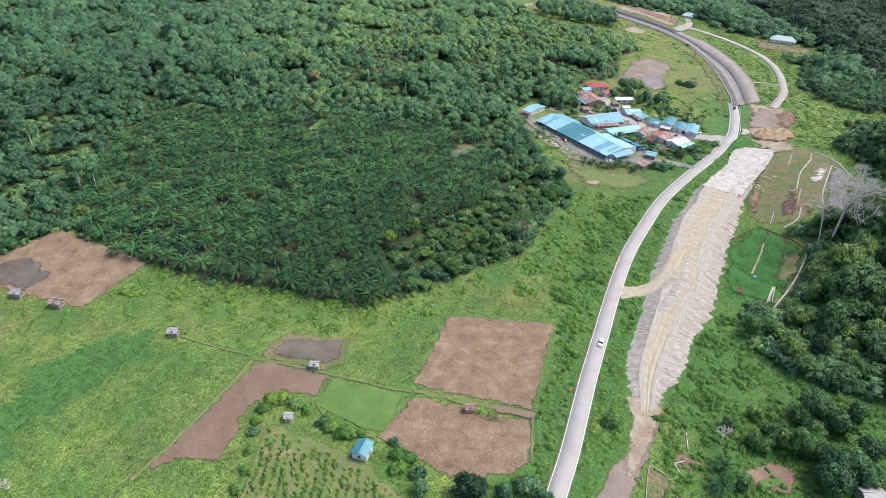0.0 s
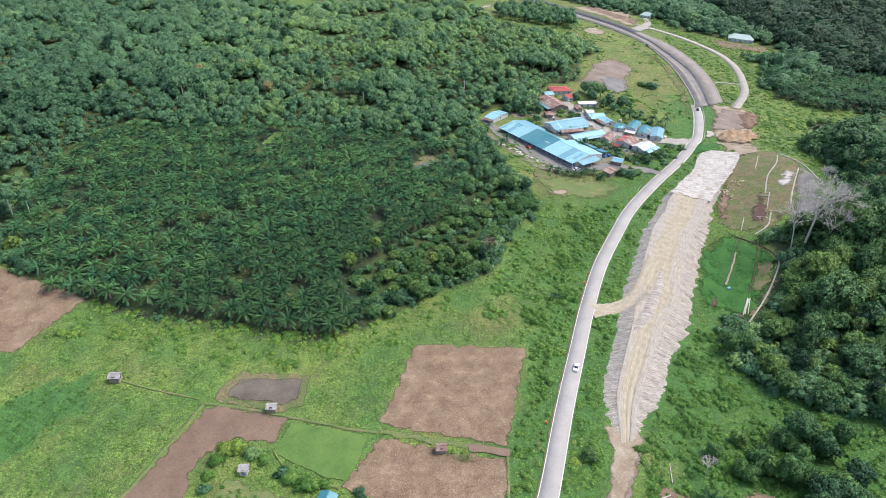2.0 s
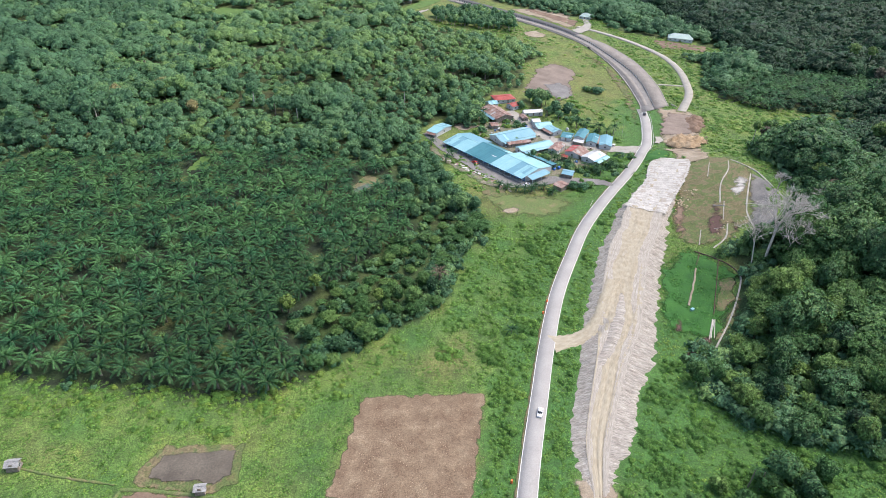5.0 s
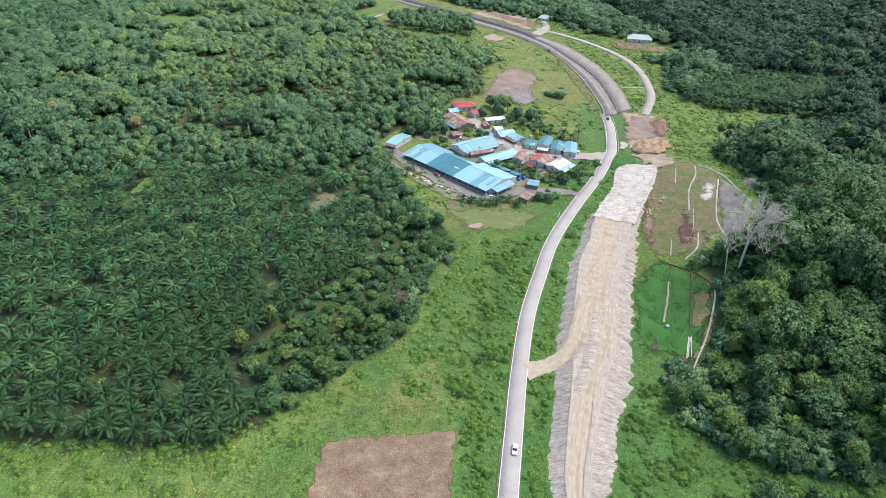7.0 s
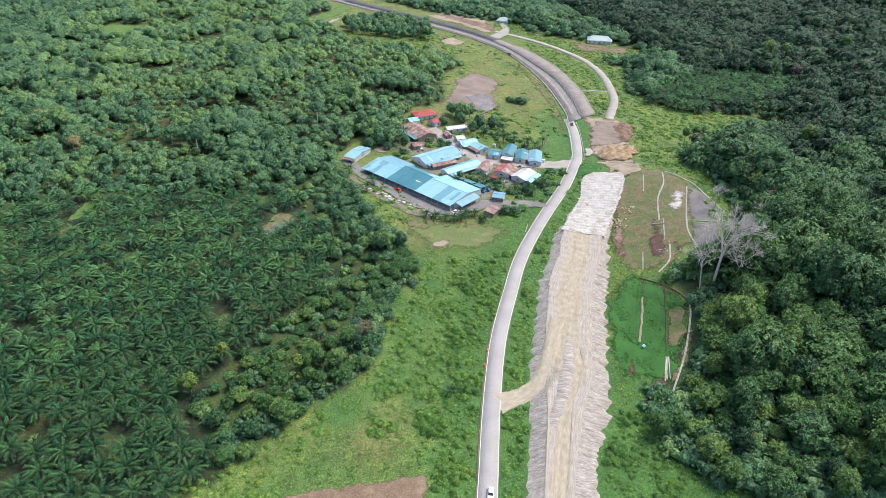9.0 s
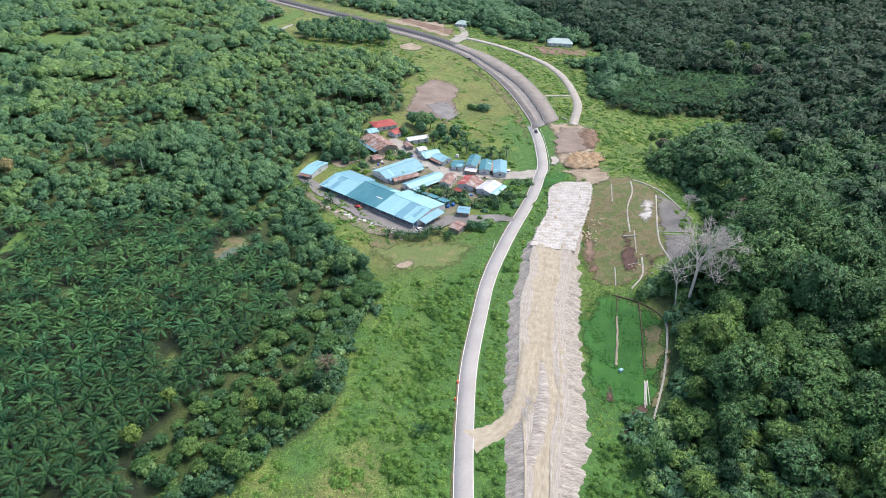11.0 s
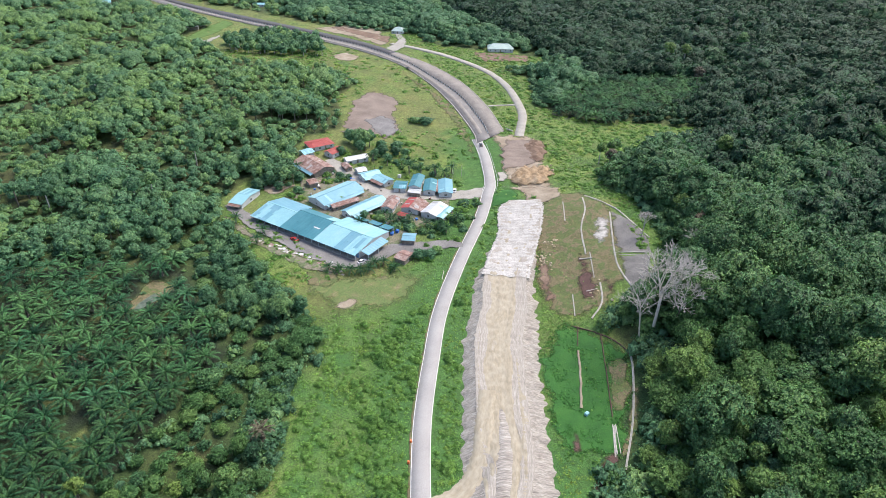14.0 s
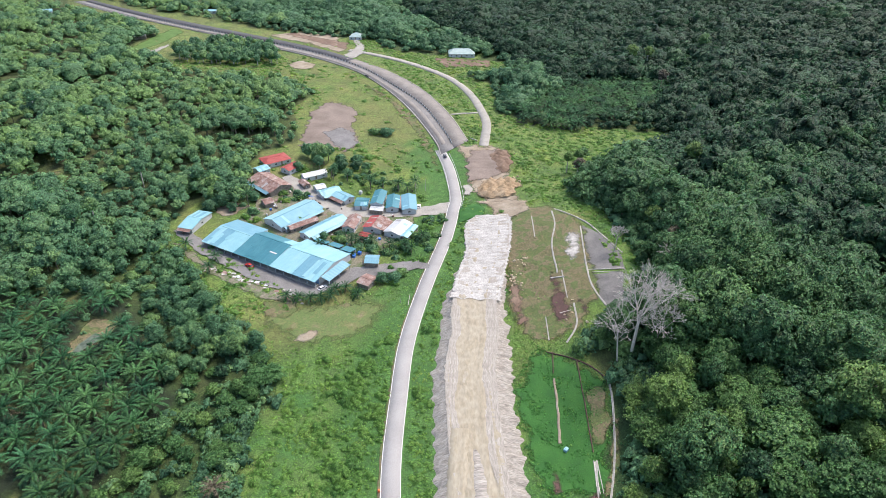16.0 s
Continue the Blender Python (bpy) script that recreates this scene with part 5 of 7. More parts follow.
CUT = [(134, 263), (150, 281), (157, 304), (169, 326), (188, 354), (199, 363), (214, 350), (214, 325), (197, 280), (163, 262), (162, 246), (136, 212), (119, 222), (125, 240)]
APRONS = [[(67, 153), (72, 143), (65, 136), (56, 119), (50, 100), (40, 100), (46, 119), (52, 130), (61, 136)], [(212, 452), (240, 440), (236, 424), (205, 356), (186, 366), (186, 394), (198, 426)],
          [(149, 543), (169, 557), (183, 533), (164, 479), (148, 475), (129, 490)], [(60, 398), (44, 420), (84, 424), (95, 440), (112, 452), (124, 430), (150, 410), (170, 386), (172, 376), (150, 372), (128, 350), (140, 345), (140, 338), (86, 341)]]


def bare(x, y):
    b = inside(BANK, x, y) | (away(ROAD, x, y) < 4.2) | (away(BRANCH, x, y) < 4) | inside(NEW_LEFT + NEW_RIGHT[::-1], x, y)
    b |= away([(74, 220), (83, 220), (92, 223), (100, 233), (108, 248)], x, y) < 4
    for p in FIELDS + APRONS:
        b |= inside(p, x, y)
    return b


def build_weeds():
    rng = np.random.default_rng(55)
    tuft = [crown(rng, 1.0, 0.4, 3, 6, 0.5, 0, 1.2, 0.4) for k in range(8)]
    shrub = [crown(rng, 1.0, 0.5, 4, 8, 0.3, 4, 2.0, 0.4) for k in range(8)]
    brush = [crown(rng, 1.0, 1.0, 6, 10, 0.22, 4, 0.9, 0.7) for k in range(8)]
    # grass tufts over the meadows
    heap = Heap()
    x, y = scatter(-230, 175, 100, 350, 2.1, rng)
    ok = inside(CLEARED, x, y) & ~bare(x, y) & (~inside(DRYLAND, x, y) | (rng.uniform(size=len(x)) < 0.3)) & (x > -1.2 * y - 20) & (x < 0.95 * y + 40)
    for a, b in zip(x[ok], y[ok]):
        v, f = tuft[int(rng.integers(8))]
        s = rng.uniform(0.5, 1.0)
        t = 0.56 + 0.22 * float(wave(a, b, 40, 61)) + 0.1 * rng.uniform(-1, 1)
        if inside(RANK, a, b):
            t *= 0.15
        heap.add(spin(v * np.array([s, s, s * 0.45]), rng.uniform(0, 6.28)) + np.array([a, b, gz(a, b) - 0.05]), f, min(0.98, max(0.02, t)))
    turf = Heap()
    x, y = scatter(112, 166, 205, 278, 0.9, rng)
    ok = inside([(134, 263), (153, 275), (160, 262), (162, 246), (153, 231), (136, 212), (119, 222), (125, 240)], x, y) & (rng.uniform(size=len(x)) < 0.5 + 0.3 * wave(x, y, 9, 67))
    for a, b in zip(x[ok], y[ok]):
        v, f = tuft[int(rng.integers(8))]
        s = rng.uniform(0.3, 0.6)
        turf.add(spin(v * np.array([s, s, s * 0.6]), rng.uniform(0, 6.28)) + np.array([a, b, gz(a, b) + 0.16]), f, rng.uniform(0, 1))
    turf.make("turf", TURF, "short bright green turf on the slope", "grass")
    heap.make("grass", WEED, "rough green meadow grass in soft tufts", "grass")
    # shrubby growth on verges, edges and the east side
    heap = Heap()
    x, y = scatter(-190, 240, 100, 480, 2.1, rng)
    dr = away(ROAD, x, y)
    west = x < np.interp(y, [p[1] for p in ROAD], [p[0] for p in ROAD])
    ok = inside(CLEARED, x, y) & ~bare(x, y) & ~inside(CUT, x, y)
    w = np.zeros(len(x))
    w = np.where(west & (dr < 21) & (y < 300), 0.95, w)
    w = np.where(west & (dr < 40) & (y > 215) & (y < 304), np.maximum(w, 0.62), w)
    w = np.where(~west & (dr < 14), 0.85, w)
    w = np.where((x > 165) & (y > 262) & (y < 400) & (dr > 14), 0.8, w)
    w = np.where(inside(EASTSIDE, x, y), 0.95, w)
    w = np.where((x > 215) & (y > 360), 0.75, w)
    w = np.where((x < 20) & (y > 203 + 8 * np.sin(x * 0.1)), 0.22, w)
    skirt = (away(PALMS + [PALMS[0]], x, y) < 13 + 4 * wave(x, y, 20, 68)) & (x < 45) & (y < 300)
    w = np.where(skirt, 0.8, w)
    w = np.where(inside([(44, 425), (60, 398), (90, 345), (75, 335), (55, 345), (46, 388)], x, y), 0.6, w)
    w = np.where(inside([(128, 350), (150, 372), (170, 376), (150, 345), (140, 340)], x, y), 0.6, w)
    w = np.where(inside([(112, 452), (124, 430), (150, 410), (190, 420), (180, 470), (140, 480)], x, y), 0.2, w)
    w = w * (0.75 + 0.5 * wave(x, y, 12, 62))
    ok &= rng.uniform(size=len(x)) < w
    for a, b, lush, near, edge in zip(x[ok], y[ok], west[ok], dr[ok], skirt[ok]):
        v, f = (brush if rng.uniform() < (0.6 if lush and near < 24 else 0.5 if a > 75 and b < 210 else 0.22) and (lush or a > 70) else shrub)[int(rng.integers(8))]
        s = rng.uniform(0.7, 1.5) * (1 + 0.4 * float(wave(a, b, 16, 63)))
        s = max(0.5, s)
        t = 0.48 + 0.25 * float(wave(a, b, 18, 64)) + 0.2 * rng.uniform(-1, 1)
        if a > 70 and b < 215:
            t *= 0.3
        if edge:
            t = 0.66 + 0.25 * rng.uniform(-1, 1)
        elif lush and near < 24 and b > 205:
            t, s = t * 0.55, s * 1.15
        heap.add(spin(v * s, rng.uniform(0, 6.28)) + np.array([a, b, gz(a, b) - 0.1]), f, min(0.98, max(0.02, t)))
    heap.make("shrubs", WEED, "thick green shrubs and creepers along the verges", "shrubs")
    # scrub in the rough country north of the village
    heap = Heap()
    x, y = scatter(60, 350, 370, 700, 3.7, rng)
    ok = inside(CLEARED, x, y) & ~bare(x, y) & (rng.uniform(size=len(x)) < np.where(x > 235, 0.85, np.where((y > 575) & (x < 170), 0.8, 0.16)) + 0.3 * wave(x, y, 40, 65)) & ((y > 440) | (x > 226))
    for a, b in zip(x[ok], y[ok]):
        v, f = shrub[int(rng.integers(8))]
        s = rng.uniform(0.8, 2.3)
        heap.add(spin(v * s, rng.uniform(0, 6.28)) + np.array([a, b, gz(a, b) - 0.1]), f, min(0.98, max(0.02, 0.5 + 0.3 * float(wave(a, b, 30, 66)) + 0.15 * rng.uniform(-1, 1))))
    heap.make("far_scrub", WEED, "scattered scrub in rough grass", "shrubs")


build_weeds()


# ---- houses ----
def corrugated(bm, p00, p10, p11, p01, pitch=0.55, rise=0.03, thick=0.05):
    """A ribbed sheet roof panel: eave p00-p10, ridge p01-p11."""
    a, b, c, d = (Vector(p) for p in (p00, p10, p11, p01))
    n = max(2, int((b - a).length / pitch))
    nrm = (b - a).cross(d - a).normalized()
    if nrm.z < 0:
        nrm = -nrm
    prev = None
    for k in range(n + 1):
        u = k / n
        off = nrm * (rise if k % 2 else 0)
        lo, hi = a.lerp(b, u) + off, d.lerp(c, u) + off
        cur = [bm.verts.new(lo), bm.verts.new(hi), bm.verts.new(lo - nrm * thick), bm.verts.new(hi - nrm * thick)]
        if prev:
            bm.faces.new((prev[0], cur[0], cur[1], prev[1]))
            bm.faces.new((prev[3], cur[3], cur[2], prev[2]))
            bm.faces.new((prev[2], cur[2], cur[0], prev[0]))
            bm.faces.new((prev[1], cur[1], cur[3], prev[3]))
        prev = cur


def window(parent, x, y, z, w, h, facing):
    """A framed window on a wall that faces along local -y (0), +x (90), +y (180) or -x (270)."""
    m = pose(x, y, z, 0, 0, facing)
    bm = bmesh.new()
    for sx, sz, px_, pz_ in ((w, 0.08, 0, h / 2), (w, 0.08, 0, -h / 2), (0.08, h, -w / 2, 0), (0.08, h, w / 2, 0), (0.05, h, 0, 0)):
        bmesh.ops.create_cube(bm, size=1, matrix=m @ pose(px_, -0.03, pz_) @ Matrix.Diagonal((sx, 0.07, sz, 1)))
    fr = part("window", bm, WALLWHITE, parent)
    bm = bmesh.new()
    bmesh.ops.create_cube(bm, size=1, matrix=m @ pose(0, -0.015, 0) @ Matrix.Diagonal((w - 0.06, 0.03, h - 0.06, 1)))
    part("pane", bm, GLASSDARK, fr)


def frame_of(corners):
    """Centre, length, width and turn of a footprint given by four corners."""
    c = [np.array(p, float) for p in corners]
    u = (c[1] - c[0]) + (c[2] - c[3])
    L = (np.linalg.norm(c[1] - c[0]) + np.linalg.norm(c[2] - c[3])) / 2
    ang = math.atan2(u[1], u[0])
    W = (np.linalg.norm(c[2] - c[1]) + np.linalg.norm(c[3] - c[0])) / 2
    return sum(c) / 4, L, W, ang


def house(name, label, corners, roof, wall=WALLWHITE, eave=2.6, rise=1.15, along=0, hip=0.0, category="house", group="", second=None, stilts=0.0, porch=None):
    ctr, L, W, ang = frame_of(corners)
    if along:
        L, W, ang = W, L, ang + math.pi / 2
    z0 = gz(*ctr)
    ob = thing(name, label, category, group, (float(ctr[0]), float(ctr[1]), z0), math.degrees(ang))
    over = 0.45
    l, w = L / 2 - over, W / 2 - over
    base = stilts
    for cx, cy, sx, sy in ((0, -w, 2 * l, 0.16), (0, w, 2 * l, 0.16), (-l, 0, 0.16, 2 * w - 0.17), (l, 0, 0.16, 2 * w - 0.17)):
        bm = bmesh.new()
        box(bm, cx, cy, base + (eave - base) / 2 - 0.15, sx, sy, eave - base + 0.3)
        part("wall", bm, wall, ob)
    bm = bmesh.new()
    box(bm, 0, 0, base + 0.05 - 0.3, 2 * l + 0.3, 2 * w + 0.3, 0.7, 0, 0.03)
    part("floor_slab", bm, OLDCONC if not stilts else TIMBER, ob)
    if stilts:
        for sx in (-1, 0, 1):
            for sy in (-1, 1):
                bm = bmesh.new()
                box(bm, sx * (l - 0.2), sy * (w - 0.2), base / 2 - 0.3, 0.18, 0.18, base + 0.6)
                part("post", bm, TIMBER, ob)
    hl, hw = L / 2, W / 2
    ridge = hl - hip * hw
    top = eave + rise
    for k, s in enumerate((-1, 1)):
        bm = bmesh.new()
        q = [(-hl * s, s * hw, eave), (hl * s, s * hw, eave), (ridge * s, 0, top), (-ridge * s, 0, top)]
        corrugated(bm, *q)
        part("roof_panel", bm, second if second and k else roof, ob)
    for s in (-1, 1):
        bm = bmesh.new()
        if hip:
            tri = [(s * hl, -hw, eave), (s * hl, hw, eave), (s * ridge, 0, top)]
            vs = [bm.verts.new(p) for p in tri] + [bm.verts.new((p[0], p[1], p[2] - 0.06)) for p in tri]
            bm.faces.new(vs[:3])
            bm.faces.new(vs[3:][::-1])
            for i in range(3):
                bm.faces.new((vs[i], vs[(i + 1) % 3], vs[3 + (i + 1) % 3], vs[3 + i]))
            part("hip_end", bm, roof, ob)
        else:
            t = [(s * (l - 0.05), -w, eave + 0.02), (s * (l - 0.05), w, eave + 0.02), (s * (l - 0.05), 0, eave + rise * w / hw)]
            vs = [bm.verts.new(p) for p in t] + [bm.verts.new((p[0] - s * 0.12, p[1], p[2])) for p in t]
            bm.faces.new(vs[:3])
            bm.faces.new(vs[3:][::-1])
            for i in range(3):
                bm.faces.new((vs[i], vs[(i + 1) % 3], vs[3 + (i + 1) % 3], vs[3 + i]))
            part("gable", bm, wall, ob)
    bm = bmesh.new()
    box(bm, 0, 0, top + 0.03, 2 * ridge, 0.35, 0.1)
    part("ridge_cap", bm, roof, ob)
    odd = np.random.default_rng(int(abs(ctr[0]) * 7 + abs(ctr[1]) * 3))
    if not hip and category == "house" and L > 6 and roof is not REDROOF:
        for k in range(int(odd.integers(2, 6))):
            s = 1 if odd.uniform() < 0.5 else -1
            x0 = odd.uniform(-hl + 0.2, hl - 2.2)
            x1, lo, hi = x0 + odd.uniform(0.8, 2.0), odd.uniform(0.0, 0.25), odd.uniform(0.6, 1.0)
            q = [(x, s * hw * (1 - t), eave + rise * t + 0.05 + 0.008 * k) for x, t in ((x0, lo), (x1, lo), (x1, hi), (x0, hi))]
            bm = bmesh.new()
            corrugated(bm, *(q if s < 0 else [q[1], q[0], q[3], q[2]]))
            part("roof_sheet", bm, ((RUST, GREYROOF, RUST) if roof is RUST else (WHITEROOF, GREYROOF, CYAN) if roof is WHITEROOF else (CYAN, SKYROOF, roof))[int(odd.integers(3))], ob, "odd-coloured replacement roof sheet")
        if not porch and odd.uniform() < 0.6:
            porch = (1.7, (roof, GREYROOF, SKYROOF, RUST)[int(odd.integers(4))])
    zc = base + (eave - base) * 0.55
    nwin = max(1, int(2 * l / 3.6))
    for k in range(nwin):
        xk = -l + (k + 0.5) * 2 * l / nwin
        for yk, fa in ((-w - 0.08, 0), (w + 0.08, 180)):
            if fa == 0 and k == nwin // 2:
                bm = bmesh.new()
                box(bm, xk, yk - 0.02, base + 1.35 - 0.0, 0.95, 0.07, 2.05)
                dr = part("door", bm, TIMBER, ob, "brown wooden door")
                bm = bmesh.new()
                box(bm, xk + 0.36, yk - 0.08, base + 1.3, 0.06, 0.08, 0.14)
                part("handle", bm, OLDCONC, dr)
            else:
                window(ob, xk, yk, zc, 1.1, 1.0, fa)
    for s, fa in ((-1, 270), (1, 90)):
        window(ob, s * (l + 0.08), 0, zc, 1.1, 1.0, fa)
    if porch:
        depth, pm = porch
        bm = bmesh.new()
        corrugated(bm, (-hl * 0.9, -hw - depth, eave - 0.75), (hl * 0.9, -hw - depth, eave - 0.75), (hl * 0.9, -hw + 0.1, eave - 0.12), (-hl * 0.9, -hw + 0.1, eave - 0.12))
        part("porch_roof", bm, pm, ob)
        for sx in (-0.85, 0, 0.85):
            bm = bmesh.new()
            box(bm, sx * hl, -hw - depth + 0.2, (eave - 0.8) / 2 - 0.1, 0.14, 0.14, eave - 0.75)
            part("porch_post", bm, TIMBER, ob)
    return ob


def build_longhouse():
    ctr, L, W, ang = frame_of([(58, 400), (92, 345), (114, 360), (77, 412)])
    z0 = gz(*ctr)
    ob = thing("longhouse", "long communal house with blue and teal sheet roofs", "longhouse", "", (float(ctr[0]), float(ctr[1]), z0), math.degrees(ang))
    hl, hw = L / 2, W / 2
    segs = [(-hl, -hl + 0.30 * L, -0.86, 0.0, CYAN, SKYROOF), (-hl + 0.30 * L, -hl + 0.62 * L, -1.0, 0.18, TEAL, TEAL), (-hl + 0.62 * L, hl, -1.0, 0.1, CYAN, CYAN)]
    backs = (0.80, 0.66, 1.0)
    for (x0, x1, fy, ridge_at, m1, m2), back in zip(segs, backs):
        y0, y1, yr = -hw, hw * back, hw * (ridge_at - 0.05)
        e0, e1, top = 2.7, 3.0, 5.0 + (0.3 if m1 is TEAL else 0)
        count = 4
        for q in range(count):
            a, b = x0 + (x1 - x0) * q / count, x0 + (x1 - x0) * (q + 1) / count
            up = 0.03 * (q % 2)
            bm = bmesh.new()
            corrugated(bm, (a, y0 - 0.6, e0 + up), (b, y0 - 0.6, e0 + up), (b, yr, top + up), (a, yr, top + up), 0.8, 0.05)
            part("roof_panel", bm, SKYROOF if m1 is CYAN and (q + int(x0 < 0)) % 3 == 2 else m1, ob)
            bm = bmesh.new()
            corrugated(bm, (b, y1, e1 + up), (a, y1, e1 + up), (a, yr, top + up), (b, yr, top + up), 0.8, 0.05)
            part("roof_panel", bm, CYAN if m2 is TEAL and q == 3 else m2, ob)
        bm = bmesh.new()
        box(bm, (x0 + x1) / 2, yr, top + 0.06, x1 - x0, 0.6, 0.12)
        part("ridge_cap", bm, m1, ob)
        for yk, h in ((y0 + 2.2, e0 + 0.4), (y1 - 0.6, e1)):
            bm = bmesh.new()
            box(bm, (x0 + x1) / 2, yk, h / 2 - 0.2, x1 - x0 - 0.3, 0.18, h)
            part("wall", bm, WALLBLUE if yk < 0 else WALLWHITE, ob)
        for xk in (x0 + 0.2, x1 - 0.2):
            bm = bmesh.new()
            a, b, c = (xk, y0 + 2.3, -0.3), (xk, y1 - 0.7, -0.3), (xk, y1 - 0.7, e1 - 0.1)
            d, e = (xk, yr, top - 0.15), (xk, y0 + 2.3, e0 + 0.5)
            vs = [bm.verts.new(p) for p in (a, b, c, d, e)]
            ws = [bm.verts.new((p[0] + 0.12, p[1], p[2])) for p in (a, b, c, d, e)]
            bm.faces.new(vs)
            bm.faces.new(ws[::-1])
            for i in range(5):
                j = (i + 1) % 5
                bm.faces.new((vs[i], vs[j], ws[j], ws[i]))
            part("gable", bm, WALLWHITE, ob)
    odd = np.random.default_rng(12)
    for k in range(14):
        x0, x1, fy, ridge_at, m1, m2 = segs[k % 3]
        yr, top = hw * (ridge_at - 0.05), 5.0 + (0.3 if m1 is TEAL else 0)
        a = odd.uniform(x0 + 0.3, x1 - 2.4)
        b, lo, hi = a + odd.uniform(0.9, 2.2), odd.uniform(0, 0.5), odd.uniform(0.6, 0.97)
        at = [(-hw - 0.6 + (yr + hw + 0.6) * t, 2.7 + (top - 2.7) * t + 0.1 + 0.008 * k) for t in (lo, hi)]
        bm = bmesh.new()
        corrugated(bm, (a, *at[0]), (b, *at[0]), (b, *at[1]), (a, *at[1]), 0.8, 0.05)
        part("roof_sheet", bm, (CYAN, SKYROOF)[k % 2] if m1 is CYAN else TEAL, ob, "odd-coloured replacement roof sheet")
    n = 15
    for k in range(n + 1):
        x = -hl + 0.4 + (L - 0.8) * k / n
        bm = bmesh.new()
        box(bm, x, -hw + 0.1, 1.25, 0.2, 0.2, 3.0)
        part("post", bm, WALLWHITE, ob)
        if k < n:
            xm = x + (L - 0.8) / n / 2
            bm = bmesh.new()
            box(bm, xm - 0.9, -hw + 2.08, 1.3, 0.95, 0.08, 2.1)
            dr = part("door", bm, TIMBER, ob)
            bm = bmesh.new()
            box(bm, xm - 0.55, -hw + 2.0, 1.3, 0.06, 0.08, 0.15)
            part("handle", bm, OLDCONC, dr)
            window(ob, xm + 0.9, -hw + 2.1, 1.7, 1.3, 1.1, 0)
    bm = bmesh.new()
    box(bm, 0, -hw + 1.0, 0.05, L - 0.3, 2.8, 0.5, 0, 0.03)
    part("gallery_floor", bm, OLDCONC, ob)
    # low lean-to at the road end, little roofs behind, one clear sheet and a hole in the roof
    bm = bmesh.new()
    corrugated(bm, (hl + 4.6, -hw * 0.75, 2.6), (hl + 4.6, hw * 0.45, 2.6), (hl + 0.3, hw * 0.45, 3.5), (hl + 0.3, -hw * 0.75, 3.5), 0.8, 0.07)
    part("lean_to_roof", bm, SKYROOF, ob)
    for sy in (-0.72, -0.15, 0.42):
        bm = bmesh.new()
        box(bm, hl + 4.3, hw * sy, 1.2, 0.18, 0.18, 2.8)
        part("post", bm, WALLWHITE, ob)
    for x0, x1, y0, y1 in ((hl - 21, hl - 14, hw + 0.2, hw + 3.4), (hl - 13, hl - 7, hw + 0.2, hw + 4.2), (hl - 6, hl - 0.5, hw - 0.2, hw + 4.6)):
        bm = bmesh.new()
        corrugated(bm, (x1, y1, 2.9), (x0, y1, 2.9), (x0, y0, 3.6), (x1, y0, 3.6), 0.8, 0.07)
        part("lean_to_roof", bm, TEAL, ob)
        bm = bmesh.new()
        box(bm, (x0 + x1) / 2, y1 - 0.5, 1.3, x1 - x0 - 0.4, 0.15, 3.0)
        part("wall", bm, WALLWHITE, ob)
    yr = hw * 0.13
    f = 0.45
    bm = bmesh.new()
    box(bm, -hl + 0.56 * L, -hw * f, 2.7 + 2.6 * (1 - (f * hw + yr) / (hw + yr)) + 0.16, 3.6, 0.8, 0.06, 0)
    part("clear_sheet", bm, WHITEROOF, ob, "pale translucent roof sheet")


build_longhouse()
house("house", "white house with a faded blue roof at the village edge", [(49, 417), (53, 411), (68, 423), (61, 427)], CYAN, along=0)
house("house", "house with a bright red hipped roof by the trees", [(101, 473), (103, 463), (117, 467), (116, 479)], REDROOF, along=1, hip=0.7)
house("house", "white house with a small red roof and blue wall", [(109, 457), (112, 450), (121, 457), (117, 463)], REDROOF, WALLWHITE, along=1)
house("house", "small house with a pale cyan roof", [(95, 463), (97, 456), (104, 459), (101, 466)], CYAN, along=1)
house("old_longhouse", "old house under patched rusty iron sheets", [(90, 449), (96, 430), (109, 435), (101, 457)], RUST, TIMBER, along=0, rise=2.2, second=RUST)
house("shed", "small rusty shed beside the old house", [(90, 426), (91, 420), (96, 421), (95, 428)], RUST, TIMBER, eave=2.3, rise=0.9, along=1, category="shed")
house("house", "wide house with faded blue roof and rusty porch", [(86, 407), (92, 395), (116, 404), (111, 417)], SKYROOF, along=1, second=CYAN, porch=None, rise=2.0)
house("porch_shed", "rusty lean-to in front of the wide blue house", [(95, 394), (96, 390), (110, 396), (109, 401)], RUST, TIMBER, eave=2.3, rise=0.8, along=1, category="shed")
house("house", "long narrow house with pale cyan roof and white walls", [(99, 386), (102, 378), (122, 392), (119, 398)], CYAN, along=1, second=SKYROOF)
house("house", "narrow row house with a teal roof", [(130, 400), (136, 396), (140, 405), (134, 408)], TEAL, along=0, rise=1.0, group="row of blue houses")
house("house", "row house with a teal roof and white front porch", [(138, 397), (143, 393), (150, 407), (144, 410)], TEAL, along=1, rise=1.1, group="row of blue houses", eave=3.4)
house("house", "row house with teal roof and glazed front", [(143, 391), (149, 388), (155, 401), (149, 404)], TEAL, along=1, rise=1.0, group="row of blue houses")
house("house", "row house with faded blue roof at the lane", [(149, 386), (156, 383), (163, 398), (156, 401)], SKYROOF, along=1, rise=1.0, group="row of blue houses")
house("porch_shed", "white sheet porch before the row houses", [(135, 393), (141, 389), (143, 393), (138, 397)], WHITEROOF, TIMBER, eave=2.6, rise=0.5, category="shed")
house("house", "small white house with pale cyan roof", [(118, 423), (119, 416), (130, 418), (129, 425)], CYAN, along=1)
house("house", "white house with cyan and teal roof", [(123, 416), (127, 406), (134, 409), (130, 418)], CYAN, along=0, second=SKYROOF)
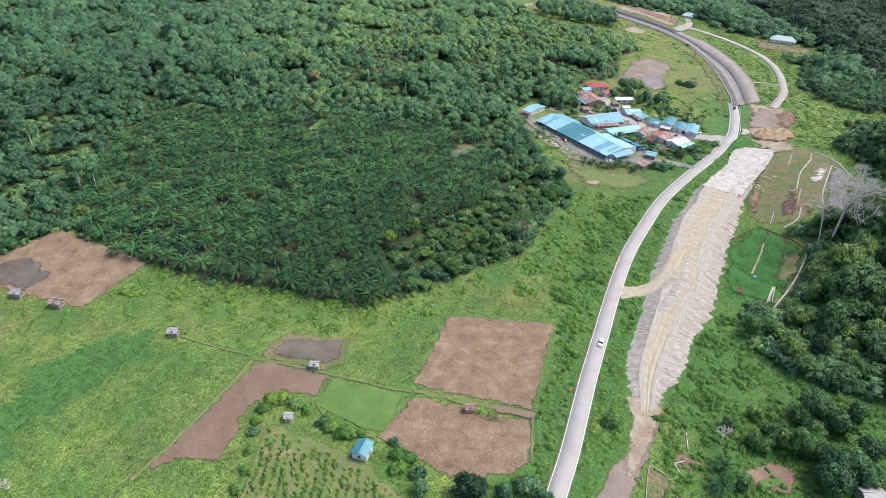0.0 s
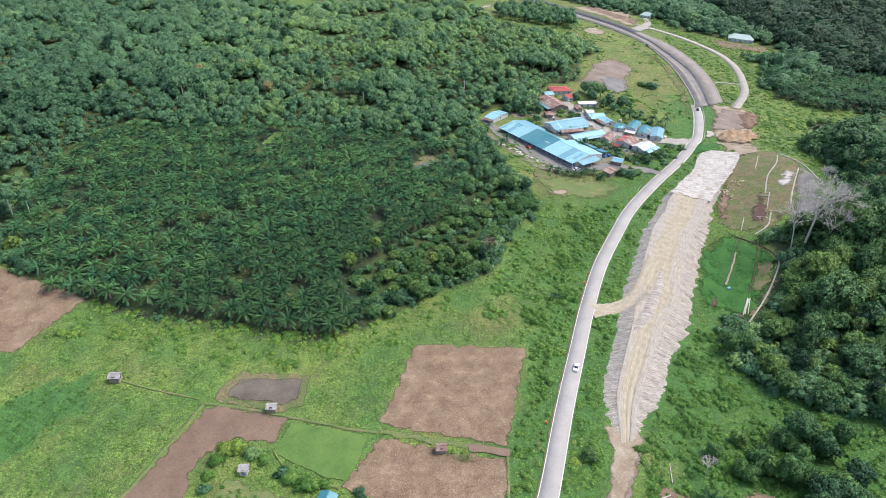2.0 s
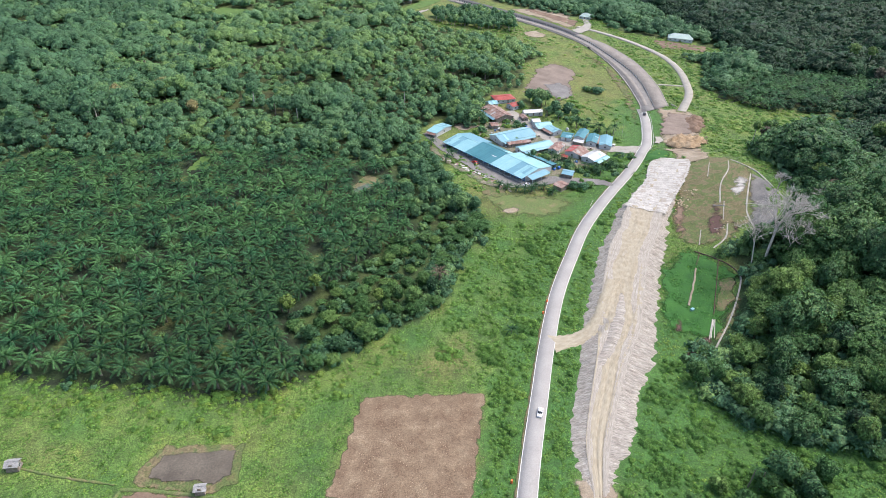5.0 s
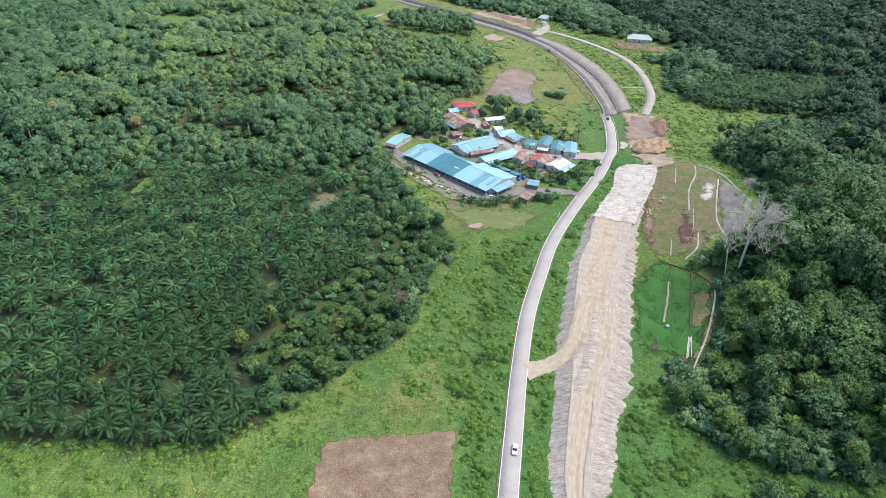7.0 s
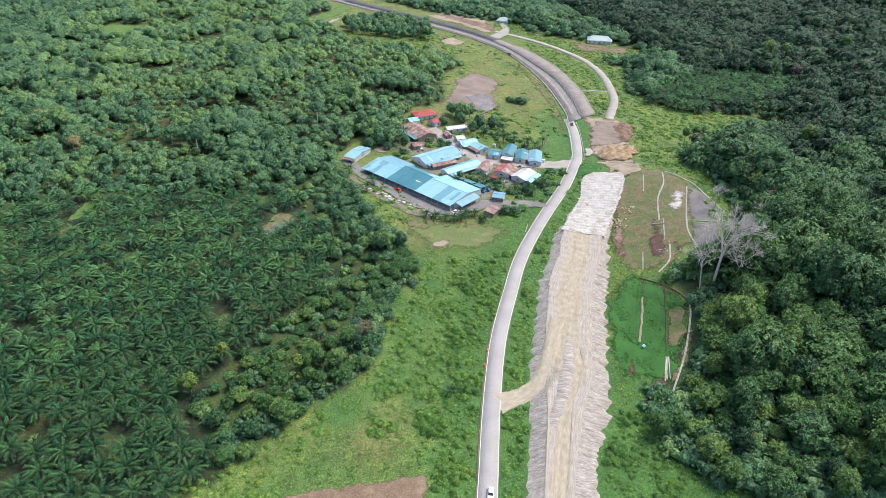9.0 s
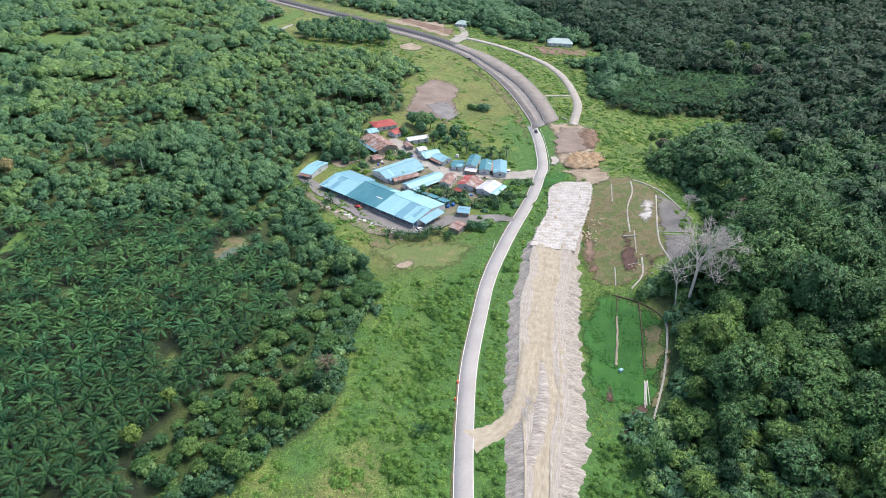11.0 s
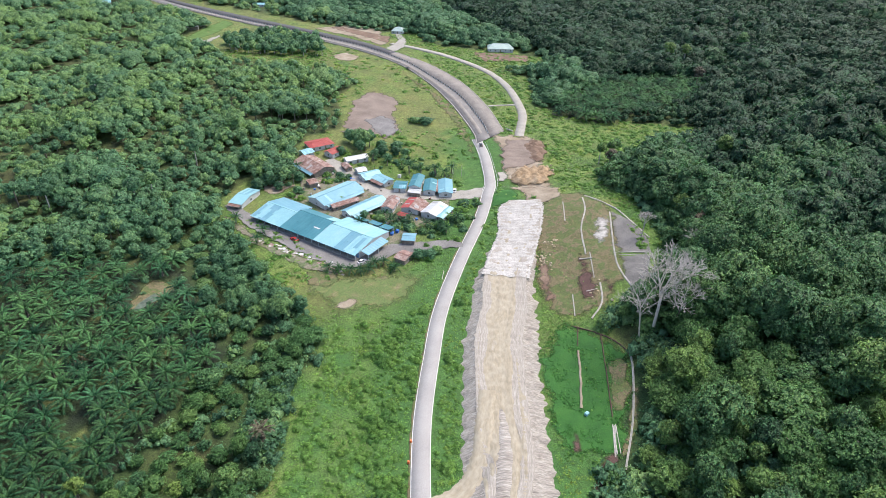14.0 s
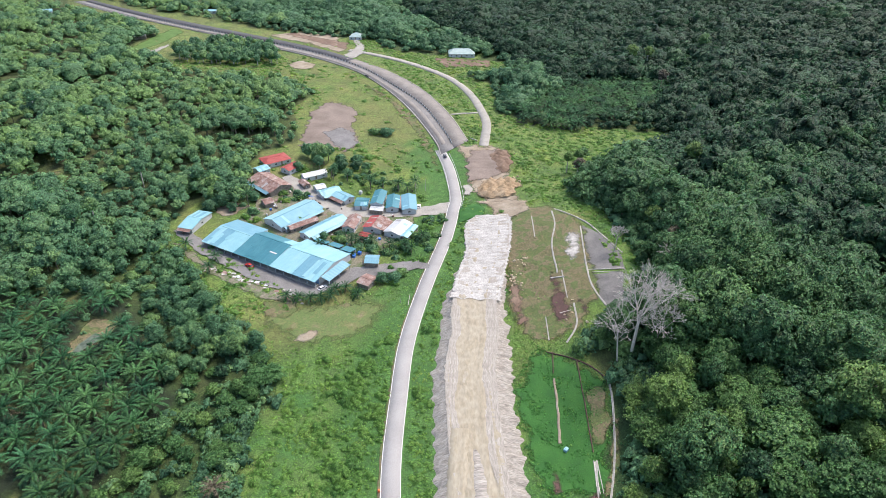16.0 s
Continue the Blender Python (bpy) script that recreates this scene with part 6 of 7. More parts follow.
house("house", "tiny house with a white roof", [(118, 430), (119, 424), (124, 425), (124, 431)], WHITEROOF, along=1, eave=2.5, rise=0.9)
house("house", "low white house with pale green roof by palms", [(116, 445), (117, 440), (130, 440), (130, 447)], WHITEROOF, along=1)
house("shed", "dark brown rusty shed by the lane", [(113, 438), (114, 431), (118, 432), (117, 440)], RUST, TIMBER, eave=2.2, rise=0.9, along=0, category="shed")
house("house", "old house with dark rusty roof and white walls", [(117, 384), (121, 379), (131, 389), (125, 392)], RUST, WALLWHITE, along=1, second=RUST)
house("house", "house with a faded red roof and brick annexe", [(126, 380), (132, 373), (142, 381), (134, 387)], RUST, WALLWHITE, along=1, second=REDROOF)
house("shed", "small bright red shed among banana plants", [(122, 374), (125, 370), (128, 373), (125, 376)], REDROOF, TIMBER, eave=2.3, rise=0.8, category="shed")
house("house", "big white-roofed house with a light blue awning", [(134, 371), (139, 364), (149, 373), (143, 380)], WHITEROOF, along=1, porch=None)
house("porch_shed", "light blue awning beside the white-roofed house", [(139, 364), (142, 361), (150, 370), (148, 373)], CYAN, TIMBER, eave=2.4, rise=0.5, along=1, category="shed")
house("shed", "small square shed with a cyan roof", [(116, 351), (121, 348), (125, 354), (119, 357)], SKYROOF, TIMBER, eave=2.5, rise=0.7, category="shed")
house("shed", "collapsing shed with red and grey rusty sheets", [(107, 341), (111, 336), (118, 338), (115, 343)], RUST, TIMBER, eave=2.2, rise=0.7, category="shed", second=RUST)
house("house", "distant house with pale blue hipped roof", [(238, 702), (248, 696), (256, 706), (246, 713)], PALEROOF, WALLWHITE, hip=0.7, rise=2.6)
house("house", "distant white house with pale hipped roof in trees", [(292, 612), (312, 602), (320, 612), (300, 622)], PALEROOF, WALLWHITE, hip=0.8, rise=3.2, eave=3.0)
house("house", "far house with a pale roof among trees", [(-18, 932), (0, 934), (0, 942), (-18, 940)], CYAN)
house("house", "far small house with a pale cyan roof", [(139, 866), (151, 862), (154, 870), (142, 874)], CYAN)
house("shed", "ruined grey field shed in the rough grass", [(64, 783), (74, 781), (76, 788), (66, 790)], WHITEROOF, TIMBER, category="shed")
house("house", "far house with a red roof by the paddies", [(-137, 822), (-121, 824), (-121, 832), (-137, 830)], REDROOF)
house("house", "far house with a white roof by the paddies", [(-142, 832), (-130, 834), (-131, 840), (-143, 838)], WHITEROOF)

house("shed", "grey-roofed shed among scrub trees", [(121, 117), (128, 117), (128, 123), (121, 123)], GREYROOF, TIMBER, eave=2.6, rise=1.2, category="shed")
house("shed", "tiny white hut beside a hillside crop", [(266, 236), (269, 236), (269, 239), (266, 239)], WHITEROOF, TIMBER, eave=2.0, rise=0.6, category="shed")
# field huts
house("field_hut", "small grey field hut on posts in the meadow", [(-100, 181), (-96, 181), (-96, 184.5), (-100, 184.5)], GREYROOF, TIMBER, eave=2.3, rise=0.9, stilts=0.7, category="hut", group="field huts")
house("field_hut", "open field hut with a white sheet roof by the pond", [(-45, 166.5), (-41.5, 166.5), (-41.5, 169.5), (-45, 169.5)], GREYROOF, TIMBER, eave=2.2, rise=0.8, stilts=0.8, category="hut", group="field huts")
house("field_hut", "tiny white-roofed hut at the garden corner", [(-48.5, 142.5), (-45.5, 142.5), (-45.5, 145.5), (-48.5, 145.5)], GREYROOF, WALLWHITE, eave=2.0, rise=0.6, category="hut", group="field huts")
house("garden_house", "small garden house with teal roof and white walls", [(-25, 129.5), (-20, 128), (-19, 134), (-24, 135.5)], TEAL, WALLWHITE, eave=2.6, rise=1.0, along=1, category="hut")
house("field_hut", "tumbledown rusty hut beside the ditch", [(9, 149), (12.5, 149), (12.5, 152), (9, 152)], RUST, TIMBER, eave=2.0, rise=0.9, stilts=0.6, category="hut", group="field huts")
house("field_hut", "grey hut with striped roof at the field edge", [(-151.5, 196), (-146.5, 195), (-146, 199), (-151, 200)], RUST, TIMBER, eave=2.3, rise=1.4, stilts=0.6, category="hut", group="field huts", second=GREYROOF)
house("field_hut", "grey hut with striped roof by the mud", [(-169.5, 201), (-165, 200.5), (-164.5, 204.5), (-169, 205)], GREYROOF, TIMBER, eave=2.3, rise=1.4, stilts=0.6, category="hut", group="field huts", second=RUST)


# ---- trees and plants that stand apart ----
def tree(name, label, x, y, h, r, leaf, rng, category="tree", group="", bark=None, lobes=16, per=34, size=0.11, deep=0.95):
    ob = thing(name, label, category, group, (x, y, gz(x, y)), rng.uniform(0, 360))
    part("trunk", trunk_bm(h, 0.035 * h * 0.55 + 0.05, rng), bark or BARK, ob)
    v, f = crown(rng, 1.0, 1.6, lobes, per, size, 5)
    hz = min(h * deep, 1.9 * r)
    w = v * np.array([r, r, hz / 1.6]) + np.array([0, 0, h - hz])
    co = new("crown", raw_mesh("crown", w, f, leaf, np.full(len(v), rng.uniform(0, 1)), normals=puff(w, f)))
    co.parent = ob
    return ob


def bush(label, x, y, r, leaf, rng, group=""):
    ob = thing("bush", label, "bush", group, (x, y, gz(x, y)), rng.uniform(0, 360))
    v, f = crown(rng, 1.0, 1.1, 8, 22, 0.15, 5, 0.6)
    co = new("foliage", raw_mesh("foliage", v * r, f, leaf, np.full(len(v), rng.uniform(0, 1)), normals=puff(v, f)))
    co.parent = ob
    bm = bmesh.new()
    for k in range(3):
        a = k * 2.1
        tube(bm, (0, 0, -0.2), (math.cos(a) * r * 0.3, math.sin(a) * r * 0.3, r * 0.6), 0.06, 0.03, 5)
    part("stems", bm, BARK, ob)
    return ob


def palm(name, label, x, y, h, length, leaf, rng, group="", n=16):
    ob = thing(name, label, "palm tree", group, (x, y, gz(x, y)), rng.uniform(0, 360))
    bm = bmesh.new()
    tube(bm, (0, 0, -0.4), (0.15 * h * 0.2, 0, h), 0.2 if h > 5 else 0.35, 0.16, 8)
    part("trunk", bm, BARK, ob)
    for k in range(n):
        v, f = frond_of(rng, k, n, length, 10)
        fo = new("frond", raw_mesh("frond", v + np.array([0.03 * h, 0, h]), f, leaf, np.full(len(v), 0.3)))
        fo.parent = ob
    return ob


def branching(segs, p, d, length, r, depth, rng, spread=0.5):
    """Bare limbs that fork until they are twigs; collects (start, end, radius, radius)."""
    q = p + d * length
    segs.append((p, q, r, r * 0.65))
    if depth == 0:
        return
    for k in range(3):
        nd = d + np.array([rng.normal(0, spread), rng.normal(0, spread), rng.normal(0.1, spread * 0.6)])
        nd /= np.linalg.norm(nd)
        branching(segs, p + d * length * rng.uniform(0.5, 1.0), nd, length * rng.uniform(0.6, 0.85), max(0.05, r * 0.6), depth - 1, rng, spread)


def sticks(segs):
    """Four-sided tapered prisms for a list of limbs."""
    A, B = np.array([g[0] for g in segs]), np.array([g[1] for g in segs])
    ra, rb = np.array([g[2] for g in segs]), np.array([g[3] for g in segs])
    d = B - A
    d /= np.linalg.norm(d, axis=1)[:, None]
    e = np.cross(d, np.where(np.abs(d[:, 2:]) < 0.9, [[0, 0, 1.0]], [[1.0, 0, 0]]))
    e /= np.linalg.norm(e, axis=1)[:, None]
    g = np.cross(d, e)
    v = np.stack([A + e * ra[:, None], A + g * ra[:, None], A - e * ra[:, None], A - g * ra[:, None], B + e * rb[:, None], B + g * rb[:, None], B - e * rb[:, None], B - g * rb[:, None]], 1)
    f = np.array([(0, 1, 5, 4), (1, 2, 6, 5), (2, 3, 7, 6), (3, 0, 4, 7)])
    return v.reshape(-1, 3), (f[None] + 8 * np.arange(len(segs))[:, None, None]).reshape(-1, 4)


def dead_tree(label, x, y, h, rng, depth=5, lean=(0, 0), thick=0.45):
    ob = thing("dead_tree", label, "dead tree", "", (x, y, gz(x, y)))
    bm = bmesh.new()
    top = Vector((lean[0], lean[1], h * 0.5))
    tube(bm, (0, 0, -0.8), top, thick, thick * 0.7, 8)
    part("trunk", bm, PALEBARK, ob)
    for k in range(4):
        a = k * 1.6 + rng.uniform(-0.4, 0.4)
        segs = []
        d = np.array([math.cos(a) * 0.55, math.sin(a) * 0.55, 1.0])
        branching(segs, np.array(top) * rng.uniform(0.75, 1.0), d / np.linalg.norm(d), h * 0.18, thick * 0.5, depth, rng, 0.58)
        limb = new("limb", raw_mesh("limb", *sticks(segs), PALEBARK))
        limb.parent = ob
    return ob


def build_plants():
    rng = np.random.default_rng(77)
    dead_tree("tall grey leafless tree at the forest edge", 172, 248, 42, rng, 5, (1.5, 1), 0.6)
    dead_tree("slender grey leafless tree beside a larger one", 168, 249, 31, rng, 4, (-2.5, 0.5), 0.32)
    dead_tree("leaning grey leafless tree in the forest", 175, 245, 30, rng, 4, (4.5, -1), 0.3)
    dead_tree("pale bare tree among leafy forest crowns", 205, 243, 18, rng, 4, (0, 0), 0.3)
    dead_tree("small grey bare tree in the scrub", 89, 140, 8, rng, 4, (0, 0), 0.18)
    fallen = dead_tree("pale fallen tree lying in the meadow", -121, 114, 9, rng, 3, (0, 0), 0.2)
    fallen.matrix_world = pose(-126, 113, gz(-126, 113) + 0.35, 0, 84, 25)
    for x, y, h, r in ((-148, 479, 15, 5), (-122, 496, 14, 5.5), (-96, 455, 12, 4)):
        tree("flowering_tree", "tree with ochre yellow flowering crown in the forest", x, y, h, r, OCHRE, rng)
    for x, y, h, r in ((228, 288, 15, 4.2), (250, 378, 12, 3.5), (395, 470, 18, 4.5)):
        tree("russet_tree", "tree with a reddish brown flush of new leaves", x, y, h, r, DRYLEAF, rng)
    for x, y, h in ((199, 262, 17), (214, 276, 18), (208, 300, 15)):
        dead_tree("pale bare tree among leafy forest crowns", x, y, h, rng, 4, (0.6, 0), 0.25)
    for x, y, h, r in ((-172, 265, 6, 4.5), (-24, 248, 9, 3.2), (11, 250, 8, 2.6), (-44, 222, 5, 2.5), (-14, 262, 8, 3), (232, 304, 15, 4.5), (222, 262, 16, 5)):
        tree("lime_tree", "tree with bright yellow-green young leaves", x, y, h, r, LIME, rng)
    tree("shade_tree", "dense round dark green tree beside the stubble field", 10, 117.5, 9, 5.2, LEAF, rng, per=70, lobes=22)
    for x, y, h, r in ((20, 119, 4, 2.6), (27, 121, 4.5, 4), (31, 117, 4, 3), (-4, 119, 4.5, 2.6), (-4, 125, 3, 2)):
        tree("shrub_tree", "rounded leafy shrub tree by the field corner", x, y, h, r, HAZED_REGROWTH, rng)
    # scrub and trees on the east side
    for x, y, h, r in ((105, 142, 8, 4), (111, 137, 11, 3.4), (99, 140, 6, 3), (117, 137, 7, 4), (117, 128, 12, 6), (122, 127, 11, 5.5), (122, 152, 12, 5), (127, 145, 9, 4.5), (109, 146, 6, 3), (131, 135, 8, 4.5), (94, 147, 5, 3), (135, 150, 7, 4), (101, 138, 6, 3.2), (108, 140, 7, 3.2), (118, 150, 7, 4), (126, 151, 8, 4.5), (114, 137, 8, 3.8), (115, 124, 11, 5.5), (124, 131, 9, 4.5), (90, 124, 5, 3), (104, 152, 5, 3), (126, 126, 8, 4.5), (56, 147, 3.5, 3), (119, 143, 7, 4)):
        tree("scrub_tree", "leafy tree rising from the green scrub", x, y, h, r, BROADLEAF if r < 4.2 else LEAF, rng, group="trees in the scrub")
    palm("betel_palm", "slim palm with a small crown in the scrub", 113, 151, 8, 2.2, PALMLEAF, rng, n=9)
    palm("betel_palm", "slim palm with a small crown in the scrub", 116, 150, 7, 2.2, PALMLEAF, rng, n=9)
    palm("sago_palm", "large bushy palm clump in the scrub", 83, 123, 2.2, 5, PALMLEAF, rng, n=22)
    palm("sago_palm", "large bushy palm clump in the scrub", 86, 130, 2.0, 4.5, PALMLEAF, rng, n=20)
    # hedge round the garden
    for k, (x, y) in enumerate([(-57, 138), (-57, 143), (-56, 148), (-54, 152), (-51, 153), (-46, 150), (-42, 148), (-56, 131), (-55, 124), (-56, 117), (-36, 143), (-33, 141), (-29, 139), (-26, 138.5), (-23, 139), (-13, 136), (-11, 131), (-8, 130), (-10, 127), (-12, 126), (-5, 124)]):
        bush("dense green bush in the garden hedge", x, y, rng.uniform(1.8, 3.2), WEED if k % 5 else HAZED_REGROWTH, rng, "garden hedge")
    # palms along the village lane and in the meadow
    for x, y in ((88, 338.5), (92, 337), (96, 337), (84, 341), (99, 340), (103, 339), (106, 333), (80, 344)):
        palm("young_palm", "bushy young palm at the lane below the longhouse", x, y, 1.8, 4.2, PALMLEAF, rng, "palms by the lane", 20)
    for x, y, h in ((132, 437, 6), (145.7, 417.7, 5), (158, 409.3, 5), (167.4, 409, 4), (84, 426, 7), (89, 438, 6), (78, 431, 7), (81, 444, 6), (87, 452, 7), (148, 361, 3), (117, 369.4, 3), (139, 353, 3), (104, 374, 3)):
        palm("coconut_palm", "coconut palm with long arching fronds among village houses", x, y, h, 4.6, PALMLEAF, rng, "village palms", 16)
    for x, y, h, r in ((133, 456, 13, 4.5), (137, 460, 11, 4), (129, 452, 9, 3.5), (140, 446, 7, 3.6), (147, 443, 6, 3.4), (152, 440, 5, 3), (78, 437, 10, 4), (73, 431, 9, 4), (70, 437, 10, 4.5), (84, 444, 9, 4), (80, 451, 10, 4.5), (90, 458, 9, 4), (66, 429, 7, 3.5), (88, 431, 6, 3)):
        tree("village_tree", "leafy green tree at the edge of the village", x, y, h, r, HAZED_REGROWTH, rng, group="village trees", lobes=18, per=18, size=0.14)
    beds = ([(100, 379), (110, 364), (124, 359), (141, 350), (152, 352), (154, 364), (140, 361), (127, 367), (117, 375)], [(128, 430), (150, 414), (166, 404), (172, 412), (160, 425), (146, 446), (134, 450)], [(98, 426), (108, 420), (116, 424), (110, 432), (100, 432)], [(150, 366), (158, 378), (168, 376), (152, 352)])
    n = 0
    while n < 90:
        x, y = rng.uniform(98, 172), rng.uniform(350, 450)
        if not any(inside(p, x, y) for p in beds):
            continue
        n += 1
        if n % 3 == 0:
            palm("banana_plant", "banana plant with broad drooping green leaves", x, y, rng.uniform(0.8, 1.6), rng.uniform(2.2, 3.0), WEED, rng, "banana plants in the village", 9)
        else:
            bush("leafy green bush in a village garden", x, y, rng.uniform(1.2, 2.6), (WEED, HAZED_REGROWTH, LEAF)[n % 3], rng, "village bushes")
    palm("meadow_palm", "lone pale green palm in the meadow", 52, 214, 1.2, 3.6, WEED, rng, n=14)
    palm("meadow_palm", "lone palm in the roadside shrubs", 60, 227, 1.5, 3.8, PALMLEAF, rng, n=14)
    palm("dying_palm", "tall palm with hanging brown dead fronds", 37, 262, 5, 4.6, DRYLEAF, rng, n=24)
    for x, y in ((-41, 252), (-95, 262), (-128, 282), (-60, 290), (-15, 322), (-110, 330)):
        palm("fallen_palm", "withered straw-coloured palm in the plantation", x, y, 0.6, 4.5, DRYLEAF, rng, n=12)
    for x, y, h in ((132, 440, 7), (138, 432, 6), (147, 421, 7), (158, 411, 7), (152, 416, 6), (162, 407, 5), (126, 367, 5), (120, 372, 5), (117, 377, 4), (132, 361, 4), (138, 358, 4), (85, 446, 7), (79, 441, 6), (60, 384, 4), (56, 376, 5), (50, 398, 6)):
        palm("coconut_palm", "green coconut palm beside the village houses", x, y, h * 0.62, 4.6, PALMLEAF, rng, "village palms", 15)
    for x, y, h, r in ((132, 464, 11, 5.5), (128, 470, 9, 4), (151, 451, 5, 4), (143, 456, 5, 3.5), (136, 446, 5, 3), (140, 437, 5, 3), (118, 455, 6, 3), (182, 482, 4, 5.5), (176, 486, 3.5, 4), (148, 590, 8, 5),
                       (108, 381, 4, 2.4), (102, 400, 3.5, 2), (114, 375, 4, 3), (124, 362, 3.5, 3), (145, 366, 3, 3), (150, 362, 3, 3), (119, 339, 4, 3.4), (124, 337, 4, 3.5), (128, 339, 3.6, 3), (84, 418, 4, 2.6), (76, 425, 5, 3), (70, 433, 6, 4)):
        tree("village_tree", "leafy green tree beside the village", x, y, h, r, HAZED_REGROWTH, rng, group="village trees")
    for k, (x, y) in enumerate([(104, 372), (107, 368), (111, 367), (114, 369), (117, 366), (121, 364), (124, 360), (128, 358), (131, 356), (112, 379), (115, 382), (99, 399), (104, 403), (84, 410), (80, 417), (109, 418), (106, 424), (101, 423), (137, 357), (142, 358), (146, 361), (150, 366), (154, 370), (158, 374), (161, 377), (126, 346), (131, 352)]):
        bush("leafy green bush between village houses", x, y, rng.uniform(1.3, 2.4), WEED if k % 2 else HAZED_REGROWTH, rng, "village bushes")
    for k in range(48):
        zone = ((112, 366, 12, 5), (146, 364, 9, 5), (118, 338, 12, 3), (150, 425, 12, 12), (64, 400, 5, 14), (104, 428, 5, 8), (80, 414, 6, 5))[k % 7]
        x, y = zone[0] + zone[2] * rng.uniform(-1, 1), zone[1] + zone[3] * rng.uniform(-1, 1)
        if k % 5 == 4:
            palm("banana_plant", "banana plant with broad light green leaves", x, y, 1.0, 2.6, WEED, rng, "banana plants", 9)
        else:
            bush("leafy green bush between village houses", x, y, rng.uniform(1.0, 2.2), WEED if k % 3 else HAZED_REGROWTH, rng, "village bushes")
    for x, y in ((14, 149.5), (16.5, 148.5), (19, 148)):
        palm("banana_plant", "banana plant with broad light green leaves", x, y, 1.0, 2.6, WEED, rng, "banana plants", 9)
    # slender plantation grove north of the village
    n = 0
    while n < 120:
        x, y = rng.uniform(88, 170), rng.uniform(642, 735)
        if inside([(91, 722), (135, 732), (170, 684), (158, 642), (91, 690)], x, y):
            tree("slender_tree", "slender pale-trunked tree in a planted grove", x, y, rng.uniform(9, 13), rng.uniform(3.0, 4.4), HAZED_REGROWTH, rng, group="planted grove", bark=PALEBARK, lobes=8, per=10, size=0.2)
            n += 1
    for x, y, h, r in ((-151, 434, 21, 4), (-149, 440, 20, 3.5), (-131, 428, 19, 4), (-121, 432, 17, 3.5), (-190, 430, 20, 4.5), (-238, 332, 20, 5), (-234, 335, 18, 4), (-184, 289, 19, 5), (-178, 292, 15, 4), (-110, 570, 22, 4), (-100, 560, 21, 4), (252, 366, 15, 4), (8, 432, 17, 4.5), (16, 436, 16, 4), (65, 452, 15, 4),
                       (404, 514, 24, 5), (416, 509, 22, 4), (366, 313, 24, 5), (380, 311, 22, 5), (468, 503, 24, 5), (250, 388, 13, 3), (256, 386, 14, 3), (262, 390, 13, 3.2), (-60, 470, 18, 4), (-30, 440, 17, 4), (40, 470, 16, 4), (20, 560, 18, 4.5), (-10, 600, 19, 4.5), (300, 300, 22, 5), (320, 270, 23, 5.5), (290, 340, 20, 4.5)):
        tree("emergent_tree", "tall tree with a bare pale trunk above its neighbours", x, y, h, r, LEAF if x > 200 else HAZED_REGROWTH, rng, bark=PALEBARK, deep=0.42, group="emergent trees")
    # rows of young garden plants
    heap = Heap()
    young = [crown(rng, 1.0, 1.1, 3, 9, 0.4, 3, 0.5) for k in range(5)]
    for row in range(26):
        for col in range(20):
            x, y = -57 + col * 2.5 + 0.3 * rng.normal(), 100 + row * 1.75 + 0.25 * rng.normal() + 0.08 * col
            if inside([(-52, 140), (-38, 134), (-23, 127), (-10, 116), (-8, 100), (-55, 100)], x, y) and rng.uniform() < 0.9:
                v, f = young[int(rng.integers(5))]
                heap.add(v * rng.uniform(0.5, 1.0) + np.array([x, y, gz(x, y) + 0.1]), f, rng.uniform(0, 1))
    heap.make("garden_plants", WEED, "rows of young green garden plants", "garden plants")
    heap = Heap()
    for row in range(8):
        for col in range(14):
            x, y = 270 + col * 1.6 + row * 0.6, 226 + row * 2.2
            v, f = young[int(rng.integers(5))]
            heap.add(v * rng.uniform(0.8, 1.1) + np.array([x, y, gz(x, y)]), f, rng.uniform(0, 1))
    heap.make("hill_crop", WEED, "rows of leafy crop on a hillside clearing", "crop")
    # straw on the stubble fields
    heap = Heap()
    x, y = scatter(-210, 50, 118, 256, 0.75, rng)
    ok = inside([(4, 200), (44, 197), (31, 131), (22, 126), (5, 124), (-18, 138), (-8, 160)], x, y) | inside([(-174, 250), (-127, 229), (-140, 198), (-160, 204), (-160, 218), (-178, 232)], x, y)
    x, y = x[ok], y[ok]
    P = np.stack([x, y, ground_z(x, y) + 0.12 * wave(x, y, 14, 3) + 0.3], 1)
    keep = rng.uniform(size=len(x)) < 0.55 + 0.35 * wave(x, y, 14, 71)
    P = P[keep]
    v, f = cards(P, rng.normal(size=P.shape) * 0.5 + np.array([0, 0, 1.0]), rng.uniform(0.1, 0.34, len(P)), rng)
    heap.add(v, f, 0)
    heap.make("straw", STRAW, "loose pale straw stubble on the fields", "straw")


STRAW = material("straw", [(0.24, 0.17, 0.10), (0.34, 0.26, 0.17), (0.42, 0.34, 0.23)], 0.4, 3, 0.95, 0.2)
build_plants()


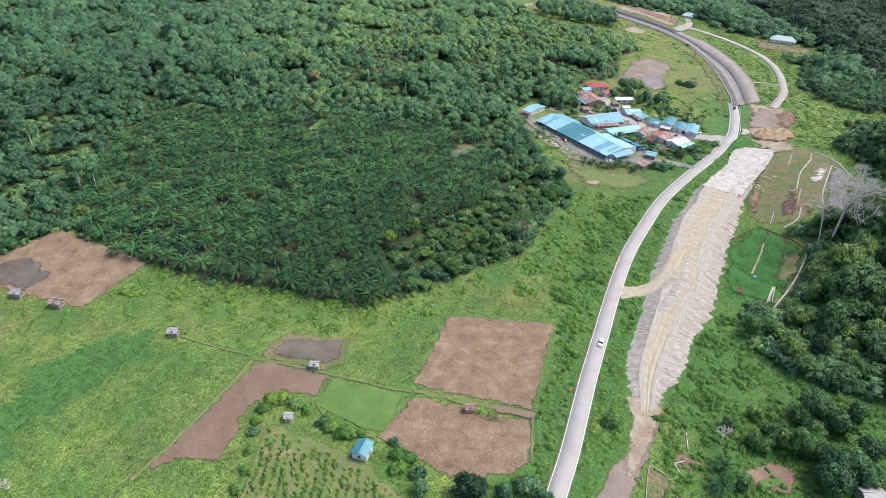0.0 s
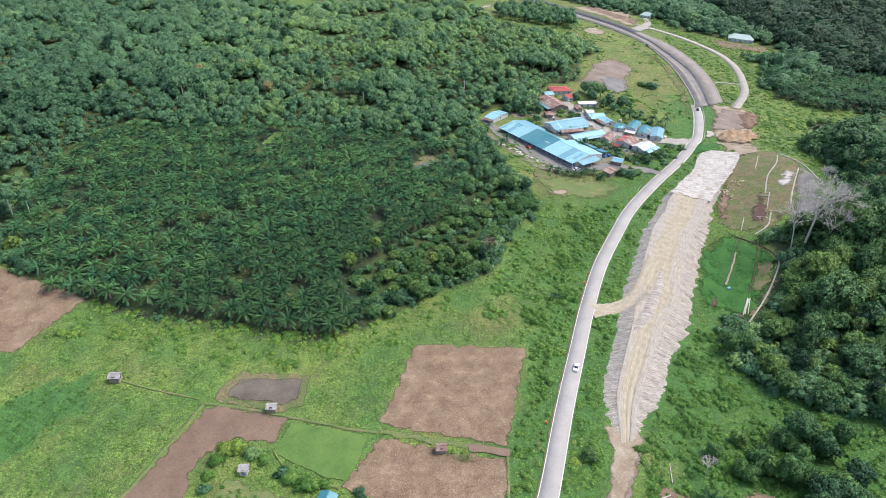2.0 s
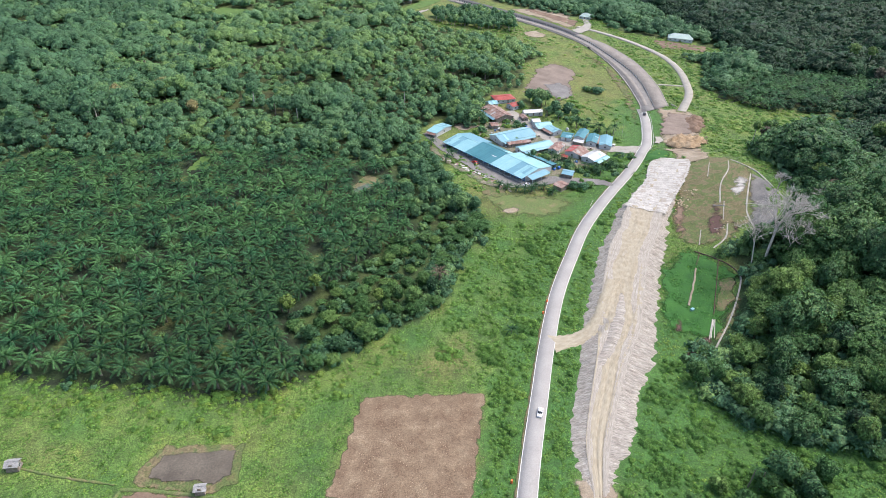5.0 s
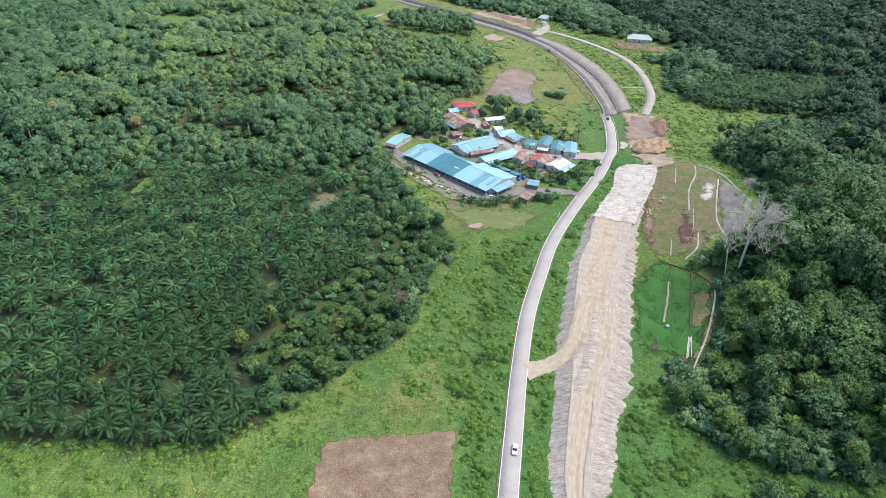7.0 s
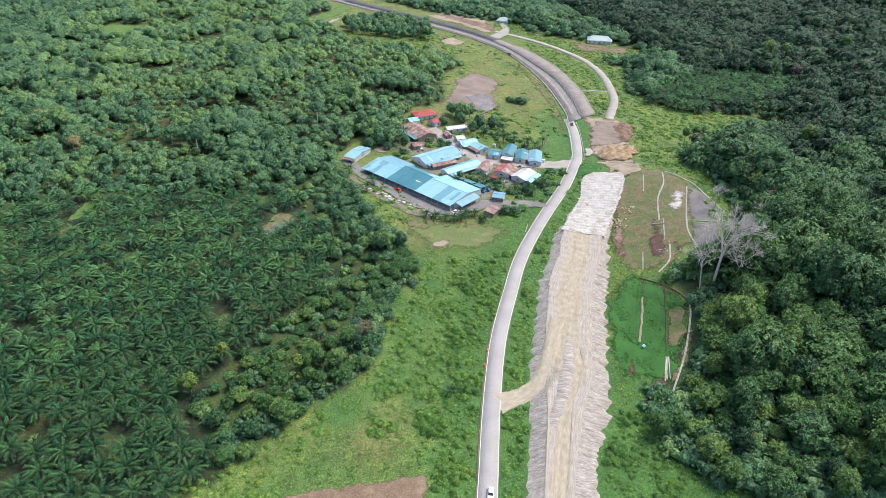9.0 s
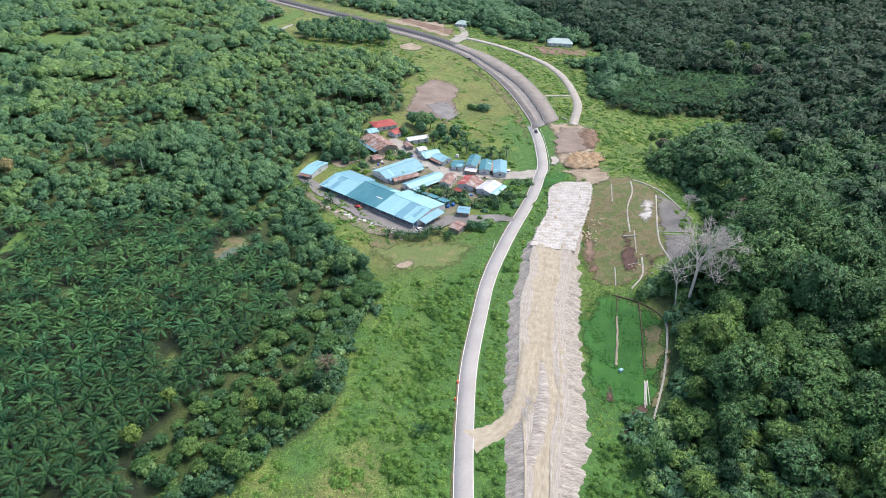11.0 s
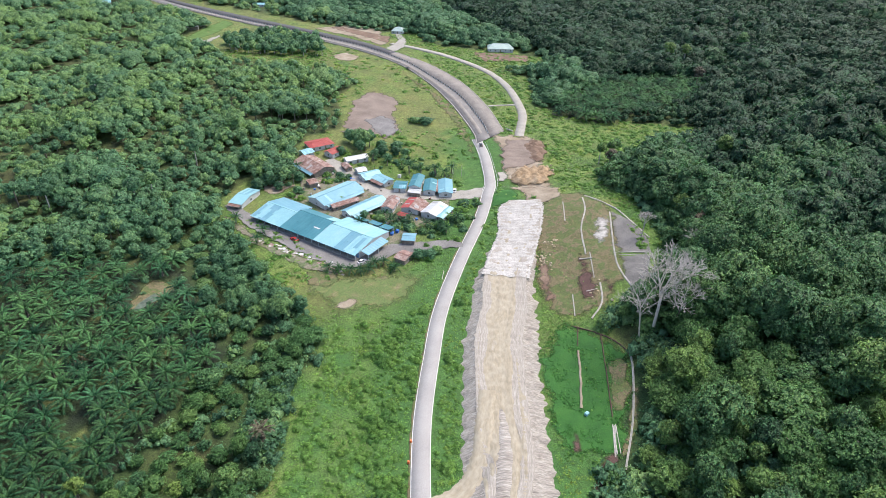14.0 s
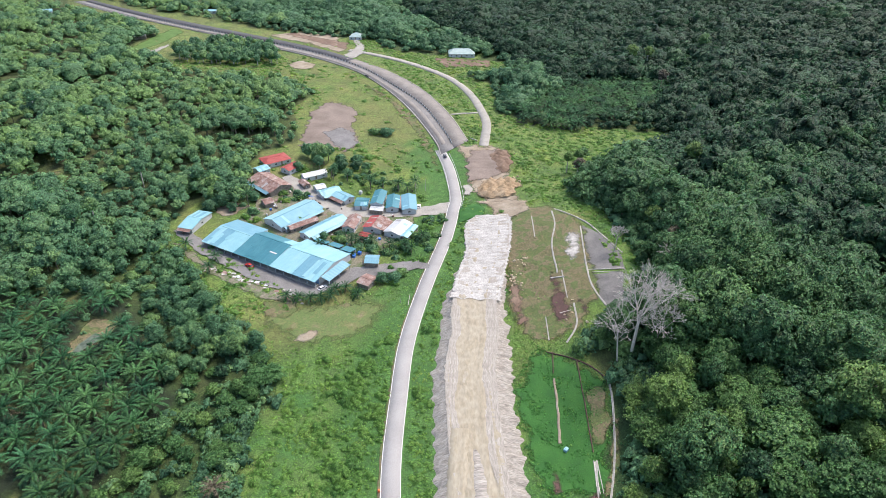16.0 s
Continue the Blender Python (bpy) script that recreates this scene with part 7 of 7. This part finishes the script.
# ---- road furniture, drains and works ----
def build_works():
    rng = np.random.default_rng(88)
    # barriers on the median of the new road
    line = resample(NEW_MID, 150)
    model = None
    for k in range(2, 118):
        p = line[k]
        d = line[k + 1] - line[k - 1]
        m = pose(float(p[0]), float(p[1]), gz(*p) + 0.55, 0, 0, math.degrees(math.atan2(d[1], d[0])))
        if model is None:
            model = thing("barrier", "white and black plastic road barrier on the median", "barrier", "median barriers")
            bm = bmesh.new()
            prof = [(-0.3, 0), (-0.3, 0.15), (-0.12, 0.5), (-0.1, 1.0), (0.1, 1.0), (0.12, 0.5), (0.3, 0.15), (0.3, 0)]
            a = [bm.verts.new((-1.15, q[0], q[1])) for q in prof]
            b = [bm.verts.new((0.0, q[0], q[1])) for q in prof]
            bm.faces.new(a)
            bm.faces.new(b[::-1])
            for i in range(8):
                j = (i + 1) % 8
                bm.faces.new((a[i], b[i], b[j], a[j]))
            part("white_block", bm, WALLWHITE, model)
            bm = bmesh.new()
            a = [bm.verts.new((0.02, q[0], q[1])) for q in prof]
            b = [bm.verts.new((1.15, q[0], q[1])) for q in prof]
            bm.faces.new(a)
            bm.faces.new(b[::-1])
            for i in range(8):
                j = (i + 1) % 8
                bm.faces.new((a[i], b[i], b[j], a[j]))
            part("black_block", bm, RUBBER, model)
            model.matrix_basis = m
        else:
            copy_thing(model, m)
    # guard rails by the culvert stretch
    for off in (-3.5, 3.5):
        rail = thing("guard_rail", "low pale guard rail beside the road", "guard rail", "culvert rails")
        p = resample([(176, 381), (183, 392), (194.3, 421.5), (200, 440)], 18)
        d = np.gradient(p, axis=0)
        d /= np.linalg.norm(d, axis=1)[:, None]
        q = p + np.stack([d[:, 1], -d[:, 0]], 1) * off
        for k, (x, y) in enumerate(q):
            bm = bmesh.new()
            box(bm, x, y, gz(x, y) + 0.5, 0.14, 0.14, 1.3)
            part("post", bm, OLDCONC, rail)
        for (x0, y0), (x1, y1) in zip(q[:-1], q[1:]):
            bm = bmesh.new()
            tube(bm, (x0, y0, gz(x0, y0) + 0.95), (x1, y1, gz(x1, y1) + 0.95), 0.11, 0.11, 5)
            part("rail", bm, WALLWHITE, rail)
    # concrete drains on the cut slope
    for k, ln in enumerate([[(207, 343), (201, 332), (191, 320), (182, 303)], [(209, 324), (200, 310), (192, 297), (187, 287), (184, 275)], [(209, 344), (212, 331), (213, 320), (211, 298)],
                            [(198, 346), (189, 330)], [(176, 284), (170, 274), (162, 269)], [(164, 285), (158, 274)], [(162, 246), (158, 239), (146, 223), (133, 209)], [(140, 224), (133, 214)], [(184, 303), (176, 288)]]):
        w = 0.13 if k in (3, 5, 8) else 0.24
        ob = ribbon("drain", ln, (-w * 0.5, w * 0.5), OLDCONC, "shallow concrete drain running down the cut slope", "drain", lift=0.36, step=2.0, kind="structure")
        for a, b in ((-w - 0.06, -w * 0.5), (w * 0.5, w + 0.06)):
            ribbon("drain_wall", ln, (a, b), PALESAND, "", "drain", lift=0.34, step=2.0, parent=ob)
    # dark ribbons laid as the shadow lines of drains on the green slope
    for ln in ([(154, 270), (159.5, 260.8), (162, 252), (161.5, 244.5)], [(159.7, 260), (152, 246), (141.3, 227)], [(155.6, 268.4), (150, 260)]):
        ribbon("ditch", ln, (-0.17, 0.17), REDCLAY, "thin dark ribbon standing in for drain shadow on the green slope", "ditch", lift=0.42, step=2.0, edge_noise=0.05)
    ribbon("footpath", [(149, 258), (142, 246), (135, 235)], (-0.4, 0.4), CLAY, "narrow trodden path down the green slope", "path", lift=0.38, step=2.0, edge_noise=0.15)
    # bunds between the paddies
    for ln, w in (([(-98, 183), (-84, 178), (-68, 173.5)], 0.5), ([(-9, 158), (-22, 161), (-37, 165), (-52, 169), (-66, 171.5)], 0.7), ([(-66, 171), (-71, 157), (-80, 134), (-87, 119)], 0.8), ([(-36, 142), (-28, 140), (-19, 138)], 0.6), ([(-40, 152), (-37, 147), (-34, 143)], 0.5), ([(31, 150), (30, 140), (29, 130)], 0.5)):
        ribbon("bund", ln, (-w * 0.75, w * 0.75), GARDEN, "low earth bank between paddy fields", "bank", lift=0.2, crown=0.12, step=2.0, edge_noise=0.2)
    # gravel ridge between the access ramp and the sand track
    lines = resample([(76, 193), (83, 205), (91.5, 216), (100, 230), (109, 247)], 60), resample([(82, 191), (90, 203), (98, 214), (106, 227), (112.5, 246)], 60)
    k = 7
    w = np.linspace(0, 1, k)[None, :, None]
    P = lines[0][:, None, :] * (1 - w) + lines[1][:, None, :] * w
    u = np.linspace(0, 1, 60)
    z = ground_z(P[..., 0], P[..., 1]) + 2.3 + 1.35 * np.sin(np.pi * w[..., 0]) * (np.sin(np.pi * u) ** 0.4)[:, None] + 0.08 * rng.uniform(-1, 1, (60, k)) - 2.4 * (1 - smooth(0.0, 0.28, u))[:, None]
    i = np.arange(60 * k).reshape(60, k)
    f = np.stack([i[:-1, :-1], i[:-1, 1:], i[1:, 1:], i[1:, :-1]], -1).reshape(-1, 4)[:, ::-1]
    me = raw_mesh("gravel_ridge", np.concatenate([P, z[..., None]], -1).reshape(-1, 3), f, GRAVEL, smooth_faces=True)
    at = me.attributes.new("run", "FLOAT_VECTOR", "POINT")
    at.data.foreach_set("vector", np.stack([np.repeat(u * 48, k), np.tile(np.linspace(0, 6, k), 60), np.zeros(60 * k)], 1).astype(np.float32).ravel())
    tagged(new("gravel_ridge", me), "long ridge of tipped grey gravel", "gravel heap", kind="structure")
    patch("works_track", [(183, 387), (196.4, 377), (206, 371), (208, 362), (201, 351), (190, 350), (185, 358), (189.5, 372), (186, 380)], CLAY, "pale clay track between the works and the bank", "ground", lift=0.48, ragged=1.2, fade=3.5, grid=1.5)
    patch("works_fill", [(207.8, 429.8), (217.8, 438.6), (228.3, 435.8), (237.9, 431.4), (224.3, 407.5), (214.1, 398.5), (202.6, 400.5), (195, 400.8), (196.3, 410.2)], PURPLEPAD, "low spread of brown fill at the works", "ground", lift=0.5, hump=0.3, ragged=1.6, fade=4, grid=1.5)
    patch("earth_mound", [(196, 395), (202.6, 400.5), (214.1, 398.5), (222.3, 396.1), (217.4, 383.8), (206, 372), (197, 376), (190.5, 384)], BUFFCLAY, "long heap of buff clay at the works", "mound", lift=0.4, hump=2.3, ragged=1.4, fade=2.5, grid=1.2)
    patch("rubble_mound", [(221, 426), (233.7, 434), (238, 428), (229, 410), (220, 402), (216, 407), (220.6, 418)], BROWNEARTH, "heaped reddish rubble at the edge of the works", "mound", lift=0.45, hump=1.5, ragged=1.4, fade=2, grid=1.2)
    patch("concrete_pad", [(190.9, 400.5), (196.5, 400.5), (194.4, 392.8), (189.2, 387.5), (186.5, 390)], OLDCONC, "pale rough concrete pad beside the culvert", "ground", lift=0.58, ragged=0.6, fade=1.5, grid=1.5)
    patch("grass_hummock", [(168.5, 364), (172, 371), (176.5, 378.5), (181, 381), (186, 380), (189, 375.7), (187, 367.5), (182.6, 363), (176.8, 364.5)], LUSH, "rounded green hummock beside the road", "grass", lift=0.2, hump=0.7, ragged=0.4, fade=1.2, grid=2.0)
    patch("sand_spill", [(191, 360), (198, 364), (203, 360), (199, 354), (193, 353)], PALESAND, "pale sand spilled beside the bank", "ground", lift=0.45, ragged=0.8, fade=1.5, grid=2.0)
    # boulders
    model = []
    for k in range(4):
        ob = thing("boulder", "broken buff rock on bare earth", "rock", "rocks at the works", (0, 0, -500))
        bm = bmesh.new()
        bmesh.ops.create_icosphere(bm, subdivisions=1, radius=0.55)
        for v in bm.verts:
            v.co = Vector((v.co.x * 1.3, v.co.y, v.co.z * 0.75)) * rng.uniform(0.7, 1.25)
        part("stone", bm, ROCK, ob)
        model.append(ob)
    spots = [(166 + rng.normal(0, 2.0), 313 + rng.normal(0, 3.5)) for k in range(34)] + [(176 + rng.normal(0, 1.6), 320 + rng.normal(0, 2)) for k in range(14)]
    spots += [(218 + rng.normal(0, 1.2) + k * 0.2, 384 + k * 0.65) for k in range(22)] + [(233 + rng.normal(0, 2), 425 + rng.normal(0, 5)) for k in range(16)] + [(172 + rng.normal(0, 3), 280 + rng.normal(0, 3)) for k in range(8)] + [(229 + rng.normal(0, 3), 420 + rng.normal(0, 6)) for k in range(30)]
    used = set()
    for k, (x, y) in enumerate(spots):
        s = rng.uniform(0.4, 1.2)
        m = pose(x, y, gz(x, y) + 0.35 * s, 0, 0, rng.uniform(0, 360)) @ Matrix.Diagonal((s, s, s, 1))
        src = model[k % 4]
        if src in used:
            copy_thing(src, m)
        else:
            used.add(src)
            src.matrix_basis = m
    # logs, pipes and poles
    for a, b, r, label in (((191, 296.5), (204, 289), 0.22, "pale log across the lined slope"), ((192, 294), (203, 287), 0.18, "pale log across the lined slope"), ((178, 302), (182.5, 299), 0.3, "pale log on the red earth"), ((169, 283), (173, 281.5), 0.22, "splintered pale log on red earth"), ((122, 319), (125.5, 325), 0.14, "yellowish pole lying at the roadside"), ((139.5, 224.5), (134.2, 214.7), 0.2, "pale pole lying beside a drain"), ((140.4, 224.2), (135.2, 214.4), 0.16, "pale pole lying beside a drain"), ((138.6, 223), (134.8, 217), 0.16, "pale pole lying beside a drain"), ((78, 137), (79.5, 144), 0.16, "grey pole lying in the scrub"), ((70, 131), (76, 133), 0.2, "cut log on the bare bank"), ((72, 133), (73, 128), 0.2, "cut log on the bare bank"), ((226, 454), (228, 449), 0.35, "white concrete pipe at the side road")):
        ob = thing("log" if "log" in label else "pipe" if "pipe" in label else "pole", label, "log" if "log" in label else "pipe" if "pipe" in label else "pole")
        bm = bmesh.new()
        tube(bm, (a[0], a[1], gz(*a) + r + 0.1), (b[0], b[1], gz(*b) + r + 0.1), r, r * 0.8, 8)
        part("shaft", bm, PALEBARK, ob)
    for x, y, h in ((168, 408, 7), (171, 404, 7), (164, 401, 7), (120, 322, 2), (24, 153, 1.6), (32, 149, 1.6), (29, 134, 1.6)):
        ob = thing("post", "thin grey upright post", "post", "", (x, y, gz(x, y)))
        bm = bmesh.new()
        tube(bm, (0, 0, -0.3), (0, 0, h), 0.1, 0.07, 6)
        part("shaft", bm, PALEBARK, ob)
    # kerb of the grass island and the small green tank
    ribbon("kerb", [(60, 117), (63, 127), (65, 130.5), (68, 128), (69.5, 124), (69.5, 117)], (-0.11, 0.11), OLDCONC, "pale kerb round a small grass island", "kerb", lift=0.4, step=1.0)
    for x, y, sx, sy, sz, m, label in ((135, 232, 1.6, 1.2, 1.0, CYAN, "pale blue box on the green slope"), (115, 361, 2.2, 1.4, 1.3, BLUEPLASTIC, "bright blue tank behind the longhouse"), (118, 362, 1.5, 1.5, 1.4, BLUEPLASTIC, "bright blue tank behind the longhouse"), (125, 371, 1.8, 1.2, 1.1, CYAN, "light blue tank by a red shed"), (139, 415, 1.6, 1.6, 1.8, WALLWHITE, "white water tank beside a house")):
        ob = thing("tank", label, "water tank", "", (x, y, gz(x, y) + 0.05), rng.uniform(0, 90))
        bm = bmesh.new()
        box(bm, 0, 0, sz / 2, sx, sy, sz, 0, 0.15)
        part("body", bm, m, ob)
        bm = bmesh.new()
        tube(bm, (0, 0, sz - 0.02), (0, 0, sz + 0.12), 0.3, 0.25, 10)
        part("lid", bm, m, ob)
    # orange cones
    for x, y in ((45, 161), (78.5, 244), (75, 237)):
        ob = thing("traffic_barrel", "orange traffic barrel on the road verge", "traffic barrel", "orange barrels", (x, y, gz(x, y)))
        bm = bmesh.new()
        tube(bm, (0, 0, -0.02), (0, 0, 0.12), 0.5, 0.48, 12)
        part("base", bm, RUBBER, ob)
        bm = bmesh.new()
        tube(bm, (0, 0, 0.12), (0, 0, 1.15), 0.42, 0.32, 12)
        part("body", bm, ORANGE, ob)
    # debris along the longhouse lane and yards
    for k in range(60):
        u = rng.uniform(0, 1)
        x, y = 54 + 34 * u + rng.normal(0, 1.0), 384 - 42 * u + rng.normal(0, 1.6) - 2
        s = rng.uniform(0.5, 1.6)
        ob = thing("scrap_panel", "discarded building panel lying by the lane", "debris", "debris by the lane", (x, y, gz(x, y) + 0.22), rng.uniform(0, 360))
        bm = bmesh.new()
        box(bm, 0, 0, 0, s * 1.5, s, 0.12, 0, 0.02)
        part("sheet", bm, (WALLWHITE, RUST, OLDCONC, TIMBER, PALESAND)[int(rng.integers(5))], ob)


build_works()


def build_clutter():
    """Boxes, crates, drums and sheets in the village yards."""
    rng = np.random.default_rng(99)
    yard = [(62, 396), (92, 350), (118, 352), (135, 364), (148, 374), (154, 384), (140, 396), (124, 418), (112, 438), (97, 438), (86, 424), (76, 414)]
    kept = [frame_of(c) for c in ([(58, 400), (92, 345), (114, 360), (77, 412)],)]
    n = 0
    while n < 90:
        x, y = rng.uniform(60, 155), rng.uniform(345, 440)
        ctr, L, W, ang = kept[0]
        u = (x - ctr[0]) * math.cos(ang) + (y - ctr[1]) * math.sin(ang)
        w = -(x - ctr[0]) * math.sin(ang) + (y - ctr[1]) * math.cos(ang)
        if not inside(yard, x, y) or (abs(u) < L / 2 + 5 and abs(w) < W / 2 + 3):
            continue
        n += 1
        k = n % 3
        m = (WALLWHITE, TIMBER, RUST, BLUEPLASTIC, GREYROOF, OLDCONC, TIMBER, RUST)[int(rng.integers(8))]
        name, label, cat = (("crate", "weathered storage crate in a village yard", "crate"), ("drum", "old storage drum in a village yard", "drum"), ("scrap_panel", "loose building sheet in a village yard", "debris"))[k]
        ob = thing(name, label, cat, "yard clutter", (x, y, gz(x, y) + 0.2), rng.uniform(0, 360))
        bm = bmesh.new()
        if k == 0:
            box(bm, 0, 0, 0.4, rng.uniform(0.8, 1.8), rng.uniform(0.6, 1.2), 0.8, 0, 0.04)
        elif k == 1:
            tube(bm, (0, 0, -0.02), (0, 0, 0.95), 0.4, 0.4, 12)
        else:
            box(bm, 0, 0, 0.08, rng.uniform(1.2, 3), rng.uniform(0.8, 1.5), 0.1, 0, 0.02)
        part("body" if k < 2 else "sheet", bm, m, ob)


build_clutter()


def car(label, x, y, turn, paint, group="", lift=0.33):
    ob = thing("car", label, "car", group, (x, y, gz(x, y) + lift), turn)
    bm = bmesh.new()
    prof = [(-2.1, 0.35), (-2.15, 0.75), (-1.95, 0.92), (-0.9, 0.98), (1.0, 0.98), (2.0, 0.86), (2.15, 0.6), (2.1, 0.32)]
    a = [bm.verts.new((q[0], -0.86, q[1])) for q in prof]
    b = [bm.verts.new((q[0], 0.86, q[1])) for q in prof]
    bm.faces.new(a)
    bm.faces.new(b[::-1])
    for i in range(8):
        j = (i + 1) % 8
        bm.faces.new((a[i], b[i], b[j], a[j]))
    bmesh.ops.bevel(bm, geom=list(bm.edges), offset=0.06, segments=1, affect="EDGES")
    part("body", bm, paint, ob)
    bm = bmesh.new()
    prof = [(-1.75, 0.93), (-1.25, 1.38), (0.35, 1.42), (1.05, 0.95)]
    a = [bm.verts.new((q[0], -0.74 + 0.1 * (q[1] > 1.2), q[1])) for q in prof]
    b = [bm.verts.new((q[0], 0.74 - 0.1 * (q[1] > 1.2), q[1])) for q in prof]
    bm.faces.new(a)
    bm.faces.new(b[::-1])
    for i in range(4):
        j = (i + 1) % 4
        bm.faces.new((a[i], b[i], b[j], a[j]))
    part("windows", bm, GLASSDARK, ob)
    bm = bmesh.new()
    box(bm, -0.45, 0, 1.43, 1.65, 1.22, 0.05, 0, 0.02)
    part("roof", bm, paint, ob)
    for sx in (-1.3, 1.3):
        for sy in (-0.8, 0.8):
            bm = bmesh.new()
            tube(bm, (sx, sy - 0.1, 0.32), (sx, sy + 0.1, 0.32), 0.32, 0.32, 14)
            w = part("wheel", bm, RUBBER, ob)
            bm = bmesh.new()
            tube(bm, (sx, sy - 0.115, 0.32), (sx, sy + 0.115, 0.32), 0.19, 0.19, 10)
            part("rim", bm, OLDCONC, w)
    for sy in (-0.6, 0.6):
        bm = bmesh.new()
        box(bm, 2.1, sy, 0.66, 0.08, 0.3, 0.14, 0, 0.02)
        part("headlight", bm, WALLWHITE, ob)
        bm = bmesh.new()
        box(bm, -2.12, sy, 0.76, 0.08, 0.28, 0.14, 0, 0.02)
        part("tail_light", bm, CARRED, ob)
    return ob


car("white saloon car driving on the concrete road", 60.2, 186.0, 249, CARWHITE)
car("dark car stopped where the roads meet", 199, 436, 70, CARDARK, lift=0.5)
car("dark car on the new road", 212, 590, 100, CARDARK, lift=0.5)
car("dark red car parked on the longhouse lane", 72, 373, 120, CARRED, "parked cars", 0.15)
car("white car parked by the lane", 95, 344, 20, CARWHITE, "parked cars", 0.15)
car("white car parked by the row houses", 160, 389, 60, CARWHITE, "parked cars", 0.15)
